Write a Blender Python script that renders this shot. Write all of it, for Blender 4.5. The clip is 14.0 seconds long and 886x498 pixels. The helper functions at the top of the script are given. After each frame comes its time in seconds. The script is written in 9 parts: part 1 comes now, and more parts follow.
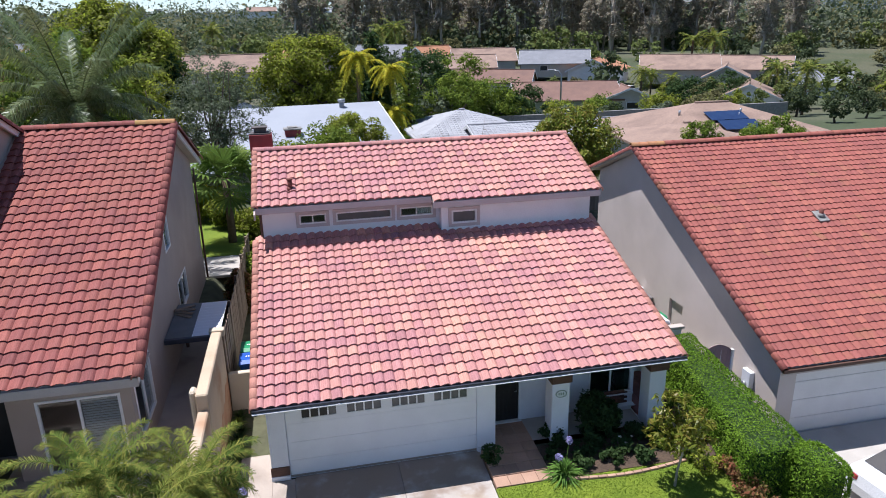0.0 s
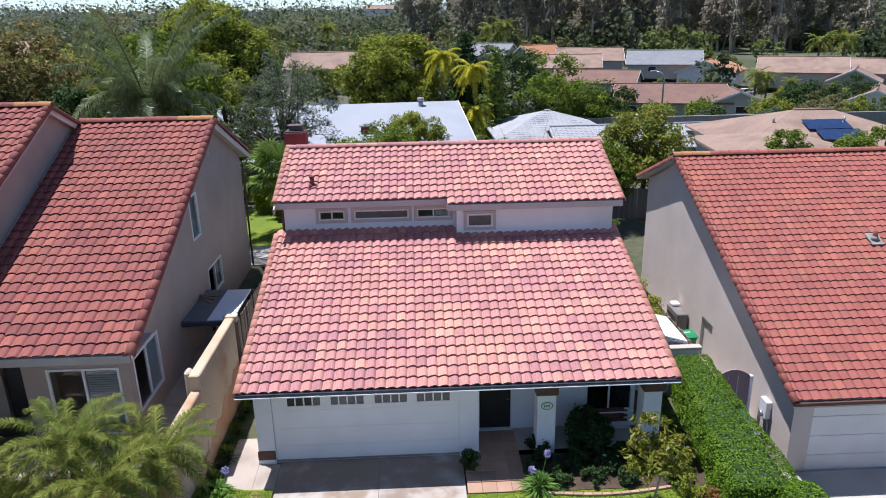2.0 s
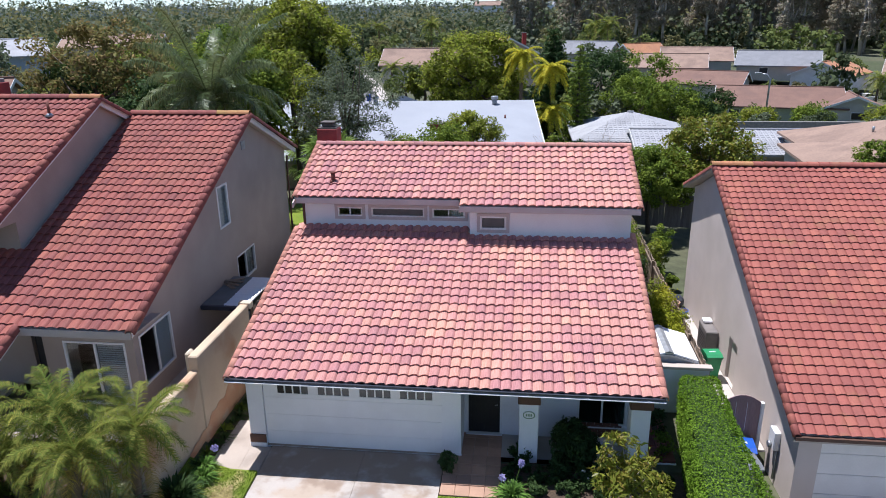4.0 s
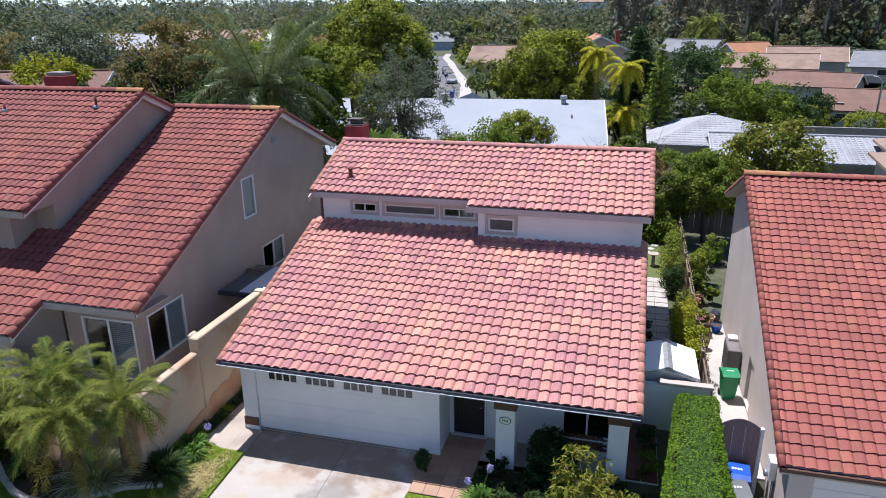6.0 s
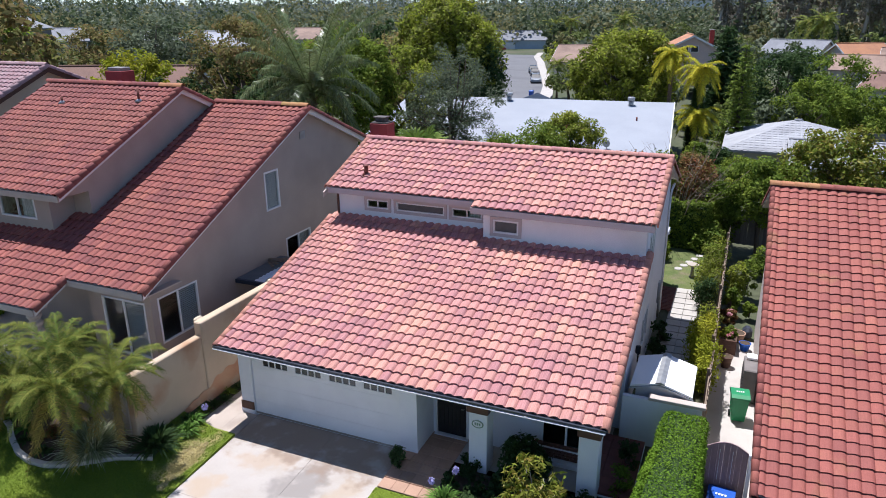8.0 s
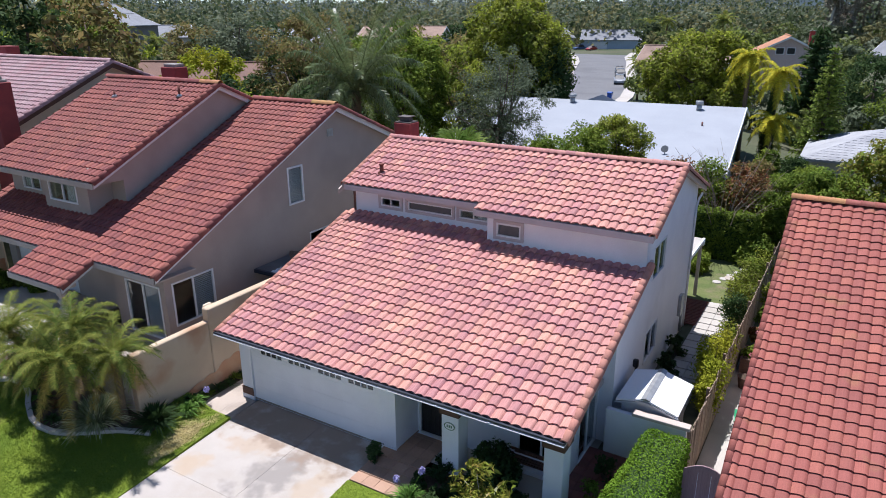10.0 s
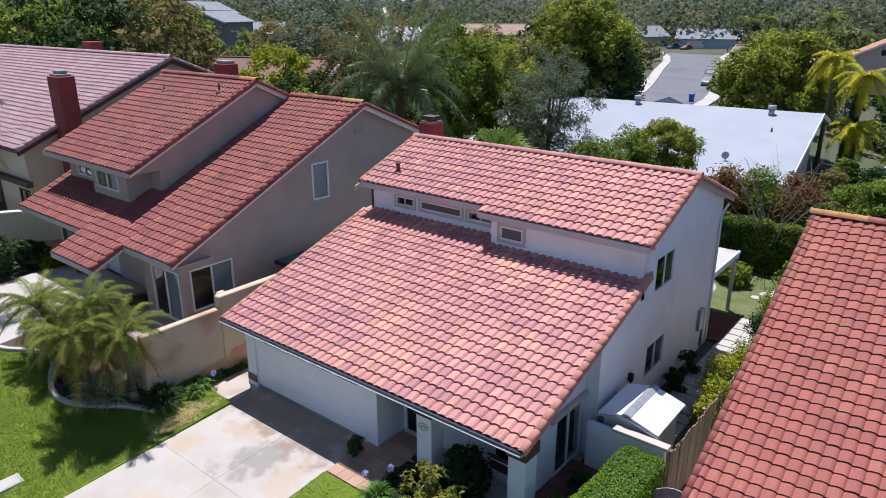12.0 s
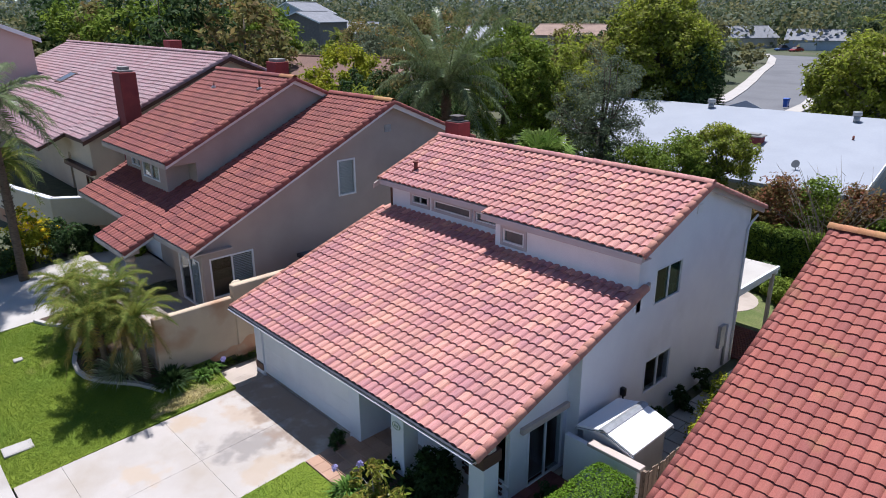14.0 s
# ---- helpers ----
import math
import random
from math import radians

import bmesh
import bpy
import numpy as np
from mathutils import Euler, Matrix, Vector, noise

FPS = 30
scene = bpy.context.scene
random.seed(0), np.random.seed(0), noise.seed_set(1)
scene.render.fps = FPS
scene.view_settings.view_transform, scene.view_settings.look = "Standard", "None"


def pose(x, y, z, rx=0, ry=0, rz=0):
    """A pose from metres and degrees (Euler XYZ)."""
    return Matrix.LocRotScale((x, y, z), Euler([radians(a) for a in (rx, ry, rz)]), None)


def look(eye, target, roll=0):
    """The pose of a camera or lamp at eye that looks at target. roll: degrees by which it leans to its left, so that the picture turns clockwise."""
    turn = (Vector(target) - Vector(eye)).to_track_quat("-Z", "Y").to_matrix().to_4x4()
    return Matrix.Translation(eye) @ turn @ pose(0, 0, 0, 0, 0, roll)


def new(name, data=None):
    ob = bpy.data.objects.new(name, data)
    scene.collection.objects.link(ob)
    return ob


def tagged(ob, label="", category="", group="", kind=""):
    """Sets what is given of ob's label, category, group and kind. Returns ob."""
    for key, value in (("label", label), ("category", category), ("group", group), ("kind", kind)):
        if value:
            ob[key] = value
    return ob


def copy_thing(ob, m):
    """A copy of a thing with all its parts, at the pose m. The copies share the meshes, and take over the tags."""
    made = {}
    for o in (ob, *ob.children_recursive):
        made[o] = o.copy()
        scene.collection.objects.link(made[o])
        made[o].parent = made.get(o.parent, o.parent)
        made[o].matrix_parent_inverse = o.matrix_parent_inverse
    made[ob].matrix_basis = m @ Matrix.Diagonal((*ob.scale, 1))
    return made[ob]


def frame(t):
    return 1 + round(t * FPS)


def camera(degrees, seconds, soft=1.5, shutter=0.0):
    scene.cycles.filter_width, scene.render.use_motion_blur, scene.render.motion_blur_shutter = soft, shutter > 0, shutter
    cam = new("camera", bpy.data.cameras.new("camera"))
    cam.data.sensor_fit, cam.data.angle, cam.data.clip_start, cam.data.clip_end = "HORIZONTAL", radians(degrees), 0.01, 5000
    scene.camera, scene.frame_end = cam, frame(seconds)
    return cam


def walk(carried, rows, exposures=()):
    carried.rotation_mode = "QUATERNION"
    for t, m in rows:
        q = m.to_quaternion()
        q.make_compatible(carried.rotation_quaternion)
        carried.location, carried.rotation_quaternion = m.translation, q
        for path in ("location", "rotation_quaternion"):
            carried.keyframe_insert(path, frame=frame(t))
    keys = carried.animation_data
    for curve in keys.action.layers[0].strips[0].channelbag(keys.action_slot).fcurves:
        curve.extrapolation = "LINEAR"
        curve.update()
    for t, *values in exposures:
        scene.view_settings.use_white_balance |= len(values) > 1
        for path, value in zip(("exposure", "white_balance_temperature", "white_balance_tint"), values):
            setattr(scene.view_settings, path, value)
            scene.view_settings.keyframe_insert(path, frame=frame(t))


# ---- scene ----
cam = camera(65.92, 14.0, 0.95)
# seconds, eye x y z, yaw, pitch, roll
PATH = [
    (0, 0.938, -15.062, 10.912, -11.644, -18.422, -1.293),
    (0.5, 1.707, -15.246, 10.949, -9.218, -18.411, -1.313),
    (1, 2.459, -15.385, 10.983, -6.830, -18.403, -1.266),
    (1.5, 3.200, -15.483, 11.014, -4.481, -18.405, -1.182),
    (2, 3.933, -15.545, 11.044, -2.169, -18.420, -1.081),
    (2.5, 4.660, -15.574, 11.073, 0.107, -18.447, -0.979),
    (3, 5.384, -15.571, 11.101, 2.350, -18.486, -0.884),
    (3.5, 6.105, -15.539, 11.127, 4.561, -18.532, -0.802),
    (4, 6.822, -15.479, 11.151, 6.743, -18.583, -0.735),
    (4.5, 7.536, -15.391, 11.172, 8.897, -18.634, -0.683),
    (5, 8.246, -15.277, 11.191, 11.025, -18.683, -0.644),
    (5.5, 8.949, -15.137, 11.207, 13.128, -18.727, -0.615),
    (6, 9.646, -14.972, 11.220, 15.208, -18.763, -0.592),
    (6.5, 10.333, -14.783, 11.231, 17.265, -18.792, -0.571),
    (7, 11.010, -14.572, 11.242, 19.301, -18.812, -0.550),
    (7.5, 11.675, -14.338, 11.251, 21.315, -18.827, -0.524),
    (8, 12.327, -14.083, 11.261, 23.309, -18.837, -0.493),
    (8.5, 12.964, -13.809, 11.273, 25.283, -18.847, -0.455),
    (9, 13.586, -13.515, 11.288, 27.239, -18.858, -0.411),
    (9.5, 14.191, -13.203, 11.306, 29.179, -18.876, -0.362),
    (10, 14.780, -12.873, 11.328, 31.106, -18.902, -0.311),
    (10.5, 15.352, -12.525, 11.353, 33.023, -18.938, -0.260),
    (11, 15.908, -12.157, 11.381, 34.937, -18.984, -0.215),
    (11.5, 16.447, -11.768, 11.409, 36.856, -19.038, -0.179),
    (12, 16.973, -11.354, 11.435, 38.790, -19.094, -0.156),
    (12.5, 17.485, -10.912, 11.452, 40.750, -19.141, -0.150),
    (13, 17.985, -10.434, 11.455, 42.755, -19.163, -0.164),
    (13.5, 18.476, -9.912, 11.433, 44.824, -19.138, -0.197),
    (14, 18.960, -9.335, 11.376, 46.981, -19.036, -0.248),
]
walk(cam, [(t, pose(x, y, z, 90 + pitch, 0, yaw) @ pose(0, 0, 0, 0, 0, roll)) for t, x, y, z, yaw, pitch, roll in PATH],
     exposures=[(0.0, 0.48, 6060.0, 14.0), (8.0, 0.48, 6060.0, 14.0), (14.0, 0.40, 6060.0, 14.0)])

# ---- sky and sun ----
SUN = Vector((-0.25, 0.18, 1.0)).normalized()
world = bpy.data.worlds.new("sky_world")
scene.world = world
world.use_nodes = True
wn = world.node_tree.nodes
sky = wn.new("ShaderNodeTexSky")
sky.sky_type, sky.sun_disc = "NISHITA", False
sky.sun_elevation = math.asin(SUN.z)
sky.sun_rotation = math.atan2(SUN.x, SUN.y) % (2 * math.pi)
sky.air_density, sky.dust_density, sky.ozone_density = 0.7, 0.0, 2.0
world.node_tree.links.new(sky.outputs[0], wn["Background"].inputs[0])
wn["Background"].inputs[1].default_value = 0.104
sun = new("sun", bpy.data.lights.new("sun", "SUN"))
sun.data.energy, sun.data.angle, sun.data.color = 5.0, radians(0.53), (1.0, 0.97, 0.935)
sun.matrix_world = look(SUN * 60, (0, 0, 0))

# ---- materials ----
def mat(name, a, b=None, scale=3.0, rough=0.8, bump=0.0, bscale=40.0, metal=0.0, rnd="", amount=0.0, grain=0.12, c=None, cscale=0.6,
        clow=0.5, chigh=0.7, translucent=0.0, stretch=(1, 1, 1), alts=(), spec=0.5, clump=0.0, streak=0.0):
    """A surface of colours a to b in soft patches, fine grain, stains of colour c, and a shift from piece to piece."""
    m = bpy.data.materials.new(name)
    m.use_nodes = True
    nt = m.node_tree
    n, l = nt.nodes, nt.links.new
    p = n["Principled BSDF"]
    p.inputs["Roughness"].default_value, p.inputs["Metallic"].default_value = rough, metal
    p.inputs["Specular IOR Level"].default_value = spec
    geo = n.new("ShaderNodeNewGeometry")
    mp = n.new("ShaderNodeVectorMath")
    mp.operation, mp.inputs[1].default_value = "MULTIPLY", stretch
    l(geo.outputs["Position"], mp.inputs[0])

    def noise_of(s, detail=4.0):
        t = n.new("ShaderNodeTexNoise")
        t.inputs["Scale"].default_value, t.inputs["Detail"].default_value = s, detail
        l(mp.outputs[0], t.inputs["Vector"])
        return t.outputs["Fac"]

    def ramp(fac, lo, hi):
        r = n.new("ShaderNodeMapRange")
        r.inputs["From Min"].default_value, r.inputs["From Max"].default_value = lo, hi
        l(fac, r.inputs["Value"])
        return r.outputs[0]

    def mix(fac, x, y, kind="MIX"):
        x_ = n.new("ShaderNodeMix")
        x_.data_type, x_.blend_type = "RGBA", kind
        for i, v in ((0, fac), (6, x), (7, y)):
            if isinstance(v, (int, float)):
                x_.inputs[i].default_value = v
            elif isinstance(v, tuple):
                x_.inputs[i].default_value = (*v, 1)
            else:
                l(v, x_.inputs[i])
        return x_.outputs[2]

    col = mix(ramp(noise_of(scale), 0.35, 0.65), a, b or a)
    if rnd:
        if rnd == "object":
            src = n.new("ShaderNodeObjectInfo").outputs["Random"]
        else:
            src = geo.outputs["Random Per Island"]
        for i, alt in enumerate(alts):
            w = n.new("ShaderNodeTexWhiteNoise")
            w.noise_dimensions = "1D"
            ad = n.new("ShaderNodeMath")
            ad.operation = "MULTIPLY_ADD"
            ad.inputs[1].default_value, ad.inputs[2].default_value = 37.0 + 11 * i, 3.1 * i
            l(src, ad.inputs[0])
            l(ad.outputs[0], w.inputs["W"])
            pick = w.outputs["Value"]
            if clump:
                sh = n.new("ShaderNodeVectorMath")
                sh.operation, sh.inputs[1].default_value = "ADD", (17.0 * i + 3.0, 5.0 * i, 9.0 * i)
                l(mp.outputs[0], sh.inputs[0])
                big = n.new("ShaderNodeTexNoise")
                big.inputs["Scale"].default_value, big.inputs["Detail"].default_value = 0.55, 2.0
                l(sh.outputs[0], big.inputs["Vector"])
                cm = n.new("ShaderNodeMath")
                cm.operation, cm.inputs[1].default_value = "MULTIPLY_ADD", clump
                l(ramp(big.outputs["Fac"], 0.3, 0.7), cm.inputs[0])
                half = n.new("ShaderNodeMath")
                half.operation, half.inputs[1].default_value = "MULTIPLY", 1.0 - clump * 0.6
                l(pick, half.inputs[0])
                l(half.outputs[0], cm.inputs[2])
                pick = cm.outputs[0]
            col = mix(ramp(pick, 0.45, 1.0), col, alt)
        hs = n.new("ShaderNodeHueSaturation")
        l(col, hs.inputs["Color"])
        r = n.new("ShaderNodeMapRange")
        r.inputs["To Min"].default_value, r.inputs["To Max"].default_value = 1 - amount, 1 + amount
        l(src, r.inputs["Value"])
        l(r.outputs[0], hs.inputs["Value"])
        col = hs.outputs[0]
    if c:
        col = mix(ramp(noise_of(cscale, 6), clow, chigh), col, c)
    if grain:
        g = n.new("ShaderNodeMapRange")
        g.inputs["From Min"].default_value, g.inputs["From Max"].default_value = 0.3, 0.7
        g.inputs["To Min"].default_value, g.inputs["To Max"].default_value = 1 - grain, 1 + grain
        l(noise_of(bscale), g.inputs["Value"])
        cmb = n.new("ShaderNodeCombineColor")
        for i in range(3):
            l(g.outputs[0], cmb.inputs[i])
        col = mix(1.0, col, cmb.outputs[0], "MULTIPLY")
    if streak:
        sv = n.new("ShaderNodeVectorMath")
        sv.operation, sv.inputs[1].default_value = "MULTIPLY", (55.0, 3.5, 3.5)
        l(geo.outputs["Position"], sv.inputs[0])
        st = n.new("ShaderNodeTexNoise")
        st.inputs["Scale"].default_value, st.inputs["Detail"].default_value = 1.0, 2.0
        l(sv.outputs[0], st.inputs["Vector"])
        sr = n.new("ShaderNodeMapRange")
        sr.inputs["From Min"].default_value, sr.inputs["From Max"].default_value = 0.3, 0.7
        sr.inputs["To Min"].default_value, sr.inputs["To Max"].default_value = 1 - streak, 1 + streak * 0.6
        l(st.outputs["Fac"], sr.inputs["Value"])
        sc = n.new("ShaderNodeCombineColor")
        for i in range(3):
            l(sr.outputs[0], sc.inputs[i])
        col = mix(1.0, col, sc.outputs[0], "MULTIPLY")
    l(col, p.inputs["Base Color"])
    if bump:
        bp = n.new("ShaderNodeBump")
        bp.inputs["Strength"].default_value, bp.inputs["Distance"].default_value = bump, 0.02
        l(noise_of(bscale), bp.inputs["Height"])
        l(bp.outputs[0], p.inputs["Normal"])
    if translucent:
        tr = n.new("ShaderNodeBsdfTranslucent")
        l(col, tr.inputs["Color"])
        ms = n.new("ShaderNodeMixShader")
        ms.inputs[0].default_value = translucent
        l(p.outputs[0], ms.inputs[1])
        l(tr.outputs[0], ms.inputs[2])
        l(ms.outputs[0], n["Material Output"].inputs[0])
    return m


def glass_mat(name, tint):
    m = bpy.data.materials.new(name)
    m.use_nodes = True
    n, l = m.node_tree.nodes, m.node_tree.links.new
    lw, pw, fr = n.new("ShaderNodeLayerWeight"), n.new("ShaderNodeMath"), n.new("ShaderNodeMath")
    lw.inputs["Blend"].default_value = 0.5
    pw.operation, pw.inputs[1].default_value = "POWER", 5.0
    fr.operation, fr.inputs[1].default_value, fr.inputs[2].default_value = "MULTIPLY_ADD", 0.9, 0.045
    l(lw.outputs["Facing"], pw.inputs[0])
    l(pw.outputs[0], fr.inputs[0])
    tr, gl, ms = n.new("ShaderNodeBsdfTransparent"), n.new("ShaderNodeBsdfGlossy"), n.new("ShaderNodeMixShader")
    tr.inputs[0].default_value = (*tint, 1)
    gl.inputs["Roughness"].default_value = 0.02
    l(fr.outputs[0], ms.inputs[0])
    l(tr.outputs[0], ms.inputs[1])
    l(gl.outputs[0], ms.inputs[2])
    l(ms.outputs[0], n["Material Output"].inputs[0])
    return m


def tile_pair(name, a, b, alts, c, amount, chigh=0.75, clow=0.55, cscale=0.35, streak=0.22):
    return [mat(name + s, a, b, 1.4, 0.74, 0.3, 42, rnd=r, amount=amount, alts=alts, c=c, cscale=cscale, clow=clow, chigh=chigh, grain=0.12, spec=0.25, clump=0.5, streak=streak)
            for s, r in (("_single", "object"), ("_field", "island"))]


TILE_MAIN = tile_pair("pink_roof_tile", (0.515, 0.246, 0.215), (0.475, 0.220, 0.200), ((0.585, 0.300, 0.225), (0.405, 0.188, 0.190)), (0.455, 0.222, 0.19), 0.10)
TILE_RAKE = tile_pair("orange_pink_rake_tile", (0.54, 0.245, 0.185), (0.49, 0.215, 0.165), ((0.58, 0.28, 0.20),), (0.46, 0.21, 0.16), 0.08, streak=0.06)
TILE_RED = tile_pair("red_roof_tile", (0.292, 0.094, 0.077), (0.245, 0.076, 0.065), ((0.325, 0.110, 0.082), (0.225, 0.073, 0.067)), (0.250, 0.094, 0.070), 0.11, 0.75, 0.52)
TILE_OLD = tile_pair("weathered_red_roof_tile", (0.330, 0.103, 0.080), (0.290, 0.089, 0.070), ((0.352, 0.120, 0.086), (0.275, 0.088, 0.073)), (0.285, 0.142, 0.070), 0.08, 0.80, 0.58, 1.1, 0.10)
TILE_MOSS = [mat("mossy_ridge_tile", (0.40, 0.17, 0.09), (0.36, 0.2, 0.08), 1.4, 0.8, 0.3, 60, rnd="object", amount=0.15, alts=((0.38, 0.17, 0.08),), c=(0.36, 0.25, 0.07), cscale=0.5, clow=0.46, chigh=0.6, grain=0.2, spec=0.3)]
TILE_PALE = tile_pair("pale_mauve_roof_tile", (0.41, 0.285, 0.29), (0.36, 0.24, 0.25), ((0.37, 0.215, 0.225),), (0.4, 0.25, 0.26), 0.10)
STUCCO_WHITE = mat("white_stucco", (0.77, 0.77, 0.79), (0.72, 0.72, 0.75), 1.2, 0.9, 0.12, 70, c=(0.56, 0.55, 0.55), cscale=0.5, clow=0.58, chigh=0.85, grain=0.05)
STUCCO_TAN = mat("taupe_stucco", (0.415, 0.345, 0.30), (0.375, 0.31, 0.268), 1.0, 0.92, 0.15, 60, c=(0.31, 0.26, 0.225), cscale=0.4, clow=0.55, chigh=0.85, grain=0.06)
STUCCO_PALE = mat("pale_taupe_stucco", (0.60, 0.52, 0.475), (0.555, 0.48, 0.435), 1.0, 0.92, 0.12, 60, c=(0.49, 0.425, 0.38), cscale=0.35, clow=0.52, chigh=0.8, grain=0.06)
STUCCO_CREAM = mat("cream_stucco", (0.62, 0.53, 0.40), (0.57, 0.48, 0.36), 1.0, 0.92, 0.35, 60, grain=0.06)
WALL_STAIN = mat("stained_garden_wall_stucco", (0.57, 0.45, 0.32), (0.50, 0.39, 0.28), 1.0, 0.95, 0.4, 60, c=(0.42, 0.25, 0.15), cscale=0.6, clow=0.5, chigh=0.66, grain=0.08)
WALL_RUST = mat("rust_stained_stucco", (0.47, 0.235, 0.135), (0.50, 0.31, 0.19), 1.6, 0.95, 0.4, 60, c=(0.50, 0.385, 0.27), cscale=1.3, clow=0.56, chigh=0.72, grain=0.1)
TRIM_WHITE = mat("white_trim_paint", (0.76, 0.76, 0.76), (0.70, 0.70, 0.70), 2.0, 0.6, 0.05, 50, grain=0.03)
TRIM_TAN = mat("beige_fascia_paint", (0.50, 0.42, 0.37), (0.45, 0.38, 0.33), 2.0, 0.7, 0.05, 50, grain=0.05)
TRIM_MAUVE = mat("mauve_window_surround", (0.50, 0.44, 0.435), (0.46, 0.40, 0.395), 2.0, 0.8, 0.1, 50, grain=0.04)
TRIM_BROWN = mat("dark_brown_timber", (0.115, 0.055, 0.035), (0.09, 0.042, 0.03), 3.0, 0.7, 0.2, 40, stretch=(1, 1, 6), grain=0.15)
BRICK_BROWN = mat("brown_brick", (0.17, 0.075, 0.05), (0.12, 0.055, 0.042), 6.0, 0.85, 0.4, 60, rnd="object", amount=0.25)
GUTTER = mat("dark_blue_gutter_paint", (0.028, 0.033, 0.05), (0.04, 0.045, 0.06), 3.0, 0.45, 0, 40, grain=0.08)
GARAGE_WHITE = mat("white_garage_door_paint", (0.78, 0.78, 0.79), (0.73, 0.73, 0.74), 1.5, 0.5, 0.03, 30, grain=0.02)
GARAGE_GREY = mat("off_white_garage_door_paint", (0.80, 0.77, 0.74), (0.75, 0.72, 0.69), 1.5, 0.55, 0.03, 30, grain=0.03)
DARK = mat("unlit_room_black", (0.02, 0.02, 0.022), (0.03, 0.03, 0.03), 2, 0.9)
CURTAIN = mat("pale_curtain", (0.75, 0.75, 0.73), (0.48, 0.48, 0.47), 3, 0.9, stretch=(8, 8, 0.3))
BLIND = mat("pale_blind_slat", (0.75, 0.75, 0.73), None, 3, 0.6)
DOOR_DARK = mat("black_screen_door_metal", (0.012, 0.010, 0.010), (0.02, 0.017, 0.016), 3, 0.5, 0.2, 120)
FROST = mat("frosted_garage_pane", (0.085, 0.088, 0.092), (0.12, 0.12, 0.125), 4, 0.25)
SCREEN = mat("grey_window_screen", (0.075, 0.075, 0.08), (0.10, 0.10, 0.105), 3, 0.35)
CHIM_RED = mat("red_painted_chimney_brick", (0.235, 0.040, 0.038), (0.185, 0.032, 0.033), 2.0, 0.8, 0.3, 40, grain=0.12)
CHIM_CAP = mat("weathered_chimney_cap", (0.28, 0.27, 0.25), (0.20, 0.19, 0.18), 4, 0.8, 0.2)
CHIM_DARK = mat("sooty_chimney_cap", (0.11, 0.095, 0.085), (0.075, 0.065, 0.06), 4, 0.85, 0.2)
METAL = mat("dull_galvanised_metal", (0.42, 0.43, 0.44), (0.33, 0.34, 0.35), 6, 0.45, 0.05, 40, metal=0.6)
RUST = mat("rusty_red_vent_pipe", (0.20, 0.055, 0.035), (0.13, 0.035, 0.025), 8, 0.75, 0.2)
CONCRETE = mat("stained_shaded_driveway_concrete", (0.435, 0.395, 0.36), (0.395, 0.355, 0.315), 0.9, 0.9, 0.2, 50, c=(0.36, 0.31, 0.255), cscale=0.7, clow=0.48, chigh=0.72, grain=0.06)


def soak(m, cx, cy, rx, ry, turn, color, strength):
    """Adds a soft irregular patch of colour to a ground material, lying round (cx, cy)."""
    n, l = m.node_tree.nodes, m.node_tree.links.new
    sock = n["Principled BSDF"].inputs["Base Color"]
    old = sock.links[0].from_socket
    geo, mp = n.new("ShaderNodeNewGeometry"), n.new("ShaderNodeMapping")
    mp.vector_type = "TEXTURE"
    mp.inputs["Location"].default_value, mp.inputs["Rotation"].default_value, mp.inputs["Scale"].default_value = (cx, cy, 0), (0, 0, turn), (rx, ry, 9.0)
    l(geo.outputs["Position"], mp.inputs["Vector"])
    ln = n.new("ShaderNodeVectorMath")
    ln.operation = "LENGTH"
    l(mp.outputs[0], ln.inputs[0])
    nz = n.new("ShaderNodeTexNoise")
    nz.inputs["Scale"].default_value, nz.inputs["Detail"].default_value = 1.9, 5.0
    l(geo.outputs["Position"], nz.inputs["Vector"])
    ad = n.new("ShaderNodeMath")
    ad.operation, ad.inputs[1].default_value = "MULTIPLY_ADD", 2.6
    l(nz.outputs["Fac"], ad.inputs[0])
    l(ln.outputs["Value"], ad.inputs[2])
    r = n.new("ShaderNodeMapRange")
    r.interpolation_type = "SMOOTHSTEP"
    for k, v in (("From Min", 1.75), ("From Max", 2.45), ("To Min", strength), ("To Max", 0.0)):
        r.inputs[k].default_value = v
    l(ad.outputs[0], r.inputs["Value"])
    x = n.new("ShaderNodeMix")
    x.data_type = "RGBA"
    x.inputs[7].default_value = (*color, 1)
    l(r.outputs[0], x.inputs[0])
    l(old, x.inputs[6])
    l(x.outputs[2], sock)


# Five stains; the widest, last, puts eave-shade darkness and staining into the colour.
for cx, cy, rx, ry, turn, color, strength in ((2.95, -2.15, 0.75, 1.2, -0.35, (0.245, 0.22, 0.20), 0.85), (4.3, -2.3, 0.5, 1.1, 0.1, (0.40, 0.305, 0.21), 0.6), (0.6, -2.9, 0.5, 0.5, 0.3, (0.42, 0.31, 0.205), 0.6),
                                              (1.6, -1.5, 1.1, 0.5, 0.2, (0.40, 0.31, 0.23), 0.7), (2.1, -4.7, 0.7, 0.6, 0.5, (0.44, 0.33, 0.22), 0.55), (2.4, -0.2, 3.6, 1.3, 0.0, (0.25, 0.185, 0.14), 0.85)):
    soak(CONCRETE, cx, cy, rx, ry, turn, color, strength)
CONCRETE_PALE = mat("pale_concrete", (0.45, 0.42, 0.38), (0.40, 0.37, 0.335), 0.9, 0.9, 0.2, 50, c=(0.36, 0.32, 0.28), cscale=0.8, clow=0.52, chigh=0.75, grain=0.07)
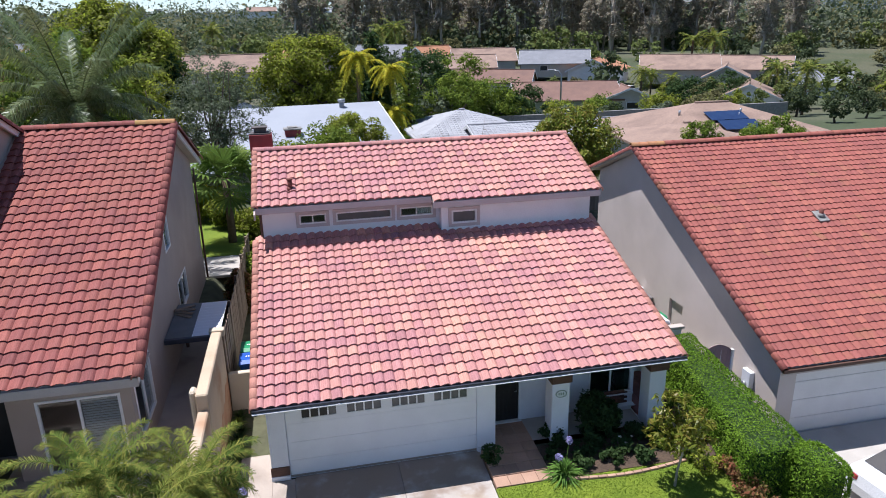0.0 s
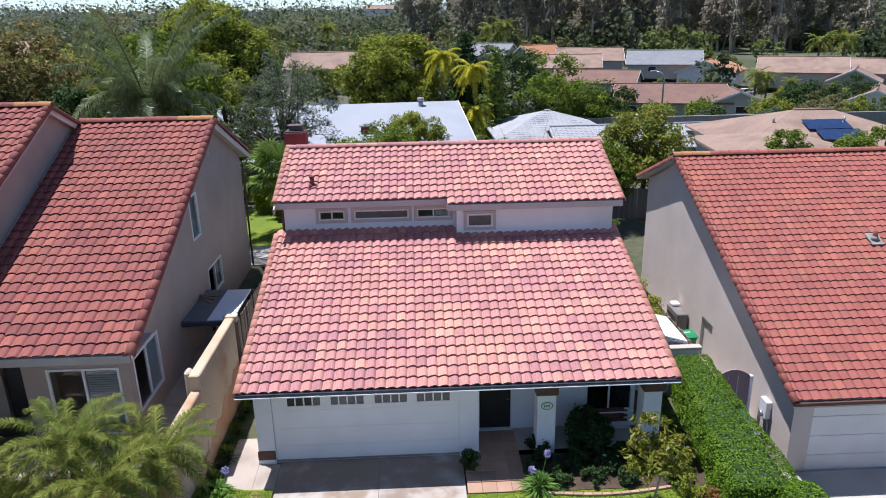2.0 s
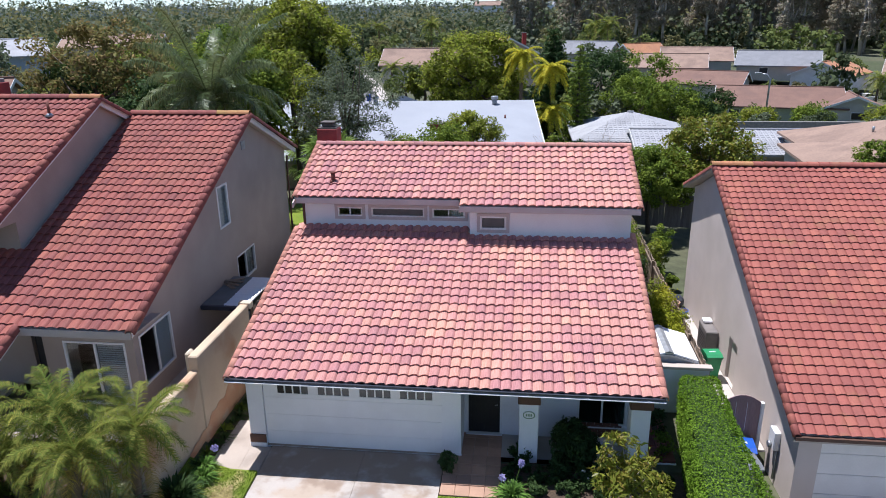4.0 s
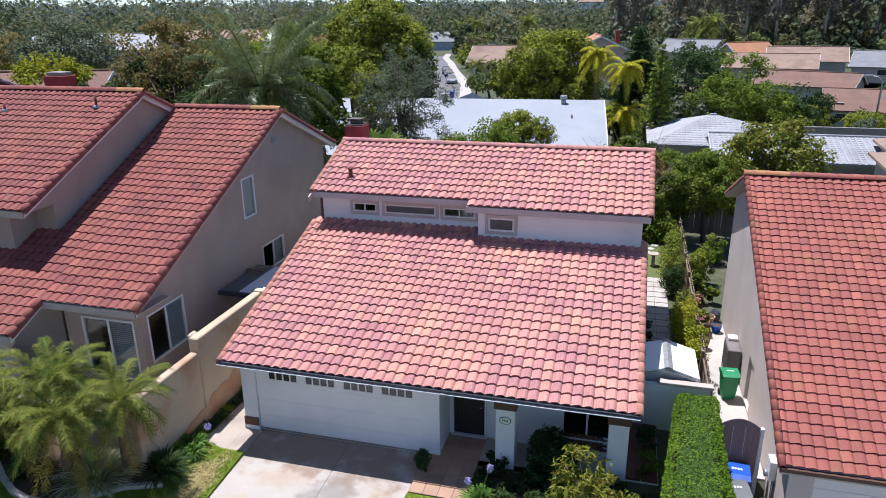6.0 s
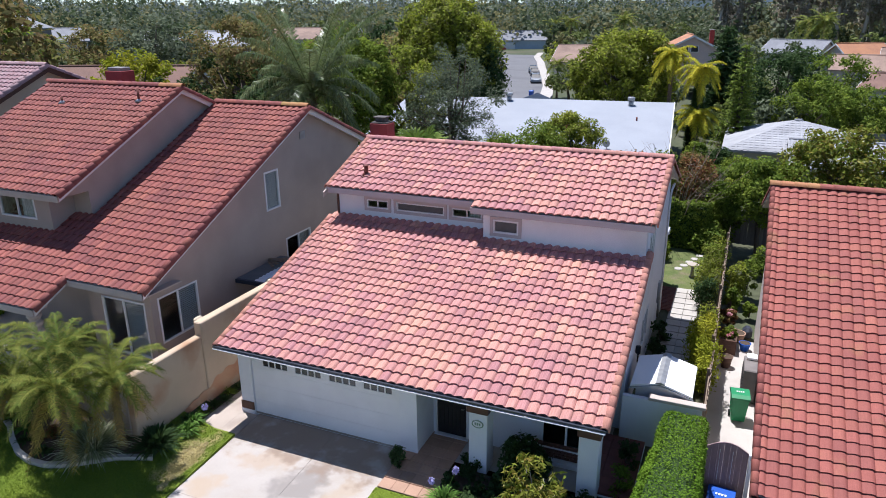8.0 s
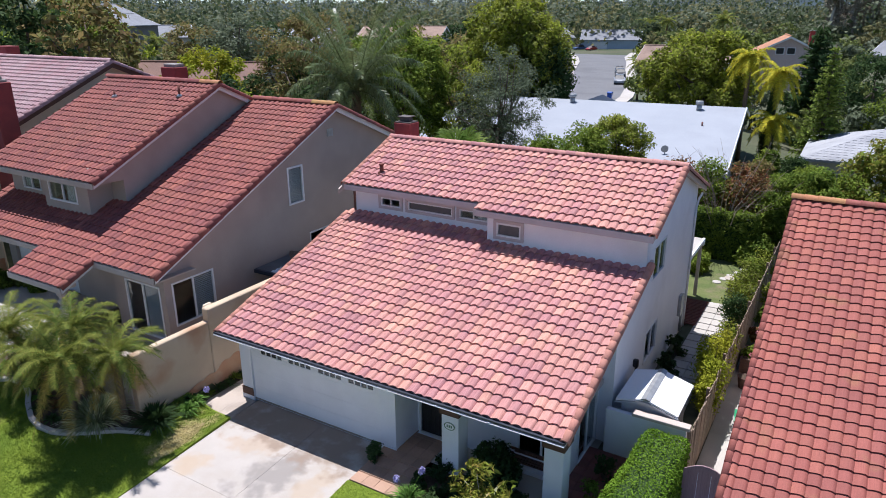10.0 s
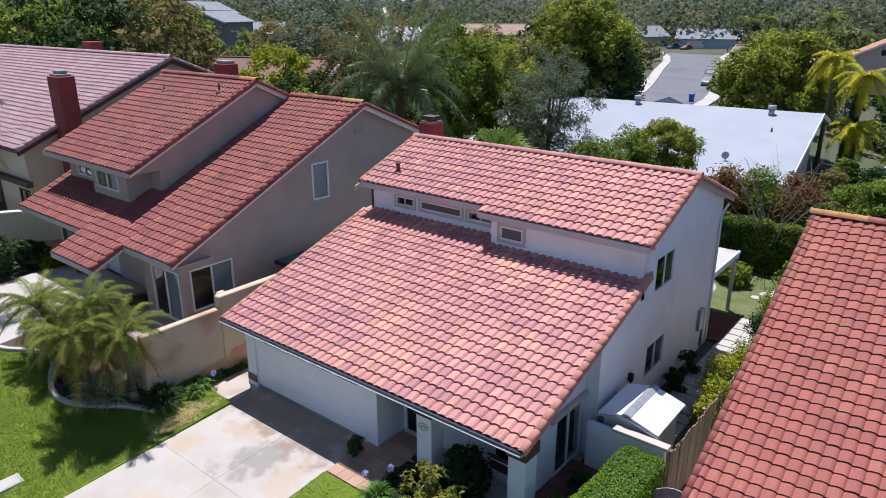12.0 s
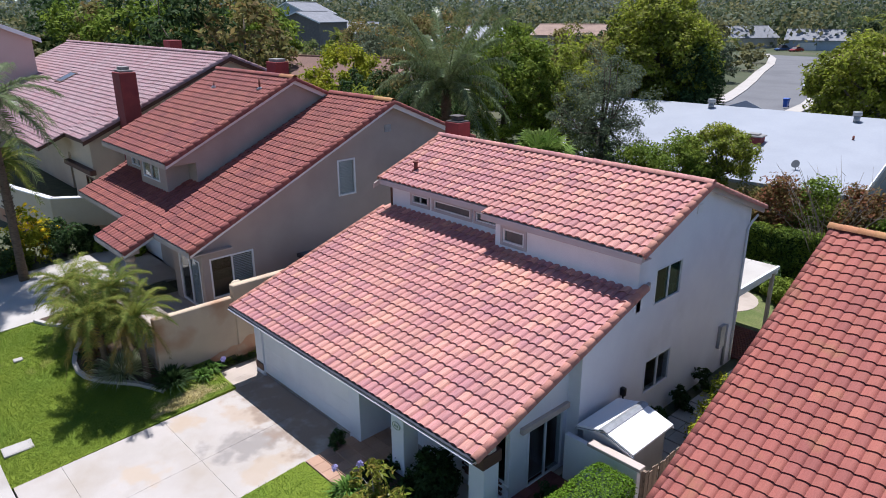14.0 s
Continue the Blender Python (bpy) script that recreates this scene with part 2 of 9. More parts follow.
PATH_TAN = mat("tan_concrete_path", (0.43, 0.365, 0.31), (0.38, 0.32, 0.27), 1.2, 0.9, 0.2, 50, c=(0.30, 0.25, 0.21), cscale=0.9, clow=0.54, chigh=0.68, grain=0.08)
TERRACOTTA = mat("terracotta_walk", (0.42, 0.26, 0.18), (0.36, 0.22, 0.15), 1.5, 0.85, 0.2, 40, rnd="object", amount=0.12, grain=0.1)
PATIO_RED = mat("dark_red_patio_tile", (0.20, 0.065, 0.05), (0.16, 0.05, 0.04), 2, 0.7, 0.1, 40, rnd="object", amount=0.12)
ASPHALT = mat("grey_asphalt", (0.155, 0.155, 0.16), (0.135, 0.135, 0.14), 0.2, 0.95, 0.3, 8, c=(0.11, 0.11, 0.115), cscale=0.1, clow=0.55, chigh=0.75)
SOIL = mat("brown_garden_soil", (0.085, 0.055, 0.035), (0.06, 0.04, 0.026), 2.0, 0.95, 0.8, 18, grain=0.3)
EARTH = mat("dry_earth_and_scrub", (0.10, 0.095, 0.055), (0.06, 0.075, 0.036), 0.06, 0.98, 0.5, 2.5, c=(0.05, 0.065, 0.025), cscale=0.03, clow=0.42, chigh=0.6, grain=0.25)
LAWN = mat("green_lawn_turf", (0.112, 0.172, 0.010), (0.160, 0.210, 0.013), 0.8, 0.95, 0.6, 30, c=(0.24, 0.20, 0.07), cscale=0.55, clow=0.64, chigh=0.8, grain=0.3)
soak(LAWN, -0.42, -2.35, 0.5, 1.25, 0.08, (0.40, 0.32, 0.14), 0.85)
GRASS = mat("grass_blade", (0.112, 0.182, 0.011), (0.158, 0.215, 0.014), 1.1, 0.9, 0, rnd="island", amount=0.08, c=(0.27, 0.22, 0.08), cscale=0.55, clow=0.64, chigh=0.8, translucent=0.3, grain=0)
BACK_TURF = mat("thin_worn_back_turf", (0.085, 0.115, 0.028), (0.125, 0.14, 0.045), 1.4, 0.95, 0.6, 30, c=(0.17, 0.14, 0.085), cscale=0.9, clow=0.55, chigh=0.72, grain=0.3)
DRY_GRASS = mat("dry_straw_blade", (0.50, 0.41, 0.21), (0.36, 0.31, 0.12), 3.0, 0.95, 0, rnd="island", amount=0.25, grain=0)
WOOD_FENCE = mat("weathered_fence_board", (0.27, 0.20, 0.145), (0.20, 0.15, 0.11), 1.5, 0.9, 0.3, 14, rnd="object", amount=0.22, stretch=(6, 6, 0.5), grain=0.15)
WOOD_GREY = mat("weathered_grey_casing", (0.19, 0.17, 0.16), (0.14, 0.125, 0.12), 3, 0.7, grain=0.1)
WOOD_DARK = mat("charcoal_fence_board", (0.17, 0.152, 0.14), (0.13, 0.117, 0.108), 1.5, 0.9, 0.3, 14, rnd="object", amount=0.22, stretch=(6, 6, 0.5), grain=0.15)
WOOD_PURPLE = mat("plum_brown_gate_board", (0.33, 0.225, 0.23), (0.28, 0.19, 0.195), 1.5, 0.8, 0.2, 14, rnd="object", amount=0.12, stretch=(6, 6, 0.5))
PLASTIC_WHITE = mat("white_corrugated_plastic", (0.85, 0.85, 0.86), None, 3, 0.4, grain=0.02)
PLASTIC_GREY = mat("grey_shed_plastic", (0.45, 0.46, 0.48), (0.40, 0.41, 0.43), 3, 0.5, grain=0.04)
BIN_GREEN = mat("green_bin_plastic", (0.012, 0.24, 0.09), (0.01, 0.2, 0.075), 3, 0.45, grain=0.05)
BIN_BLUE = mat("blue_bin_plastic", (0.01, 0.085, 0.42), (0.008, 0.07, 0.36), 3, 0.45, grain=0.05)
BIN_GREY = mat("grey_bin_plastic", (0.15, 0.16, 0.17), (0.12, 0.13, 0.14), 3, 0.5, grain=0.05)
INK_WHITE = mat("white_stencil_ink", (0.7, 0.7, 0.7), None, 3, 0.7)
INK_GREEN = mat("green_enamel", (0.05, 0.14, 0.06), None, 3, 0.5)
RUBBER = mat("black_rubber", (0.015, 0.015, 0.015), None, 5, 0.8)
GLASS = glass_mat("window_glass", (0.80, 0.83, 0.83))
GLASS_GREEN = glass_mat("green_tinted_window_glass", (0.28, 0.42, 0.36))
BARK = mat("grey_brown_bark", (0.13, 0.10, 0.075), (0.08, 0.062, 0.048), 3, 0.95, 0.8, 12, stretch=(4, 4, 0.6), grain=0.25)
BARK_PALE = mat("pale_eucalyptus_bark", (0.50, 0.45, 0.38), (0.28, 0.24, 0.20), 0.8, 0.9, 0.4, 6, stretch=(3, 3, 0.3), grain=0.2)
BARK_PALM = mat("fibrous_palm_trunk", (0.16, 0.115, 0.075), (0.10, 0.07, 0.045), 5, 0.95, 0.9, 20, stretch=(1, 1, 5), grain=0.3)


def leaf(name, a, b, amount=0.35, tr=0.35, alts=(), rough=0.75):
    return mat(name, a, b, 0.7, rough, 0, rnd="island", amount=amount, translucent=tr, grain=0, alts=alts, spec=0.15)


LEAF_GREEN = leaf("mid_green_leaf", (0.105, 0.165, 0.024), (0.21, 0.27, 0.036), tr=0.42, amount=0.45)
LEAF_BRIGHT = leaf("yellow_green_leaf", (0.30, 0.34, 0.034), (0.19, 0.24, 0.030), tr=0.45, amount=0.45, alts=((0.20, 0.20, 0.06),))
LEAF_LIME = leaf("lime_leaf", (0.250, 0.300, 0.022), (0.325, 0.312, 0.025))
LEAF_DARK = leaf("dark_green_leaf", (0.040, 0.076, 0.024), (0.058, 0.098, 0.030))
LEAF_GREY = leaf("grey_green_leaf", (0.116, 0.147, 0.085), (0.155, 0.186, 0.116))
LEAF_OLIVE = leaf("olive_brown_leaf", (0.215, 0.195, 0.065), (0.16, 0.165, 0.05), alts=((0.27, 0.18, 0.08),))
# Leaf colours from here to FAR_BLUE are paled and blued for distance haze.
LEAF_EUC = leaf("hazed_eucalyptus_leaf", (0.29, 0.285, 0.21), (0.37, 0.345, 0.265), alts=((0.40, 0.31, 0.245),), tr=0.45)
FAR_GREEN = leaf("hazed_green_leaf", (0.135, 0.175, 0.050), (0.175, 0.205, 0.062), 0.16)
FAR_OLIVE = leaf("hazed_olive_leaf", (0.205, 0.190, 0.085), (0.165, 0.165, 0.070), 0.16)
FAR_DARK = leaf("hazed_dark_leaf", (0.065, 0.092, 0.042), (0.085, 0.110, 0.052), 0.16)
FAR_GREY = leaf("hazed_grey_leaf", (0.150, 0.178, 0.110), (0.185, 0.205, 0.135), 0.16)
FAR_BLUE = leaf("hazed_blue_hill_leaf", (0.155, 0.190, 0.195), (0.185, 0.220, 0.225), 0.12)
LEAF_HEDGE = leaf("clipped_hedge_leaf", (0.165, 0.275, 0.024), (0.115, 0.215, 0.018))
LEAF_MAG = leaf("glossy_loquat_leaf", (0.15, 0.21, 0.027), (0.215, 0.24, 0.035), alts=((0.26, 0.20, 0.045),), rough=0.35)
LEAF_PALM = leaf("palm_leaflet", (0.085, 0.135, 0.022), (0.175, 0.210, 0.036), alts=((0.30, 0.28, 0.06),), tr=0.3)
LEAF_QUEEN = leaf("grey_green_palm_leaflet", (0.12, 0.17, 0.065), (0.20, 0.24, 0.11), tr=0.3, rough=0.3, alts=((0.10, 0.13, 0.05),))
LEAF_YPALM = leaf("yellow_palm_leaflet", (0.45, 0.42, 0.035), (0.34, 0.36, 0.03), tr=0.4, alts=((0.60, 0.47, 0.03),))
LEAF_FAN = leaf("fan_palm_blade", (0.115, 0.19, 0.035), (0.16, 0.22, 0.045), tr=0.25)
LEAF_PINE = leaf("pine_needle_spray", (0.15, 0.215, 0.035), (0.20, 0.26, 0.045))
LEAF_RED = leaf("reddish_shrub_leaf", (0.202, 0.116, 0.046), (0.139, 0.132, 0.039), alts=((0.279, 0.093, 0.054),))
LEAF_STRAP = leaf("grey_green_strap_leaf", (0.26, 0.30, 0.15), (0.17, 0.21, 0.095), tr=0.2, alts=((0.62, 0.61, 0.42),))
LEAF_STRAW = leaf("yellowing_palm_leaflet", (0.44, 0.32, 0.06), (0.30, 0.20, 0.07), tr=0.3, alts=((0.20, 0.19, 0.05),))
LEAF_AGA = leaf("agapanthus_leaf", (0.085, 0.178, 0.031), (0.124, 0.217, 0.039), tr=0.25)
PETAL_LILAC = leaf("lilac_petal", (0.36, 0.33, 0.62), (0.48, 0.45, 0.72), 0.2)
PETAL_WHITE = leaf("white_petal", (0.75, 0.73, 0.66), (0.65, 0.62, 0.55), 0.15)
PETAL_YELLOW = leaf("yellow_petal", (0.82, 0.60, 0.02), (0.70, 0.50, 0.02), 0.2)
PETAL_PINK = leaf("pink_petal", (0.62, 0.32, 0.34), (0.55, 0.22, 0.25), 0.2)
TWIG = mat("bare_grey_twig", (0.27, 0.22, 0.17), (0.2, 0.16, 0.12), 4, 0.9)

# ---- building helpers ----
class Solid:
    """Collects vertices and faces of one mesh."""

    def __init__(self):
        self.v, self.f, self.smooth = [], [], []

    def add(self, verts, faces, smooth=False, m=None):
        k = len(self.v)
        self.v += [tuple(m @ Vector(p)) for p in verts] if m else [tuple(p) for p in verts]
        self.f += [tuple(i + k for i in q) for q in faces]
        self.smooth += [smooth] * len(faces)
        return self

    def box(self, x0, x1, y0, y1, z0, z1, m=None):
        v = [(x, y, z) for z in (z0, z1) for y in (y0, y1) for x in (x0, x1)]
        return self.add(v, [(0, 2, 3, 1), (4, 5, 7, 6), (0, 1, 5, 4), (2, 6, 7, 3), (0, 4, 6, 2), (1, 3, 7, 5)], m=m)

    def soft(self, x0, x1, y0, y1, z0, z1, r=0.01, m=None):
        """A box with chamfered edges."""
        v, ids = [], {}
        for ix, x in enumerate((x0, x1)):
            for iy, y in enumerate((y0, y1)):
                for iz, z in enumerate((z0, z1)):
                    sx, sy, sz = (r if ix == 0 else -r), (r if iy == 0 else -r), (r if iz == 0 else -r)
                    for k, p in enumerate(((x, y + sy, z + sz), (x + sx, y, z + sz), (x + sx, y + sy, z))):
                        ids[ix, iy, iz, k] = len(v)
                        v.append(p)
        f = []
        for a in (0, 1):
            f += [tuple(ids[a, j, k, 0] for j, k in ((0, 0), (0, 1), (1, 1), (1, 0))), tuple(ids[j, a, k, 1] for j, k in ((0, 0), (1, 0), (1, 1), (0, 1))),
                  tuple(ids[j, k, a, 2] for j, k in ((0, 0), (0, 1), (1, 1), (1, 0)))]
            for b in (0, 1):
                f += [(ids[a, b, 0, 0], ids[a, b, 1, 0], ids[a, b, 1, 1], ids[a, b, 0, 1]), (ids[a, 0, b, 0], ids[a, 1, b, 0], ids[a, 1, b, 2], ids[a, 0, b, 2]),
                      (ids[0, a, b, 1], ids[1, a, b, 1], ids[1, a, b, 2], ids[0, a, b, 2])]
                f += [(ids[a, b, c, 0], ids[a, b, c, 1], ids[a, b, c, 2]) for c in (0, 1)]
        self.add(v, f, m=m)
        return self

    def prism(self, poly, axis, a, b, m=None):
        """A polygon in the two other axes, drawn out along axis from a to b."""
        n = len(poly)
        if axis == "x":
            v = [(a, *p) for p in poly] + [(b, *p) for p in poly]
        elif axis == "y":
            v = [(p[0], a, p[1]) for p in poly] + [(p[0], b, p[1]) for p in poly]
        else:
            v = [(*p, a) for p in poly] + [(*p, b) for p in poly]
        return self.add(v, [tuple(range(n)), tuple(range(2 * n - 1, n - 1, -1))] + [(i, (i + 1) % n, n + (i + 1) % n, n + i) for i in range(n)], m=m)

    def tube(self, pts, radii, n=8, caps=True, m=None):
        pts = [Vector(p) for p in pts]
        k0, v, f = 0, [], []
        for i, p in enumerate(pts):
            d = (pts[min(i + 1, len(pts) - 1)] - pts[max(i - 1, 0)]).normalized()
            s = d.cross(Vector((0.31, 0.17, 0.93))).normalized() if abs(d.z) < 0.9 else d.cross(Vector((1, 0.1, 0))).normalized()
            t = d.cross(s)
            v += [p + (s * math.cos(2 * math.pi * j / n) + t * math.sin(2 * math.pi * j / n)) * radii[i] for j in range(n)]
        for i in range(len(pts) - 1):
            f += [(i * n + j, i * n + (j + 1) % n, (i + 1) * n + (j + 1) % n, (i + 1) * n + j) for j in range(n)]
        self.add(v, f, True, m)
        if caps:
            k = len(self.v) - len(v)
            self.f += [tuple(k + j for j in range(n)), tuple(k + (len(pts) - 1) * n + j for j in range(n - 1, -1, -1))]
            self.smooth += [False, False]
        return self

    def mesh(self, name, material, weld=False):
        me = bpy.data.meshes.new(name)
        me.from_pydata(self.v, [], self.f)
        me.polygons.foreach_set("use_smooth", self.smooth)
        me.materials.append(material)
        bm = bmesh.new()
        bm.from_mesh(me)
        if weld:
            bmesh.ops.remove_doubles(bm, verts=bm.verts, dist=0.0005)
        bmesh.ops.recalc_face_normals(bm, faces=bm.faces)
        bm.to_mesh(me)
        bm.free()
        return me


def part(name, s, material, parent, label=""):
    """Links a Solid, or a mesh, as one mesh object under a thing or a part."""
    me = s.mesh(name, material) if isinstance(s, Solid) else s
    ob = new(name, me)
    ob.parent = parent
    if parent:
        ob.matrix_parent_inverse = Matrix.Translation(-Vector(parent.get("at", (0, 0, 0))))
    return tagged(ob, label)


def thing(name, label, category, at=(0, 0, 0), group="", kind=""):
    """An Empty at its base; parts under it are given in world places."""
    ob = new(name)
    ob.location = at
    ob["at"] = at
    ob.empty_display_size = 0.1
    return tagged(ob, label, category, group, kind)


def solo(name, s, material, label, category, kind="", group=""):
    """A thing, or a piece of the setting, of one mesh."""
    me = s.mesh(name, material) if isinstance(s, Solid) else s
    return tagged(new(name, me), label, category, group, kind)


def raw_mesh(name, verts, faces, material, smooth=None):
    """A big mesh out of numpy arrays; faces are quads or triangles of one kind."""
    me = bpy.data.meshes.new(name)
    verts, faces = np.asarray(verts, dtype=np.float32), np.asarray(faces, dtype=np.int32)
    n, k = faces.shape
    me.vertices.add(len(verts))
    me.vertices.foreach_set("co", verts.ravel())
    me.loops.add(n * k)
    me.loops.foreach_set("vertex_index", faces.ravel())
    me.polygons.add(n)
    me.polygons.foreach_set("loop_start", np.arange(0, n * k, k, dtype=np.int32))
    if smooth is not None:
        me.polygons.foreach_set("use_smooth", np.asarray(smooth, dtype=bool))
    me.update(calc_edges=True)
    me.materials.append(material)
    return me


# ---- roofs of S-shaped tiles ----
TW, TE = 0.287, 0.33     # width and exposed length of a tile


def tile_shape():
    """Vertices and quads of one tile: u across, v up the slope, n out."""
    n = 9
    prof = []
    for s, h in ((0.0, 0.001), (0.08, 0.004), (0.19, 0.018), (0.33, 0.038), (0.48, 0.052), (0.62, 0.058), (0.76, 0.053), (0.87, 0.033), (0.945, 0.006), (1.0, -0.012)):
        prof.append((s * (TW + 0.010) - 0.005, h))
    L = TE + 0.05
    v = [(u, -0.02, h + 0.060) for u, h in prof] + [(u, L, h + 0.006) for u, h in prof] + [(u, -0.02, h + 0.060) for u, h in prof] + [(u, -0.006, h + 0.012) for u, h in prof]
    m = n + 1
    f = [(k, k + 1, m + k + 1, m + k) for k in range(n)] + [(3 * m + k, 3 * m + k + 1, 2 * m + k + 1, 2 * m + k) for k in range(n)]
    return np.array(v), np.array(f), [True] * n + [False] * n


TV, TF, TS = tile_shape()


def tile_field(roof, mats, x0, x1, y0, z0, y1, z1, cut=None, single=300, seed=1, jitter=1.0, tw=TW, te=TE, relief=1.0):
    """Courses of tiles from the eave (y0, z0) up to (y1, z1), between x0 and x1. cut(x, y): false where there is no tile."""
    rng = np.random.RandomState(seed)
    run = math.hypot(y1 - y0, z1 - z0)
    V = np.array((0, (y1 - y0) / run, (z1 - z0) / run))
    back = y1 < y0
    U = np.array((-1.0, 0, 0)) if back else np.array((1.0, 0, 0))
    N = np.cross(U, V)
    start = np.array((x1 if back else x0, y0, z0))
    nu, nv = max(1, round((x1 - x0) / tw)), max(1, round(run / te))
    su, sv = (x1 - x0) / nu / TW, run / nv / TE
    me = raw_mesh("roof_tile", TV * (su, sv, relief), TF, mats[0], TS)
    R = Matrix(((U[0], V[0], N[0]), (U[1], V[1], N[1]), (U[2], V[2], N[2])))
    made, vs, fs, sm = 0, [], [], []
    for j in range(nv):
        for i in range(nu):
            p = start + U * (i * TW * su) + V * (j * TE * sv)
            mid = p + U * TW / 2 + V * TE / 2
            if cut and not cut(mid[0], mid[1]):
                continue
            p = p + N * rng.uniform(-0.003, 0.004) * jitter + V * rng.uniform(-0.006, 0.006) * jitter
            yaw = rng.uniform(-0.012, 0.012) * jitter
            if made < single:
                ob = new("roof_tile", me)
                ob.parent = roof
                m = R.to_4x4() @ Matrix.Rotation(yaw, 4, "Z")
                m.translation = p
                ob.matrix_parent_inverse = Matrix()
                ob.matrix_basis = m
            else:
                q = TV * (su, sv, relief)
                c, s = math.cos(yaw), math.sin(yaw)
                a, b = q[:, 0] * c - q[:, 1] * s, q[:, 0] * s + q[:, 1] * c
                fs.append(TF + len(vs) * len(TV))
                vs.append(p + a[:, None] * U + b[:, None] * V + q[:, 2:3] * N)
                sm += TS
            made += 1
    if vs:
        ob = part("roof_tile_field", raw_mesh("roof_tile_field", np.concatenate(vs), np.concatenate(fs), mats[1], sm), None, roof, "rows of overlapping clay roof tiles")
        tagged(ob, kind="stuff")


def cap_shape(length, r0, r1, n=7, drop=0.0):
    """A half-round cap tile along y; its lower end is the wider."""
    v, f = [], []
    for y, r, lift in ((-0.02, r0, 0.010), (length, r1, 0.0)):
        for q in (0, -0.035):
            for k in range(n + 1):
                a = math.pi * k / n
                v.append(((r + q) * math.cos(a), y, (r + q) * math.sin(a) * 0.85 + lift - (drop if k in (0, n) else 0)))
    m = n + 1
    for k in range(n):
        f += [(k, k + 1, 2 * m + k + 1, 2 * m + k), (m + k, k + m + 1, k + 1, k)]
    return np.array(v), np.array(f), [True, False] * n


def cap_line(roof, mat_, a, b, r=0.13, piece=0.36, name="ridge_tile", seed=3, drop=0.0):
    """Cap tiles from a to b, each overlapping the next."""
    a, b = Vector(a), Vector(b)
    d = b - a
    n = max(1, round(d.length / piece))
    v, f, s = cap_shape(d.length / n + 0.03, r, r * 0.96, drop=drop)
    me = raw_mesh(name, v, f, mat_, s)
    rng = random.Random(seed)
    V = d.normalized()
    U = V.cross(Vector((0, 0, 1))).normalized()
    N = U.cross(V)
    R = Matrix(((U.x, V.x, N.x), (U.y, V.y, N.y), (U.z, V.z, N.z))).to_4x4()
    for i in range(n):
        ob = new(name, me)
        ob.parent = roof
        ob.matrix_basis = Matrix.Translation(a + d * (i / n) + Vector((0, 0, rng.uniform(-0.003, 0.003)))) @ R @ Matrix.Rotation(rng.uniform(-0.02, 0.02), 4, "Z")


# ---- walls and openings ----
def wall(name, parent, material, frm, to, base, top, holes=(), thick=0.2, label="", skip=0.2):
    """An upright wall from frm to to (x, y), its outer face on that line and its body to the left of it. top: a number, or points
    (distance, height). holes: (from, to, low, high) along the wall. skip: left out at the start, where the last wall's end stands."""
    frm, to = Vector(frm), Vector(to)
    L = (to - frm).length
    d = (to - frm) / L
    inn = Vector((-d.y, d.x)) * thick
    tops = [(0, top), (L, top)] if isinstance(top, (int, float)) else list(top)

    def height(u):
        for (a, ha), (b, hb) in zip(tops, tops[1:]):
            if a - 1e-6 <= u <= b + 1e-6:
                return ha + (hb - ha) * (u - a) / max(1e-6, b - a)
        return tops[-1][1]
    cuts = sorted({skip, L, *[c for h in holes for c in h[:2]], *[t[0] for t in tops if skip < t[0] < L]})
    s = Solid()
    for a, b in zip(cuts, cuts[1:]):
        if b - a < 1e-5:
            continue
        mid, low = (a + b) / 2, base
        spans = []
        for h in sorted((h for h in holes if h[0] < mid < h[1]), key=lambda h: h[2]):
            spans.append((low, low, h[2], h[2]))
            low = h[3]
        spans.append((low, low, height(a + 1e-5), height(b - 1e-5)))
        for z0, z1, z2, z3 in spans:
            if max(z2, z3) - min(z0, z1) < 1e-4:
                continue
            p, q = frm + d * a, frm + d * b
            v = [(p.x, p.y, z0), (q.x, q.y, z1), (q.x + inn.x, q.y + inn.y, z1), (p.x + inn.x, p.y + inn.y, z0),
                 (p.x, p.y, z2), (q.x, q.y, z3), (q.x + inn.x, q.y + inn.y, z3), (p.x + inn.x, p.y + inn.y, z2)]
            s.add(v, [(3, 2, 1, 0), (4, 5, 6, 7), (0, 1, 5, 4), (1, 2, 6, 5), (2, 3, 7, 6), (3, 0, 4, 7)])
    return part(name, s.mesh(name, material, True), None, parent, label)


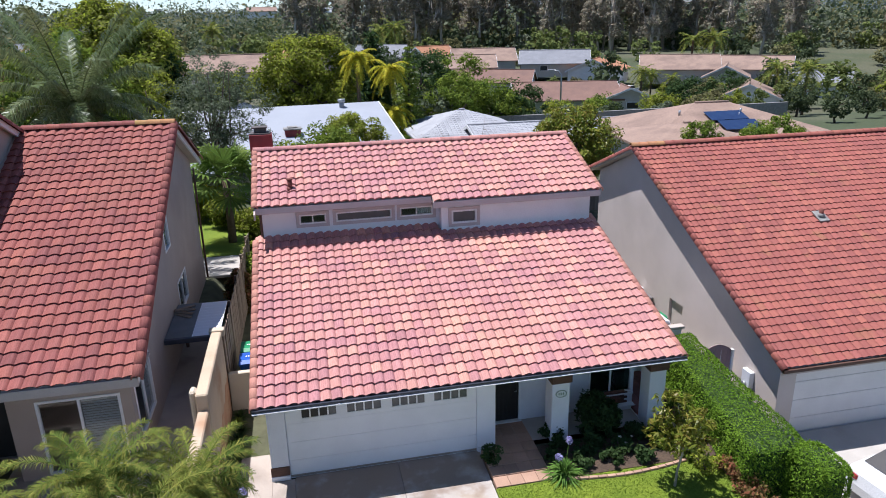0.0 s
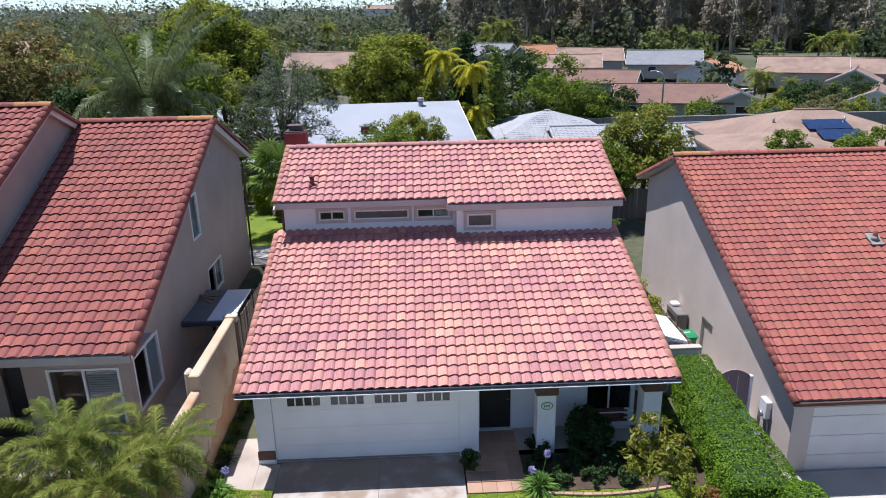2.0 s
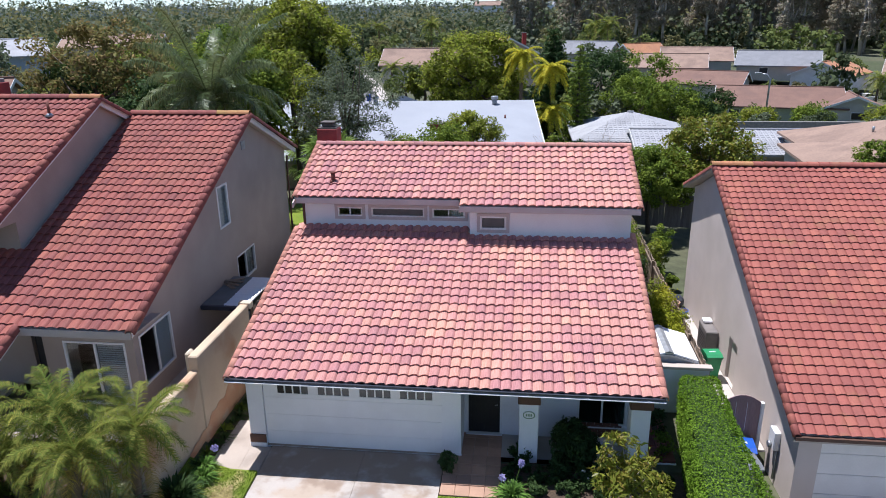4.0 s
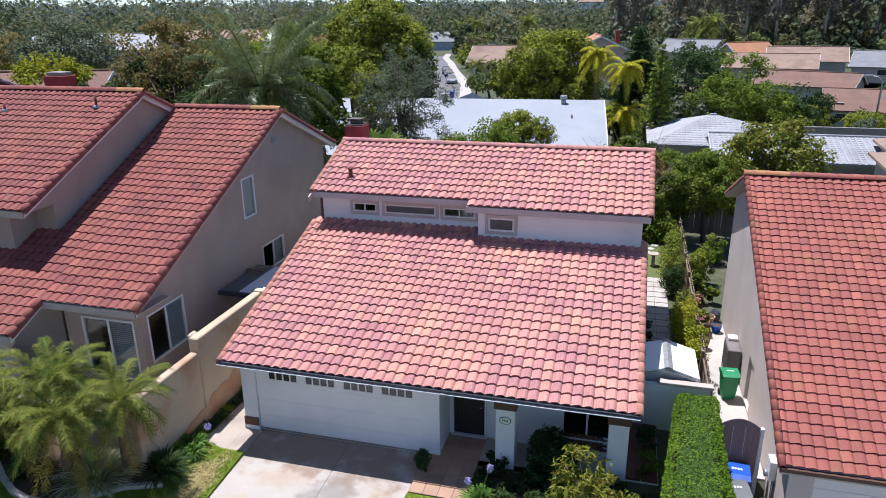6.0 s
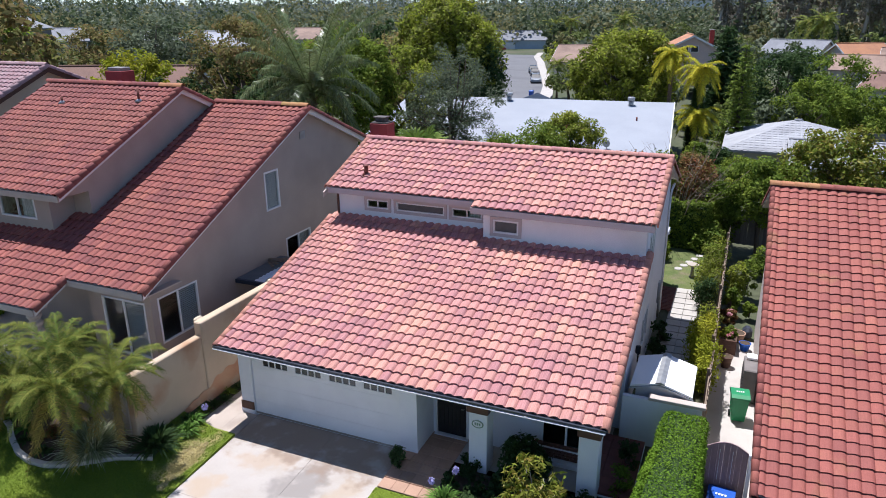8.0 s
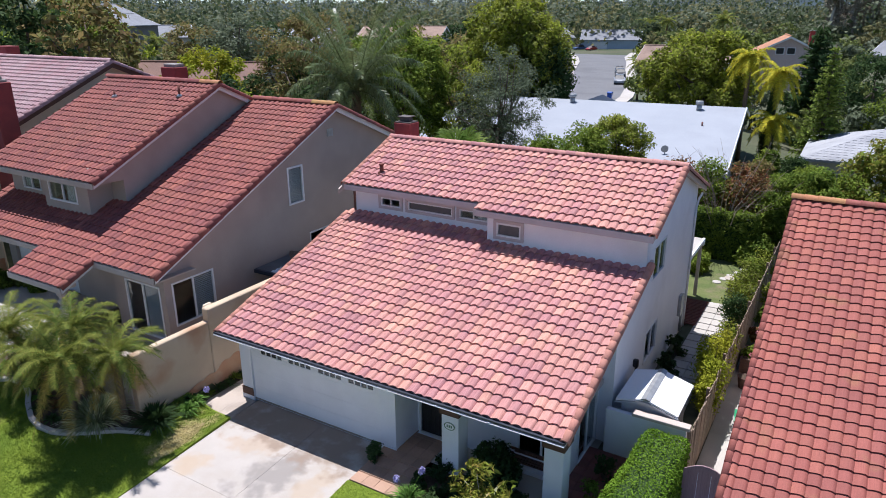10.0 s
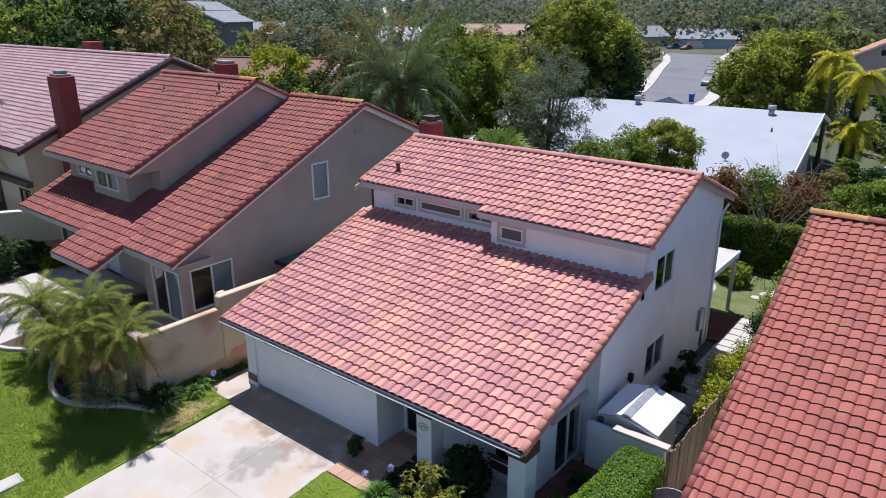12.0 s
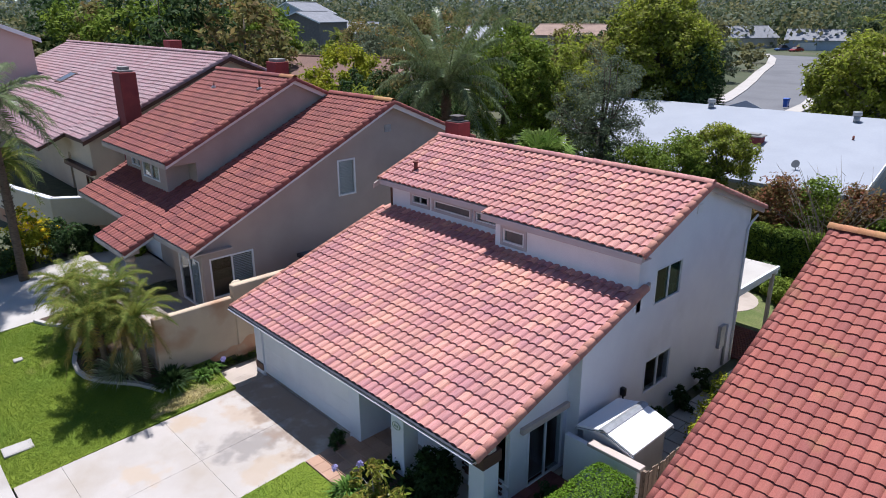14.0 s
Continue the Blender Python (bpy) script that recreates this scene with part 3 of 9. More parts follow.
def window(parent, frm, to, z0, z1, panes=2, frame=0.05, depth=0.07, fmat=None, gmat=None, blinds=None, curtain=None, sill=False, out=0.02, transom=False, name="window", label=""):
    """A framed window in the wall line frm to to; out: how far the frame stands proud."""
    frm, to = Vector(frm), Vector(to)
    L = (to - frm).length
    d = (to - frm) / L
    m = Matrix(((d.x, -d.y, 0, frm.x), (d.y, d.x, 0, frm.y), (0, 0, 1, 0), (0, 0, 0, 1)))   # x along, y inward
    fmat, gmat = fmat or TRIM_WHITE, gmat or GLASS
    s = Solid()
    for b in ((0, L, z0, z0 + frame), (0, L, z1 - frame, z1), (0, frame, z0 + frame, z1 - frame), (L - frame, L, z0 + frame, z1 - frame)):
        s.soft(b[0], b[1], -out, depth, b[2], b[3], 0.006, m)
    w = part(name, s, fmat, parent, label)
    pw = (L - 2 * frame) / panes
    for i in range(1, panes):
        x = frame + i * pw
        part("mullion", Solid().soft(x - frame * 0.45, x + frame * 0.45, -out + 0.01, depth - 0.01, z0 + frame, z1 - frame, 0.005, m), fmat, w)
    for i in range(panes):
        x = frame + i * pw
        g = part("pane", Solid().box(x + 0.012, x + pw - 0.012, 0.025 + 0.012 * (i % 2), 0.031 + 0.012 * (i % 2), z0 + frame - 0.01, z1 - frame + 0.01, m), gmat, w)
        g.visible_shadow = False
    if transom:
        zt = (z0 + z1) / 2
        part("mullion", Solid().soft(frame, L - frame, -out + 0.012, depth - 0.012, zt - frame * 0.4, zt + frame * 0.4, 0.005, m), fmat, w)
    if blinds:
        a, b = blinds
        k = 0
        z = z0 + frame
        while z < z1 - frame and k < 60:
            part("blind_slat", Solid().add([(a * L, 0.056, z), (b * L, 0.056, z), (b * L, 0.088, z + 0.03), (a * L, 0.088, z + 0.03), (a * L, 0.056, z + 0.003), (b * L, 0.056, z + 0.003), (b * L, 0.088, z + 0.033), (a * L, 0.088, z + 0.033)],
                                           [(3, 2, 1, 0), (4, 5, 6, 7), (0, 1, 5, 4), (1, 2, 6, 5), (2, 3, 7, 6), (3, 0, 4, 7)], m=m), BLIND, w)
            z += 0.065
            k += 1
    if curtain:
        a, b = curtain
        c = Solid()
        n = 24
        v = [(L * (a + (b - a) * i / n), 0.115 + 0.015 * math.sin(i * 1.7), z) for z in (z0 + 0.02, z1 - 0.02) for i in range(n + 1)]
        v += [(x, y + 0.004, z) for x, y, z in v]
        k = 2 * (n + 1)
        f = [(i, i + 1, n + 2 + i, n + 1 + i) for i in range(n)] + [(k + n + 1 + i, k + n + 2 + i, k + i + 1, k + i) for i in range(n)]
        c.add(v, f, True, m)
        part("curtain", c, CURTAIN, w)
    if sill:
        part("window_sill", Solid().soft(-0.06, L + 0.06, -0.07, 0.02, z0 - 0.06, z0 - 0.003, 0.008, m), fmat, w)
    return w


def surround(parent, frm, to, z0, z1, width, proud, material):
    """A flat raised band round an opening."""
    frm, to = Vector(frm), Vector(to)
    L = (to - frm).length
    d = (to - frm) / L
    m = Matrix(((d.x, -d.y, 0, frm.x), (d.y, d.x, 0, frm.y), (0, 0, 1, 0), (0, 0, 0, 1)))
    s = Solid()
    w = width
    for b in ((-w, L + w, z0 - w, z0), (-w, L + w, z1, z1 + w), (-w, 0, z0, z1), (L, L + w, z0, z1)):
        s.soft(b[0], b[1], -proud, 0.003, b[2], b[3], 0.006, m)
    return part("window_surround", s, material, parent)

# ---- ground ----
def smooth(a, b, x):
    t = min(1.0, max(0.0, (x - a) / (b - a)))
    return t * t * (3 - 2 * t)


def dip(x, y):
    """The gardens downhill, beyond the back fences."""
    return -4.5 * smooth(30, 95, y) * smooth(-5, 18, x) * (1 - smooth(100, 150, y))


def gz(x, y):
    """Height of the ground."""
    front = 0.07 * max(-9.0, min(0.0, y)) + min(1.2, 0.27 * max(0.0, -0.6 - x)) - 1.05 * smooth(10.8, 13.0, x)
    left, right = 1.1, -0.6
    lot = left if x < -1.95 else (right if x > 12.45 else 0.0)
    if x < -15:
        lot = left + 0.9 * smooth(-15, -18, -abs(x)) if x > -18 else 2.0
    lot *= 1 - smooth(16, 34, y)
    z = front if y < -0.02 else lot
    if x < -1.95 and -2.5 < y < 0:
        z = 1.1 if x > -6.3 else front
    if x > 12.45 and 0 <= y + 0.02 < 2.0:
        z = -1.05
    r = math.hypot(x, y)
    z += dip(x, y)
    if r > 120:
        z += 7 * smooth(160, 420, r) * (0.6 + 0.8 * noise.noise((x / 160, y / 160, 3)))
        z += smooth(420, 2600, r) * (47 + 20 * noise.noise((x / 700, y / 700, 0)))
    return z


def grid(xs, ys, lift=0.0, f=None):
    f = f or gz
    v = [(x, y, f(x, y) + lift) for y in ys for x in xs]
    n = len(xs)
    q = [(j * n + i, j * n + i + 1, (j + 1) * n + i + 1, (j + 1) * n + i) for j in range(len(ys) - 1) for i in range(n - 1)]
    return v, q


def steps(a, b, s):
    n = max(1, round((b - a) / s))
    return [a + (b - a) * i / n for i in range(n + 1)]


far = [60, 75, 95, 120, 150, 190, 240, 300, 380, 480, 620, 800, 1050, 1400, 1900, 2600, 3300]
gx = sorted({*[-v for v in far], *far, *steps(-45, 45, 1.5), -1.95, -1.94, 12.44, 12.46, -6.31, -6.29, -0.3})
gy = sorted({*[-v for v in far[:9]], *far, *steps(-45, 45, 1.5), -0.03, -0.01, 1.97, 1.99, -2.51, -2.49, -9.0})
v, q = grid(gx, gy, -0.02, lambda x, y: gz(x, y) - (0.35 if -1.9 < x < 5.4 and -7.6 < y < 0.5 else 0.0))
tagged(new("ground", raw_mesh("ground", v, q, EARTH, [True] * len(q))), "rolling dry earth and scrub reaching to far hills", "ground", kind="structure")


def sheet(name, material, label, xs, ys, lift, kind="structure", category="ground", skirt=0.1, f=None):
    v, q = grid(xs, ys, lift, f)
    s = Solid()
    s.add(v, q)
    n, m = len(xs), len(ys)
    rim = list(range(n)) + [j * n + n - 1 for j in range(1, m)] + [(m - 1) * n + i for i in range(n - 2, -1, -1)] + [j * n for j in range(m - 2, 0, -1)]
    low = [(v[i][0], v[i][1], v[i][2] - skirt) for i in rim]
    k = len(v)
    s.v += low
    s.f += [(rim[i], k + i, k + (i + 1) % len(rim), rim[(i + 1) % len(rim)]) for i in range(len(rim))]
    s.smooth += [False] * len(rim)
    return solo(name, s, material, label, category, kind)


# driveway in slabs with open joints
drive = thing("driveway", "sunlit stained concrete driveway in large slabs with joints", "driveway", (2.4, -4, 0), kind="structure")
drive_x, drive_y = [0.1, 2.75, 4.95], [-7.4, -6.22, -3.36, -1.0, 0.2]
for j in range(4):
    for i in range(2):
        x0, x1, y0, y1 = drive_x[i] + 0.004, drive_x[i + 1] - 0.004, drive_y[j] + 0.003, drive_y[j + 1] - 0.003
        s = Solid()
        f = lambda y: -0.10 + 0.058 * y
        v = [(x, y, f(y) + z) for z in (-0.10, 0.02) for x, y in ((x0, y0), (x1, y0), (x1, y1), (x0, y1))]
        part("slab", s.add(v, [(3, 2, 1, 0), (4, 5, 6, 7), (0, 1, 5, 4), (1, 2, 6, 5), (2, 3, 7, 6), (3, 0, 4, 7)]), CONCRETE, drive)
# pale walk beside the garage, with the corner apron
sheet("side_path", PATH_TAN, "pale concrete path beside the garage", [-1.3, -0.9, -0.475], steps(-0.95, 5.5, 0.6), 0.0, f=lambda x, y: -0.06 + 0.06 * min(0, y))
sheet("path_apron", PATH_TAN, "pale concrete apron between path and driveway", [-0.47, -0.2, 0.095], steps(-0.95, 0.1, 0.35), 0.0, f=lambda x, y: -0.06 + 0.06 * min(0, y))
# terracotta walk to the entry
walk_ = thing("entry_walk", "terracotta tiled entry walk in the porch shade", "walkway", (5.7, -0.5, 0), kind="structure")
for j in range(7):
    for i in range(4):
        x0, y0 = 4.98 + i * 0.372, -1.42 + j * 0.4
        part("paving_tile", Solid().soft(x0 + 0.003, x0 + 0.369, y0 + 0.003, y0 + 0.397, -0.2, 0.012 + 0.06 * min(0, y0 + 0.2), 0.006), TERRACOTTA, walk_)

# ---- the white two-storey house ----
SL, SU = 0.334, 0.388            # slopes of the lower and the upper roof
house = thing("house", "white stucco house with a pink clay tile roof and attached garage", "house", (5, 4, 0))


def low_z(y):
    return 2.36 + SL * (y + 0.42)


def up_z(y):
    return 5.53 + SU * (y - 5.45)


RY, RZ = 8.8, up_z(8.8)
BACK = (12.75, RZ - 0.36 * (12.75 - RY))
HX, FY = -0.46, 0.15             # outer face of the left wall, front face of the garage bay
# front: garage bay
wall("wall", house, STUCCO_WHITE, (HX, FY), (5.39, FY), -0.25, 2.42, [(-0.02 - HX, 4.88 - HX, -0.25, 2.0)])
wall("wall", house, STUCCO_WHITE, (5.39, FY), (5.39, 1.25), -0.2, [(0, 2.42), (1.1, low_z(1.25) - 0.12)], ())
# porch back wall with the door and the window
wall("wall", house, STUCCO_WHITE, (5.19, 1.25), (9.92, 1.25), -0.05, low_z(1.25) - 0.12, skip=0, holes=[(0.27, 1.25, -0.05, 2.05), (3.31, 4.66, 0.45, 1.9)])
wall("wall", house, STUCCO_WHITE, (9.92, 1.25), (9.92, 3.45), -0.05, [(0, low_z(1.25) - 0.12), (2.2, low_z(3.45) - 0.12)], [(0.67, 2.07, 0.06, 1.75)])
wall("wall", house, STUCCO_WHITE, (9.92, 3.45), (10.3, 3.45), -0.05, low_z(3.45) - 0.12, (), skip=0)
# long right side with gable, upper step and two windows
gable = [(0, low_z(3.45) - 0.1), (5.95 - 3.45, low_z(5.95) - 0.1), (5.951 - 3.45, up_z(5.95) - 0.09), (RY - 3.45, RZ - 0.09), (12.3 - 3.45, RZ - 0.36 * (12.2 - RY) - 0.09)]
wall("wall", house, STUCCO_WHITE, (10.3, 3.45), (10.3, 12.3), -0.05, gable, [(6.62 - 3.45, 8.06 - 3.45, 3.75, 4.82), (6.5 - 3.45, 7.92 - 3.45, 1.0, 2.08)])
wall("wall", house, STUCCO_WHITE, (10.3, 12.3), (HX, 12.3), -0.05, RZ - 0.36 * (12.2 - RY) - 0.09, ())
gl = [(0, RZ - 0.36 * (12.2 - RY) - 0.09), (12.2 - RY, RZ - 0.09), (12.2 - 6.4, up_z(6.4) - 0.09), (12.2 - 6.399, low_z(6.4) - 0.1), (12.2, low_z(0) - 0.1)]
wall("wall", house, STUCCO_WHITE, (HX, 12.3), (HX, FY), -0.05, gl, ())
# clerestory walls above the lower roof
WL, WR = 6.2, 5.75
strip = [(0.71, 1.55), (1.86, 3.65), (3.92, 5.0)]
wall("wall", house, STUCCO_WHITE, (-0.42, WL), (5.2, WL), 3.9, up_z(5.75) + 0.05, [(a + 0.42, b + 0.42, 4.91, 5.22) for a, b in strip], skip=0)
wall("wall", house, STUCCO_WHITE, (5.2, WL), (5.2, WR), 3.8, up_z(5.6), (), skip=0)
wall("wall", house, STUCCO_WHITE, (5.2, WR), (10.3, WR), 3.8, up_z(5.6), [(0.33, 1.18, 4.67, 5.12)])
part("end_board", Solid().soft(-0.50, -0.425, WL - 0.05, WL + 0.55, 4.2, 5.45, 0.01), TRIM_BROWN, house, "brown timber end board")
for (a, b), n in zip(strip, (2, 1, 2)):
    window(house, (a, WL), (b, WL), 4.91, 5.22, n, 0.045, curtain=(0.55, 1.0) if a > 3 else None, gmat=SCREEN if n == 1 else None)
    surround(house, (a, WL), (b, WL), 4.91, 5.22, 0.10, 0.035, TRIM_MAUVE)
window(house, (5.53, WR), (6.38, WR), 4.67, 5.12, 1, 0.06, gmat=SCREEN)
surround(house, (5.53, WR), (6.38, WR), 4.67, 5.12, 0.10, 0.035, TRIM_MAUVE)
window(house, (10.3, 6.62), (10.3, 8.06), 3.75, 4.82, 2, 0.045, gmat=GLASS_GREEN, curtain=(0.5, 1.0))
window(house, (10.3, 6.5), (10.3, 7.92), 1.0, 2.08, 2, 0.045)
window(house, (8.50, 1.25), (9.85, 1.25), 0.45, 1.9, 2, 0.06, sill=True, gmat=GLASS_GREEN)
window(house, (9.92, 1.92), (9.92, 3.32), 0.06, 1.75, 2, 0.05, name="sliding_door")
part("door_header", Solid().soft(9.88, 10.03, 1.6, 3.44, 1.80, 1.96, 0.01), TRIM_TAN, house, "grey beige beam over the sliding door")
# brick wainscot under the porch window
base = part("brick_base", Solid().box(8.3, 9.9, 1.01, 1.248, -0.05, 0.12), STUCCO_WHITE, house)
me = Solid().soft(0, 0.205, 0, 0.05, 0, 0.062, 0.006).mesh("brick", BRICK_BROWN)
for r in range(6):
    for i in range(6):
        b = new("brick", me)
        b.parent = base
        b.location = Vector((8.46 + i * 0.213 - (0.1 if r % 2 else 0), 1.185, 0.122 + r * 0.073))
# entry door, dark screen with a lighter frame
door = part("entry_door", Solid().soft(5.5, 6.4, 1.28, 1.33, 0.03, 2.03, 0.008), DOOR_DARK, house, "black metal screen entry door")
for x in (5.46, 6.39):
    part("door_jamb", Solid().soft(x, x + 0.05, 1.22, 1.35, -0.03, 2.05, 0.006), TRIM_WHITE, door)
part("threshold", Solid().soft(5.44, 6.46, 1.14, 1.29, -0.04, 0.03, 0.006), TRIM_WHITE, door)
for i in range(7):
    part("bar", Solid().soft(5.58 + i * 0.12, 5.60 + i * 0.12, 1.265, 1.281, 0.12, 1.95, 0.003), DOOR_DARK, door)
part("door_handle", Solid().tube([(6.32, 1.25, 0.95), (6.32, 1.21, 0.95), (6.25, 1.21, 0.95)], [0.012, 0.012, 0.01]), METAL, door)
# unseen inside: a floor slab, and an upper floor coloured near black for unlit rooms
part("floor_slab", Solid().box(-0.15, 10.12, 0.2, 12.0, -0.06, 0.0), CONCRETE, house)
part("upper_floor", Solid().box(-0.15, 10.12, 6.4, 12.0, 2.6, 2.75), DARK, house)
# garage door of four sections with short window rows
gdoor = part("garage_door", Solid().box(-0.02, 4.9, 0.25, 0.28, -0.11, 2.02), GARAGE_WHITE, house, "white sectional garage door with square window lights")
for k in range(4):
    z0 = -0.10 + k * 0.525
    if k < 3:
        part("door_section", Solid().soft(0.0, 4.88, 0.205, 0.25, z0, z0 + 0.522, 0.003), GARAGE_WHITE, gdoor)
    else:
        s = Solid()
        groups = [(0.38, 1.27), (1.51, 2.40), (2.65, 3.53), (3.75, 4.65)]
        xs = [0.0]
        for a, b in groups:
            w = (b - a) / 4
            for i in range(4):
                xs += [a + i * w + 0.018, a + (i + 1) * w - 0.018]
        xs.append(4.88)
        for a, b in zip(xs[::2], xs[1::2]):
            s.box(a, b, 0.205, 0.25, 1.60, 1.84)
        s.box(0, 4.88, 0.205, 0.25, z0, 1.60).box(0, 4.88, 0.205, 0.25, 1.84, z0 + 0.52)
        part("door_section", s, GARAGE_WHITE, gdoor)
        for gi, (a, b) in enumerate(groups):
            w = (b - a) / 4
            for i in range(4):
                part("pane", Solid().box(a + i * w + 0.018, a + (i + 1) * w - 0.018, 0.23, 0.236, 1.60, 1.84), DOOR_DARK if gi == 0 and i < 3 else FROST, gdoor)
part("base_trim", Solid().soft(HX - 0.025, -0.02, FY - 0.03, FY, 0.06, 0.32, 0.006), TRIM_BROWN, house, "brown tile base band")
part("base_trim", Solid().soft(HX - 0.03, -0.01, FY - 0.035, FY, -0.25, 0.057, 0.008), STUCCO_WHITE, house)
part("base_trim", Solid().soft(4.9, 5.41, FY - 0.03, FY, -0.25, 0.057, 0.008), STUCCO_WHITE, house)
# porch pillars with timber capitals
for x0, x1 in ((6.92, 7.42), (9.74, 10.23)):
    pl = part("pillar", Solid().soft(x0, x1, 0.03, 0.53, -0.3, 1.76, 0.015), STUCCO_WHITE, house)
    part("capital", Solid().soft(x0 - 0.04, x1 + 0.04, -0.04, 0.58, 1.762, 2.08, 0.012), TRIM_BROWN, pl, "brown timber pillar capital")
plaque = part("house_plaque", Solid().prism([(7.17 + 0.16 * math.cos(a), 1.44 + 0.11 * math.sin(a)) for a in [i * math.pi / 12 for i in range(24)]], "y", 0.006, 0.028), TRIM_WHITE, house, "oval white enamel plaque with a green rim")
ring = Solid()
for i in range(24):
    a, b = i * math.pi / 12, (i + 1) * math.pi / 12
    ring.prism([(7.17 + r * math.cos(t), 1.44 + r * 0.69 * math.sin(t)) for r, t in ((0.135, a), (0.158, a), (0.158, b), (0.135, b))], "y", 0.0, 0.007)
part("rim", ring, INK_GREEN, plaque)
for i in range(3):
    part("bar", Solid().box(7.09 + i * 0.06, 7.125 + i * 0.06, 0.001, 0.007, 1.405, 1.475), INK_GREEN, plaque)
# porch beam, soffit, fascia and gutter
part("porch_beam", Solid().soft(5.395, 10.25, 0.15, 0.41, 2.082, 2.34, 0.01), TRIM_TAN, house)
part("porch_slab", Solid().box(6.47, 10.28, 0.0, 1.25, -0.25, -0.02), PATIO_RED, house)
part("patio_step", Solid().soft(9.76, 11.05, 0.28, 2.87, -0.3, 0.02, 0.01), STUCCO_WHITE, house)
for i in range(8):
    for j in range(3):
        part("patio_tile", Solid().soft(9.78 + j * 0.42, 10.19 + j * 0.42, 0.3 + i * 0.325, 0.62 + i * 0.325, 0.02, 0.1, 0.005), PATIO_RED, house)
roof_low = part("roof", Solid().prism([(-0.42, low_z(-0.42) - 0.02), (6.25, low_z(6.25) - 0.02), (6.25, low_z(6.25) - 0.12), (-0.42, low_z(-0.42) - 0.10)], "x", -0.64, 10.38), TRIM_TAN, house, "low-pitched pink clay tile roof")
part("gutter", Solid().prism([(-0.44, 2.385), (-0.555, 2.40), (-0.55, 2.345), (-0.53, 2.33), (-0.44, 2.33)], "x", -0.7, 10.43), GUTTER, roof_low, "dark blue metal gutter")
part("gutter_lip", Solid().soft(-0.7, 10.43, -0.58, -0.43, 2.305, 2.327, 0.004), TRIM_WHITE, roof_low)
for k in range(7):
    part("gutter_clip", Solid().soft(1.3 + k * 1.45, 1.34 + k * 1.45, -0.59, -0.55, 2.315, 2.345, 0.003), TRIM_WHITE, roof_low)
part("soffit", Solid().box(-0.6, 10.35, -0.43, 0.148, 2.25, 2.30), TRIM_WHITE, roof_low)
for x in (-0.67, 10.37):
    part("barge_board", Solid().prism([(-0.43, low_z(-0.43) - 0.02), (6.2, low_z(6.2) - 0.02), (6.2, low_z(6.2) - 0.14), (-0.43, low_z(-0.43) - 0.13)], "x", x, x + 0.04), TRIM_TAN, roof_low)
roof_up = part("roof", Solid().prism([(5.45, up_z(5.45) - 0.02), (RY, RZ - 0.02), (BACK[0], BACK[1] - 0.02), (BACK[0], BACK[1] - 0.1), (RY, RZ - 0.12), (5.45, up_z(5.45) - 0.09)], "x", 4.9, 10.48), TRIM_TAN, house, "upper pink clay tile gable roof")
part("deck", Solid().prism([(5.75, up_z(5.75) - 0.02), (RY, RZ - 0.02), (BACK[0], BACK[1] - 0.02), (BACK[0], BACK[1] - 0.1), (RY, RZ - 0.12), (5.75, up_z(5.75) - 0.09)], "x", -0.57, 4.9), TRIM_TAN, roof_up)
for x0, x1, y in ((-0.6, 4.87, 5.75), (4.87, 10.52, 5.45)):
    part("fascia", Solid().soft(x0, x1, y - 0.045, y - 0.003, up_z(y) - 0.20, up_z(y) - 0.005, 0.006), TRIM_MAUVE, roof_up, "pinkish white fascia board")
    part("soffit", Solid().box(x0 + 0.03, x1 - 0.03, y, y + 0.5, up_z(y) - 0.19, up_z(y) - 0.16), TRIM_MAUVE, roof_up)
for x in (-0.61, 10.47):
    part("barge_board", Solid().prism([(5.45, up_z(5.45) - 0.01), (RY, RZ - 0.01), (BACK[0], BACK[1] - 0.01), (BACK[0], BACK[1] - 0.17), (RY, RZ - 0.18), (5.45, up_z(5.45) - 0.18)], "x", x, x + 0.05), TRIM_TAN, roof_up)
# chimney behind the ridge
chim = part("chimney", Solid().soft(-0.75, 0.0, 9.2, 9.85, 5.2, 7.35, 0.015), CHIM_RED, house, "red brick chimney with a metal cap")
part("cap", Solid().soft(-0.72, -0.03, 9.23, 9.82, 7.351, 7.40, 0.01).soft(-0.58, -0.17, 9.35, 9.70, 7.40, 7.56, 0.03).soft(-0.64, -0.12, 9.29, 9.76, 7.56, 7.60, 0.01), CHIM_DARK, chim, "soot dark chimney cap")
# vent pipe on the upper roof
vp = part("vent_pipe", Solid().tube([(0.52, 6.55, up_z(6.55)), (0.52, 6.55, up_z(6.55) + 0.34)], [0.075, 0.07], 12), RUST, roof_up, "rusty red vent pipe")
part("flange", Solid().tube([(0.52, 6.55, up_z(6.55) + 0.33), (0.52, 6.55, up_z(6.55) + 0.38)], [0.095, 0.10], 12), RUST, vp)
part("collar", Solid().tube([(0.52, 6.55, up_z(6.55) + 0.02), (0.52, 6.55, up_z(6.55) + 0.12)], [0.16, 0.085], 12), RUST, vp)
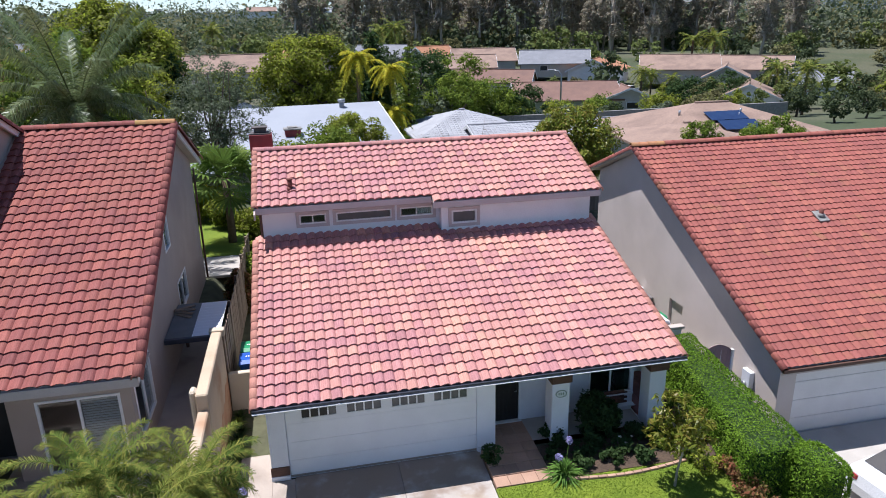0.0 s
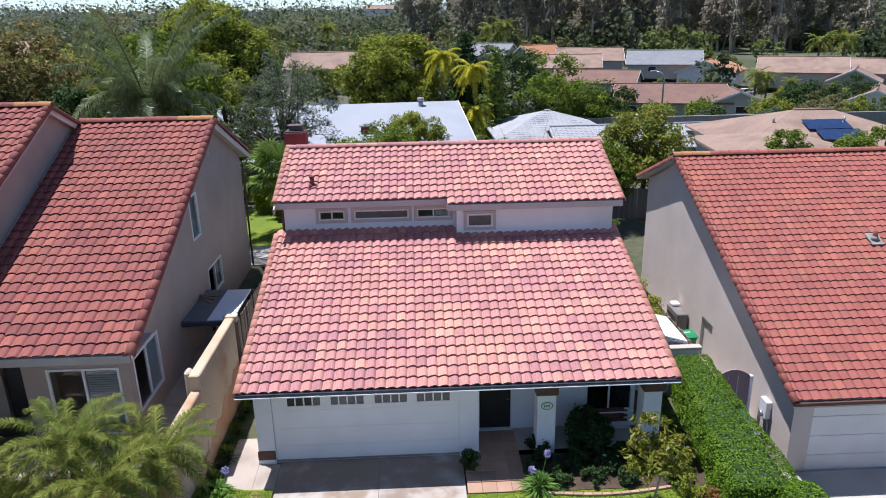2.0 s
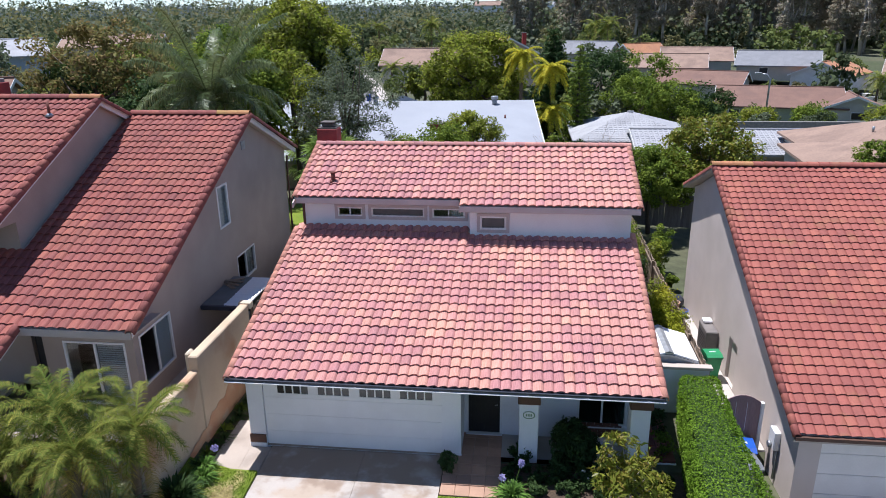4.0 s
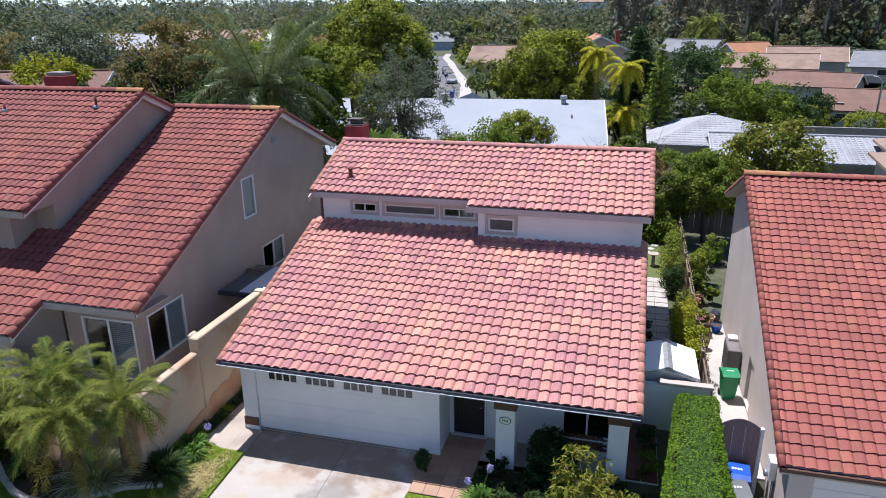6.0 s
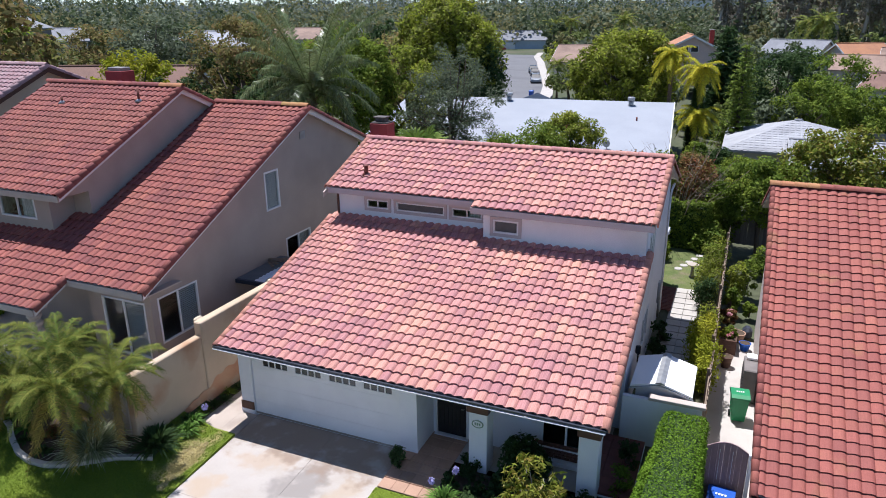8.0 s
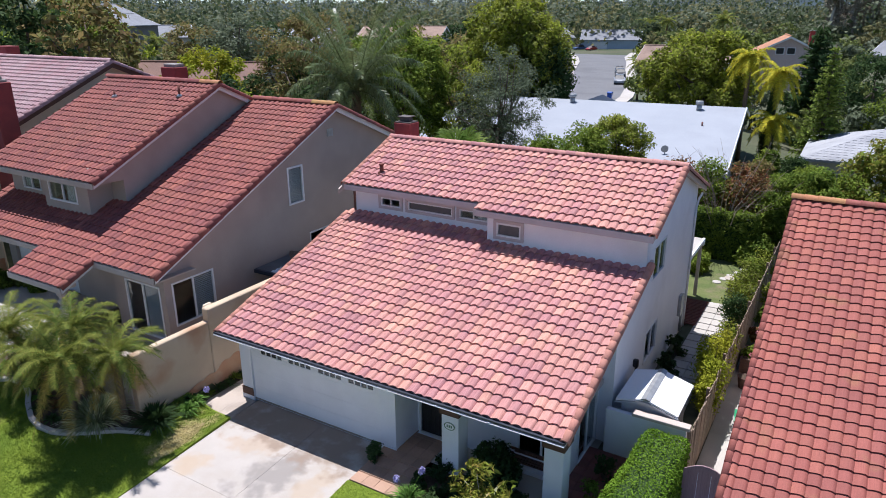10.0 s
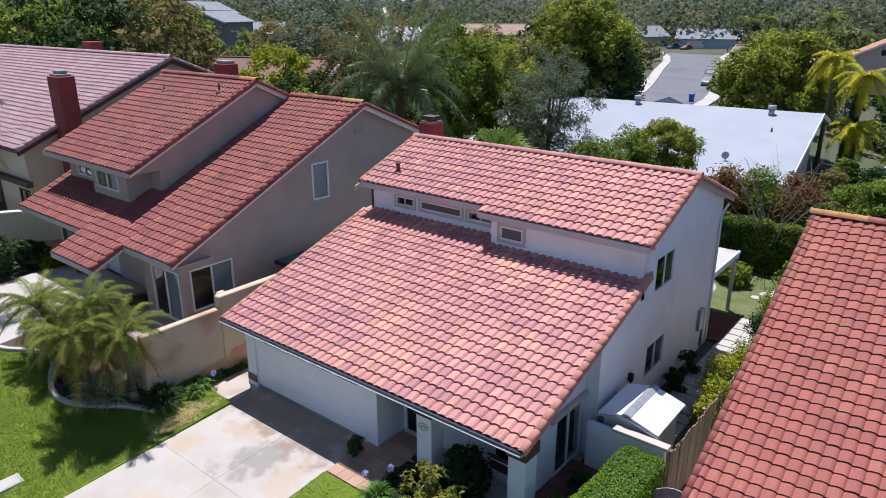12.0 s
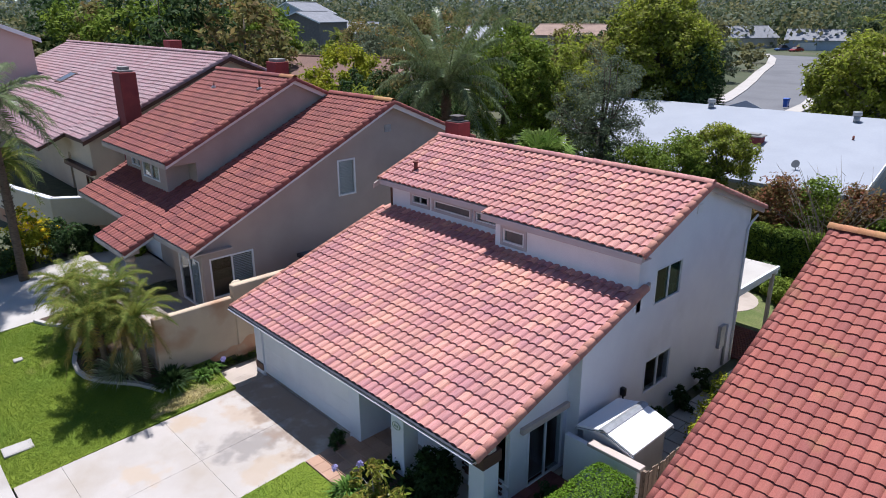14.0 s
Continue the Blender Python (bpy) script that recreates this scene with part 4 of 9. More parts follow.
# downpipe and meters on the shaded side
part("downpipe", Solid().tube([(10.42, 12.55, 5.2), (10.36, 12.3, 5.0), (10.35, 12.1, 4.8), (10.35, 12.1, 0.1)], [0.04] * 4, 8), TRIM_WHITE, house)
part("meter_box", Solid().soft(10.3, 10.42, 11.0, 11.35, 0.9, 1.7, 0.01), METAL, house, "grey electric meter box")
part("conduit", Solid().tube([(10.35, 11.55, 0.1), (10.35, 11.55, 1.6)], [0.05, 0.05], 8), METAL, house)
part("wall_lamp", Solid().soft(10.3, 10.45, 5.3, 5.42, 1.5, 1.75, 0.02).tube([(10.38, 5.36, 1.5), (10.38, 5.36, 1.2)], [0.03, 0.02], 8), DOOR_DARK, house, "small dark wall fixture")
part("side_vent", Solid().soft(10.3, 10.33, 8.55, 8.85, 6.0, 6.25, 0.008), TRIM_WHITE, house)

tile_field(roof_low, TILE_MAIN, -0.68, 10.41, -0.42, low_z(-0.42), 6.2, low_z(6.2), lambda x, y: x < 5.2 or y < 5.78, 300, 1, tw=0.267, te=0.345)
tile_field(roof_up, TILE_MAIN, 4.9, 10.52, 5.45, up_z(5.45), RY, RZ, None, 150, 2, tw=0.267, te=0.345)
tile_field(roof_up, TILE_MAIN, -0.6, 4.9, 5.75, up_z(5.75), RY, RZ, None, 150, 3, tw=0.267, te=0.345)
tile_field(roof_up, TILE_MAIN, -0.6, 10.52, BACK[0], BACK[1], RY, RZ, None, 0, 4, tw=0.267, te=0.345)
cap_line(roof_up, TILE_MAIN[0], (-0.62, RY, RZ + 0.06), (10.56, RY, RZ + 0.06), 0.12)
for x, s in ((-0.66, 5), (10.40, 6)):
    cap_line(roof_low, TILE_RAKE[0], (x, -0.46, low_z(-0.46) + 0.02), (x, 5.95, low_z(5.95) + 0.02), 0.115, 0.345, "rake_tile", s, 0.06)
for x, s, y in ((-0.58, 7, 5.72), (10.50, 8, 5.42)):
    cap_line(roof_up, TILE_RAKE[0], (x, y, up_z(y) + 0.02), (x, RY, RZ + 0.02), 0.115, 0.345, "rake_tile", s, 0.06)
    cap_line(roof_up, TILE_RAKE[0], (x, BACK[0], BACK[1] + 0.02), (x, RY, RZ + 0.02), 0.115, 0.345, "rake_tile", s + 5, 0.06)

# ---- taupe neighbour with the deep red roof ----
nl = thing("house", "taupe stucco two-storey house with a deep red tile roof", "house", (-8, 5, 1.1))
S1 = 0.471


def nlz(y):
    return 3.70 + S1 * (y + 0.66)


def nuz(y):
    return 5.89 + 0.479 * (y - 0.62)


NRY = 8.4
NRZ = nlz(NRY)
NUY = 6.56
NUZ = nuz(NUY)
wall("wall", nl, STUCCO_TAN, (-5.9, -0.15), (-3.3, -0.15), 1.0, 3.72, [(0.58, 2.36, 1.2, 3.1)])
wall("wall", nl, STUCCO_TAN, (-3.3, -0.15), (-3.3, 12.6), 0.9, [(0, nlz(-0.15) - 0.1), (NRY + 0.15, NRZ - 0.12), (12.75, NRZ - 0.43 * 4.2 - 0.12)],
     [(0.27, 1.98, 1.65, 3.18), (5.89, 6.75, 4.45, 5.92), (6.90, 8.57, 2.05, 3.12)], 0.2)
wall("wall", nl, STUCCO_TAN, (-3.3, 12.6), (-14.6, 12.6), 0.9, 6.0, ())
wall("wall", nl, STUCCO_TAN, (-14.6, 12.6), (-14.6, 0.9), 0.9, [(0, 5.9), (4.2, NRZ - 0.12), (11.7, nlz(0.9) - 0.1)], ())
wall("wall", nl, STUCCO_TAN, (-14.6, 0.9), (-9.3, 0.9), 0.9, 3.9, [(0.5, 4.6, 0.9, 3.0)])
wall("wall", nl, STUCCO_TAN, (-9.3, 0.9), (-5.9, 0.9), 0.9, 3.9, [(2.2, 3.1, 1.1, 3.1)], skip=0)
wall("wall", nl, STUCCO_TAN, (-5.9, 0.9), (-5.9, -0.15), 0.9, 3.72, (), skip=0)
window(nl, (-5.32, -0.15), (-3.54, -0.15), 1.2, 3.1, 2, 0.06, blinds=(0.52, 0.97), label="white framed sliding window with half drawn blinds")
window(nl, (-3.3, 0.12), (-3.3, 1.83), 1.65, 3.18, 2, 0.06, blinds=(0.52, 0.96))
window(nl, (-3.3, 5.74), (-3.3, 6.60), 4.45, 5.92, 1, 0.07, blinds=(0.08, 0.92), curtain=(0.05, 0.95))
window(nl, (-3.3, 6.75), (-3.3, 8.42), 2.05, 3.12, 2, 0.06, curtain=(0.55, 0.97))
part("vent_grille", Solid().soft(-3.3, -3.27, 8.15, 8.5, 6.75, 7.05, 0.006), METAL, nl)
part("front_door", Solid().soft(-7.08, -6.22, 1.0, 1.05, 1.12, 3.08, 0.01), DOOR_DARK, nl, "dark front door in shade")
part("garage_door", Solid().soft(-14.1, -10.0, 1.02, 1.06, 0.92, 2.98, 0.01), GARAGE_WHITE, nl)
part("floor_slab", Solid().box(-14.4, -3.5, 0.55, 12.4, 0.95, 1.08), CONCRETE, nl)
# Unseen slab; its near-black colour stands for the unlit room.
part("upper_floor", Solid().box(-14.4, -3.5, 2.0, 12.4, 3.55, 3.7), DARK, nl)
# upper storey block with its recessed windows
wall("wall", nl, STUCCO_TAN, (-7.62, 1.9), (-7.62, 10.2), 4.2, [(0, nuz(1.9) - 0.12), (NUY - 1.9, NUZ - 0.13), (8.3, NUZ - 0.46 * 3.64 - 0.13)], ())
wall("wall", nl, STUCCO_TAN, (-11.2, 0.95), (-8.4, 0.95), 4.2, 5.85, [(0.33, 2.1, 4.83, 5.74)], skip=0)
wall("wall", nl, STUCCO_TAN, (-8.4, 0.95), (-8.4, 1.9), 4.2, 6.2, ())
wall("wall", nl, STUCCO_TAN, (-8.48, 1.9), (-7.62, 1.9), 4.2, 6.3, (), skip=0)
wall("wall", nl, STUCCO_TAN, (-14.2, 1.4), (-11.2, 1.4), 4.2, 6.1, [(0.75, 2.0, 4.88, 5.56)])
wall("wall", nl, STUCCO_TAN, (-14.2, 10.2), (-14.2, 1.4), 4.2, [(0, NUZ - 0.46 * 3.64 - 0.13), (3.64, NUZ - 0.13), (8.8, nuz(1.4) - 0.12)], ())
window(nl, (-10.87, 0.95), (-9.1, 0.95), 4.83, 5.74, 2, 0.06, curtain=(0.55, 0.98))
window(nl, (-13.45, 1.4), (-12.2, 1.4), 4.88, 5.56, 2, 0.06, curtain=(0.0, 0.4))
roof = part("roof", Solid().prism([(-0.66, nlz(-0.66) - 0.02), (NRY, NRZ - 0.02), (13.1, NRZ - 0.43 * 4.7 - 0.02), (13.1, NRZ - 0.43 * 4.7 - 0.12), (NRY, NRZ - 0.14), (-0.66, nlz(-0.66) - 0.12)], "x", -14.85, -3.0), TRIM_TAN, nl, "deep red clay tile main roof")
part("deck", Solid().prism([(-1.84, nlz(-1.84) - 0.02), (-0.66, nlz(-0.66) - 0.02), (-0.66, nlz(-0.66) - 0.12), (-1.84, nlz(-1.84) - 0.12)], "x", -9.2, -6.15), TRIM_TAN, roof)
part("fascia", Solid().soft(-6.1, -2.96, -0.71, -0.663, nlz(-0.66) - 0.22, nlz(-0.66) - 0.01, 0.006), TRIM_TAN, roof)
part("fascia", Solid().soft(-9.22, -6.12, -1.89, -1.843, nlz(-1.84) - 0.22, nlz(-1.84) - 0.01, 0.006), TRIM_TAN, roof)
part("fascia", Solid().soft(-14.87, -9.2, -0.71, -0.663, nlz(-0.66) - 0.22, nlz(-0.66) - 0.01, 0.006), TRIM_TAN, roof)
part("soffit", Solid().box(-14.8, -3.02, -0.66, 0.92, 3.48, 3.52), TRIM_TAN, roof)
part("barge_board", Solid().prism([(-1.86, nlz(-1.86) - 0.01), (-0.66, nlz(-0.66) - 0.01), (-0.66, nlz(-0.66) - 0.2), (-1.86, nlz(-1.86) - 0.2)], "x", -6.15, -6.1), TRIM_WHITE, roof)
part("barge_board", Solid().prism([(-0.7, nlz(-0.7) - 0.01), (NRY, NRZ - 0.01), (13.1, NRZ - 0.43 * 4.7 - 0.01), (13.1, NRZ - 0.43 * 4.7 - 0.2), (NRY, NRZ - 0.21), (-0.7, nlz(-0.7) - 0.2)], "x", -3.02, -2.96), TRIM_WHITE, roof)
part("gable_return", Solid().prism([(0.66, nuz(0.66) - 0.13), (1.9, nuz(1.9) - 0.13), (1.9, 5.76), (0.66, 5.76)], "x", -7.70, -7.62), STUCCO_TAN, nl)
roof2 = part("roof", Solid().prism([(0.62, nuz(0.62) - 0.02), (NUY, NUZ - 0.02), (10.4, NUZ - 0.46 * 3.84 - 0.02), (10.4, NUZ - 0.46 * 3.84 - 0.12), (NUY, NUZ - 0.14), (0.62, nuz(0.62) - 0.12)], "x", -14.6, -7.47), TRIM_TAN, nl, "upper red clay tile gable roof")
part("fascia", Solid().soft(-14.64, -7.43, 0.57, 0.617, nuz(0.62) - 0.22, nuz(0.62) - 0.01, 0.006), TRIM_TAN, roof2)
part("soffit", Solid().box(-14.6, -7.71, 0.62, 1.9, 5.72, 5.76), TRIM_TAN, roof2)
part("barge_board", Solid().prism([(0.59, nuz(0.59) - 0.01), (NUY, NUZ - 0.01), (10.4, NUZ - 0.46 * 3.84 - 0.01), (10.4, NUZ - 0.46 * 3.84 - 0.2), (NUY, NUZ - 0.21), (0.59, nuz(0.59) - 0.2)], "x", -7.49, -7.43), TRIM_WHITE, roof2)
for x, y in ((-8.6, 5.55), (-12.3, 5.2)):
    p = part("vent_pipe", Solid().tube([(x, y, nuz(y)), (x, y, nuz(y) + (0.5 if x > -9 else 0.28))], [0.045, 0.045], 10), RUST, roof2, "rusty vent pipe")
    part("flange", Solid().tube([(x, y, nuz(y) + 0.03), (x, y, nuz(y) + 0.14)], [0.17, 0.055], 12), METAL, p)
ch = part("chimney", Solid().soft(-14.1, -13.1, 9.0, 9.75, 6.0, 9.05, 0.02), CHIM_RED, nl, "red brick chimney")
part("cap", Solid().soft(-14.0, -13.2, 9.1, 9.65, 9.051, 9.2, 0.02), CHIM_CAP, ch)
col = part("porch_column", Solid().tube([(-6.75, -1.45, 0.9), (-6.75, -1.45, 3.0)], [0.19, 0.16], 12), STUCCO_PALE, nl, "carved cream porch column")
part("capital", Solid().soft(-7.05, -6.45, -1.75, -1.15, 2.9, 3.08, 0.03).soft(-6.98, -6.52, -1.68, -1.22, 0.9, 1.2, 0.03), STUCCO_PALE, col)
for k in range(6):
    part("ring", Solid().tube([(-6.75, -1.45, 1.3 + k * 0.26), (-6.75, -1.45, 1.4 + k * 0.26), (-6.75, -1.45, 1.5 + k * 0.26)], [0.17, 0.23, 0.17], 12), STUCCO_PALE, col)
part("downpipe", Solid().tube([(-3.22, 12.7, 5.7), (-3.22, 12.62, 5.4), (-3.22, 12.62, 1.2)], [0.04] * 3, 8), TRIM_BROWN, nl)
lower = lambda x, y: not (x < -7.6 and y > 1.75) 
tile_field(roof, TILE_RED, -6.12, -2.98, -0.66, nlz(-0.66), NRY, NRZ, lower, 180, 11, tw=0.275, te=0.345, relief=0.85)
tile_field(roof, TILE_RED, -9.2, -6.12, -1.84, nlz(-1.84), NRY - 0.02, nlz(NRY - 0.02), lower, 120, 12, tw=0.275, te=0.345, relief=0.85)
tile_field(roof, TILE_RED, -14.87, -9.2, -0.66, nlz(-0.66), NRY, NRZ, lower, 0, 13, tw=0.275, te=0.345, relief=0.85)
tile_field(roof, TILE_RED, -14.87, -2.98, 13.1, NRZ - 0.43 * 4.7, NRY, NRZ, None, 0, 14, tw=0.275, te=0.345)
tile_field(roof2, TILE_RED, -14.62, -7.43, 0.62, nuz(0.62), NUY, NUZ, None, 300, 15, tw=0.275, te=0.345, relief=0.85)
tile_field(roof2, TILE_RED, -14.62, -7.43, 10.4, NUZ - 0.46 * 3.84, NUY, NUZ, None, 0, 16, tw=0.275, te=0.345)
cap_line(roof, TILE_RED[0], (-7.4, NRY, NRZ + 0.05), (-4.1, NRY, NRZ + 0.05), 0.14)
cap_line(roof, TILE_MOSS[0], (-4.1, NRY, NRZ + 0.05), (-2.95, NRY, NRZ + 0.05), 0.14)
cap_line(roof2, TILE_RED[0], (-14.6, NUY, NUZ + 0.05), (-8.4, NUY, NUZ + 0.05), 0.14)
cap_line(roof2, TILE_MOSS[0], (-8.4, NUY, NUZ + 0.05), (-7.33, NUY, NUZ + 0.05), 0.14)
cap_line(roof, TILE_RED[0], (-2.98, -0.7, nlz(-0.7)), (-2.98, NRY, NRZ), 0.13, 0.345, "rake_tile", 21, 0.06)
cap_line(roof, TILE_RED[0], (-2.98, 13.1, NRZ - 0.43 * 4.7 + 0.03), (-2.98, NRY, NRZ), 0.13, 0.345, "rake_tile", 22, 0.06)
cap_line(roof, TILE_RED[0], (-6.13, -1.86, nlz(-1.86)), (-6.13, -0.66, nlz(-0.66)), 0.13, 0.345, "rake_tile", 23, 0.06)
cap_line(roof2, TILE_RED[0], (-7.45, 0.59, nuz(0.59)), (-7.45, NUY, NUZ), 0.13, 0.345, "rake_tile", 24, 0.06)
cap_line(roof2, TILE_RED[0], (-7.45, 10.4, NUZ - 0.46 * 3.84 + 0.03), (-7.45, NUY, NUZ), 0.13, 0.345, "rake_tile", 25, 0.06)

# ---- neighbour downhill with the weathered red roof ----
nr = thing("house", "pale taupe stucco house with a weathered red tile roof and garage", "house", (20, 5, -0.5))
S2 = (6.12 - 1.52) / 9.65


def nrz(y):
    return 1.52 + S2 * (y + 0.35)


wall("wall", nr, STUCCO_PALE, (13.9, 0.1), (27.5, 0.1), -1.3, 1.6, [(0.55, 5.4, -1.3, 1.32)])
wall("wall", nr, STUCCO_PALE, (27.5, 0.1), (27.5, 12.8), -1.2, [(0, nrz(0.1) - 0.12), (9.2, 5.98), (12.7, 4.5)], ())
wall("wall", nr, STUCCO_PALE, (27.5, 12.8), (13.9, 12.8), -0.7, 4.6, ())
wall("wall", nr, STUCCO_PALE, (13.9, 12.8), (13.9, 0.1), -1.2, [(0, 4.5), (3.5, 5.98), (12.7, nrz(0.1) - 0.12)], [(12.8 - 6.25, 12.8 - 5.35, -0.55, 0.98)])
sd = part("side_door", Solid().soft(14.0, 14.05, 5.36, 6.24, -0.55, 0.97, 0.008), STUCCO_PALE, nr, "pale recessed side door")
part("door_handle", Solid().tube([(14.0, 5.45, 0.2), (13.95, 5.45, 0.2), (13.95, 5.52, 0.2)], [0.012] * 3, 6), METAL, sd)
gd = part("garage_door", Solid().box(14.4, 19.4, 0.2, 0.24, -1.2, 1.36), GARAGE_GREY, nr, "off-white panelled garage door in shade")
for k in range(4):
    part("door_section", Solid().soft(14.45, 19.3, 0.16, 0.2, -1.14 + k * 0.61, -0.54 + k * 0.61, 0.008), GARAGE_GREY, gd)
part("header", Solid().soft(14.1, 27.4, -0.05, 0.1, 1.3, 1.48, 0.01), TRIM_BROWN, nr, "brown timber garage header")
roof = part("roof", Solid().prism([(-0.35, 1.5), (9.3, 6.1), (13.3, 4.5), (13.3, 4.38), (9.3, 5.98), (-0.35, 1.38)], "x", 13.58, 27.9), TRIM_TAN, nr, "weathered red clay tile gable roof")
part("gutter", Solid().prism([(-0.36, 1.5), (-0.48, 1.51), (-0.47, 1.41), (-0.36, 1.40)], "x", 13.55, 27.9), TRIM_BROWN, roof)
part("fascia", Solid().soft(13.55, 27.9, -0.37, -0.352, 1.3, 1.5, 0.005), TRIM_TAN, roof)
part("barge_board", Solid().prism([(-0.4, 1.47), (9.3, 6.09), (13.3, 4.49), (13.3, 4.38), (9.3, 5.98), (-0.4, 1.36)], "x", 13.55, 13.58), TRIM_TAN, roof)
vx, vy = 18.68, 4.9
p = part("vent_pipe", Solid().tube([(vx, vy, nrz(vy)), (vx, vy, nrz(vy) + 0.36)], [0.075, 0.075], 12), RUST, roof, "rusty vent pipe on a pale flashing")
part("flange", Solid().prism([(vy - 0.24, nrz(vy - 0.24) + 0.075), (vy + 0.24, nrz(vy + 0.24) + 0.075), (vy + 0.24, nrz(vy + 0.24) + 0.11), (vy - 0.24, nrz(vy - 0.24) + 0.11)], "x", vx - 0.2, vx + 0.2), CHIM_CAP, p, "pale lead flashing plate")
part("collar", Solid().tube([(vx, vy, nrz(vy) + 0.08), (vx, vy, nrz(vy) + 0.2)], [0.15, 0.085], 12), CHIM_CAP, p)
tile_field(roof, TILE_OLD, 13.55, 27.9, -0.35, 1.52, 9.3, 6.12, None, 300, 31, tw=0.262, te=0.30, relief=0.72)
tile_field(roof, TILE_OLD, 13.55, 27.9, 13.3, 4.52, 9.3, 6.12, None, 0, 32, tw=0.262, te=0.30)
cap_line(roof, TILE_MOSS[0], (13.5, 9.3, 6.17), (14.9, 9.3, 6.17), 0.14)
cap_line(roof, TILE_OLD[0], (14.9, 9.3, 6.17), (27.9, 9.3, 6.17), 0.14)
cap_line(roof, TILE_OLD[0], (13.60, -0.4, 1.51), (13.60, 9.3, 6.11), 0.095, 0.30, "rake_tile", 33, 0.06)
cap_line(roof, TILE_OLD[0], (13.60, 13.3, 4.52), (13.60, 9.3, 6.11), 0.095, 0.30, "rake_tile", 34, 0.06)
mt = part("meter_box", Solid().soft(13.74, 13.9, 1.15, 1.55, 0.0, 0.55, 0.015), TRIM_WHITE, nr, "pale electric meter box on the wall")
part("meter", Solid().tube([(13.74, 1.35, 0.1), (13.66, 1.35, 0.1)], [0.09, 0.09], 12), METAL, mt)
part("conduit", Solid().tube([(13.86, 1.2, -0.9), (13.86, 1.2, 0.0)], [0.03, 0.03], 8), METAL, mt)

# ---- house uphill beyond, with the pale mauve roof ----
nn = thing("house", "cream stucco house with a pale mauve tile roof", "house", (-28, 5, 2))


def nnz(y):
    return 9.22 - 0.45 * (8.5 - y)


wall("wall", nn, STUCCO_CREAM, (-17.4, 0.8), (-17.4, 13.5), 1.8, [(0, nnz(0.8) - 0.12), (7.7, 9.1), (12.7, 7.1)], ())
wall("wall", nn, STUCCO_CREAM, (-21, 0.8), (-17.4, 0.8), 1.8, 5.5, [(2.2, 3.5, 2.2, 3.6)])
wall("wall", nn, STUCCO_CREAM, (-45, 1.3), (-21, 1.3), 1.8, 5.7, [(21.6, 22.7, 1.8, 4.1), (8, 12, 2.6, 4.0)])
wall("wall", nn, STUCCO_CREAM, (-21, 1.3), (-21, 0.8), 1.8, 5.6, (), skip=0)
wall("wall", nn, STUCCO_CREAM, (-17.4, 13.5), (-45, 13.5), 1.8, 7.0, ())
part("front_door", Solid().soft(-23.4, -22.3, 1.4, 1.45, 1.9, 4.1, 0.01), TRIM_BROWN, nn)
window(nn, (-18.8, 0.8), (-17.5, 0.8), 2.2, 3.6, 2, 0.07, fmat=TRIM_BROWN)
window(nn, (-37, 1.3), (-33, 1.3), 2.6, 4.0, 3, 0.07)
part("awning_beam", Solid().soft(-21.3, -17.0, 0.5, 0.8, 3.85, 4.1, 0.02), TRIM_BROWN, nn, "dark brown beam over the window")
roof = part("roof", Solid().prism([(0.45, nnz(0.45) - 0.02), (8.5, 9.20), (14, 6.9), (14, 6.75), (8.5, 9.05), (0.45, nnz(0.45) - 0.16)], "x", -46, -17.12), TRIM_BROWN, nn, "pale mauve clay tile roof")
part("deck", Solid().prism([(-0.88, nnz(-0.88) - 0.02), (0.45, nnz(0.45) - 0.02), (0.45, nnz(0.45) - 0.16), (-0.88, nnz(-0.88) - 0.16)], "x", -46, -20.1), TRIM_BROWN, roof)
part("barge_board", Solid().prism([(0.42, nnz(0.42)), (8.5, 9.22), (14, 6.92), (14, 6.65), (8.5, 8.97), (0.42, nnz(0.42) - 0.25)], "x", -17.12, -17.06), TRIM_BROWN, roof)
sk = part("skylight", Solid().prism([(3.7, nnz(3.7) + 0.02), (4.9, nnz(4.9) + 0.02), (4.9, nnz(4.9) + 0.14), (3.7, nnz(3.7) + 0.14)], "x", -33.2, -31.8), TRIM_BROWN, roof, "dark framed roof skylight")
part("pane", Solid().prism([(3.8, nnz(3.8) + 0.141), (4.8, nnz(4.8) + 0.141), (4.8, nnz(4.8) + 0.15), (3.8, nnz(3.8) + 0.15)], "x", -33.05, -31.95), FROST, sk)
ch = part("chimney", Solid().soft(-17.2, -16.15, 2.3, 3.1, 2.0, 8.75, 0.03), CHIM_RED, nn, "tall red chimney stack")
part("cap", Solid().soft(-17.1, -16.25, 2.4, 3.0, 8.751, 8.85, 0.02).soft(-16.95, -16.4, 2.5, 2.9, 8.85, 9.0, 0.02), CHIM_CAP, ch)
ch = part("chimney", Solid().soft(-33.5, -32.3, 11.5, 12.4, 6.0, 9.6, 0.03), CHIM_RED, nn)
tile_field(roof, TILE_PALE, -46, -20.1, -0.88, nnz(-0.88), 8.5, 9.22, None, 0, 41)
tile_field(roof, TILE_PALE, -20.1, -17.1, 0.45, nnz(0.45), 8.5, 9.22, None, 300, 42)
tile_field(roof, TILE_PALE, -46, -17.1, 14, 6.92, 8.5, 9.22, None, 0, 43)
cap_line(roof, TILE_PALE[0], (-46, 8.5, 9.29), (-17.05, 8.5, 9.29), 0.14, 0.42)
cap_line(roof, TILE_PALE[0], (-17.1, 0.42, nnz(0.42) + 0.03), (-17.1, 8.5, 9.25), 0.13, 0.42, "rake_tile", 44, 0.06)
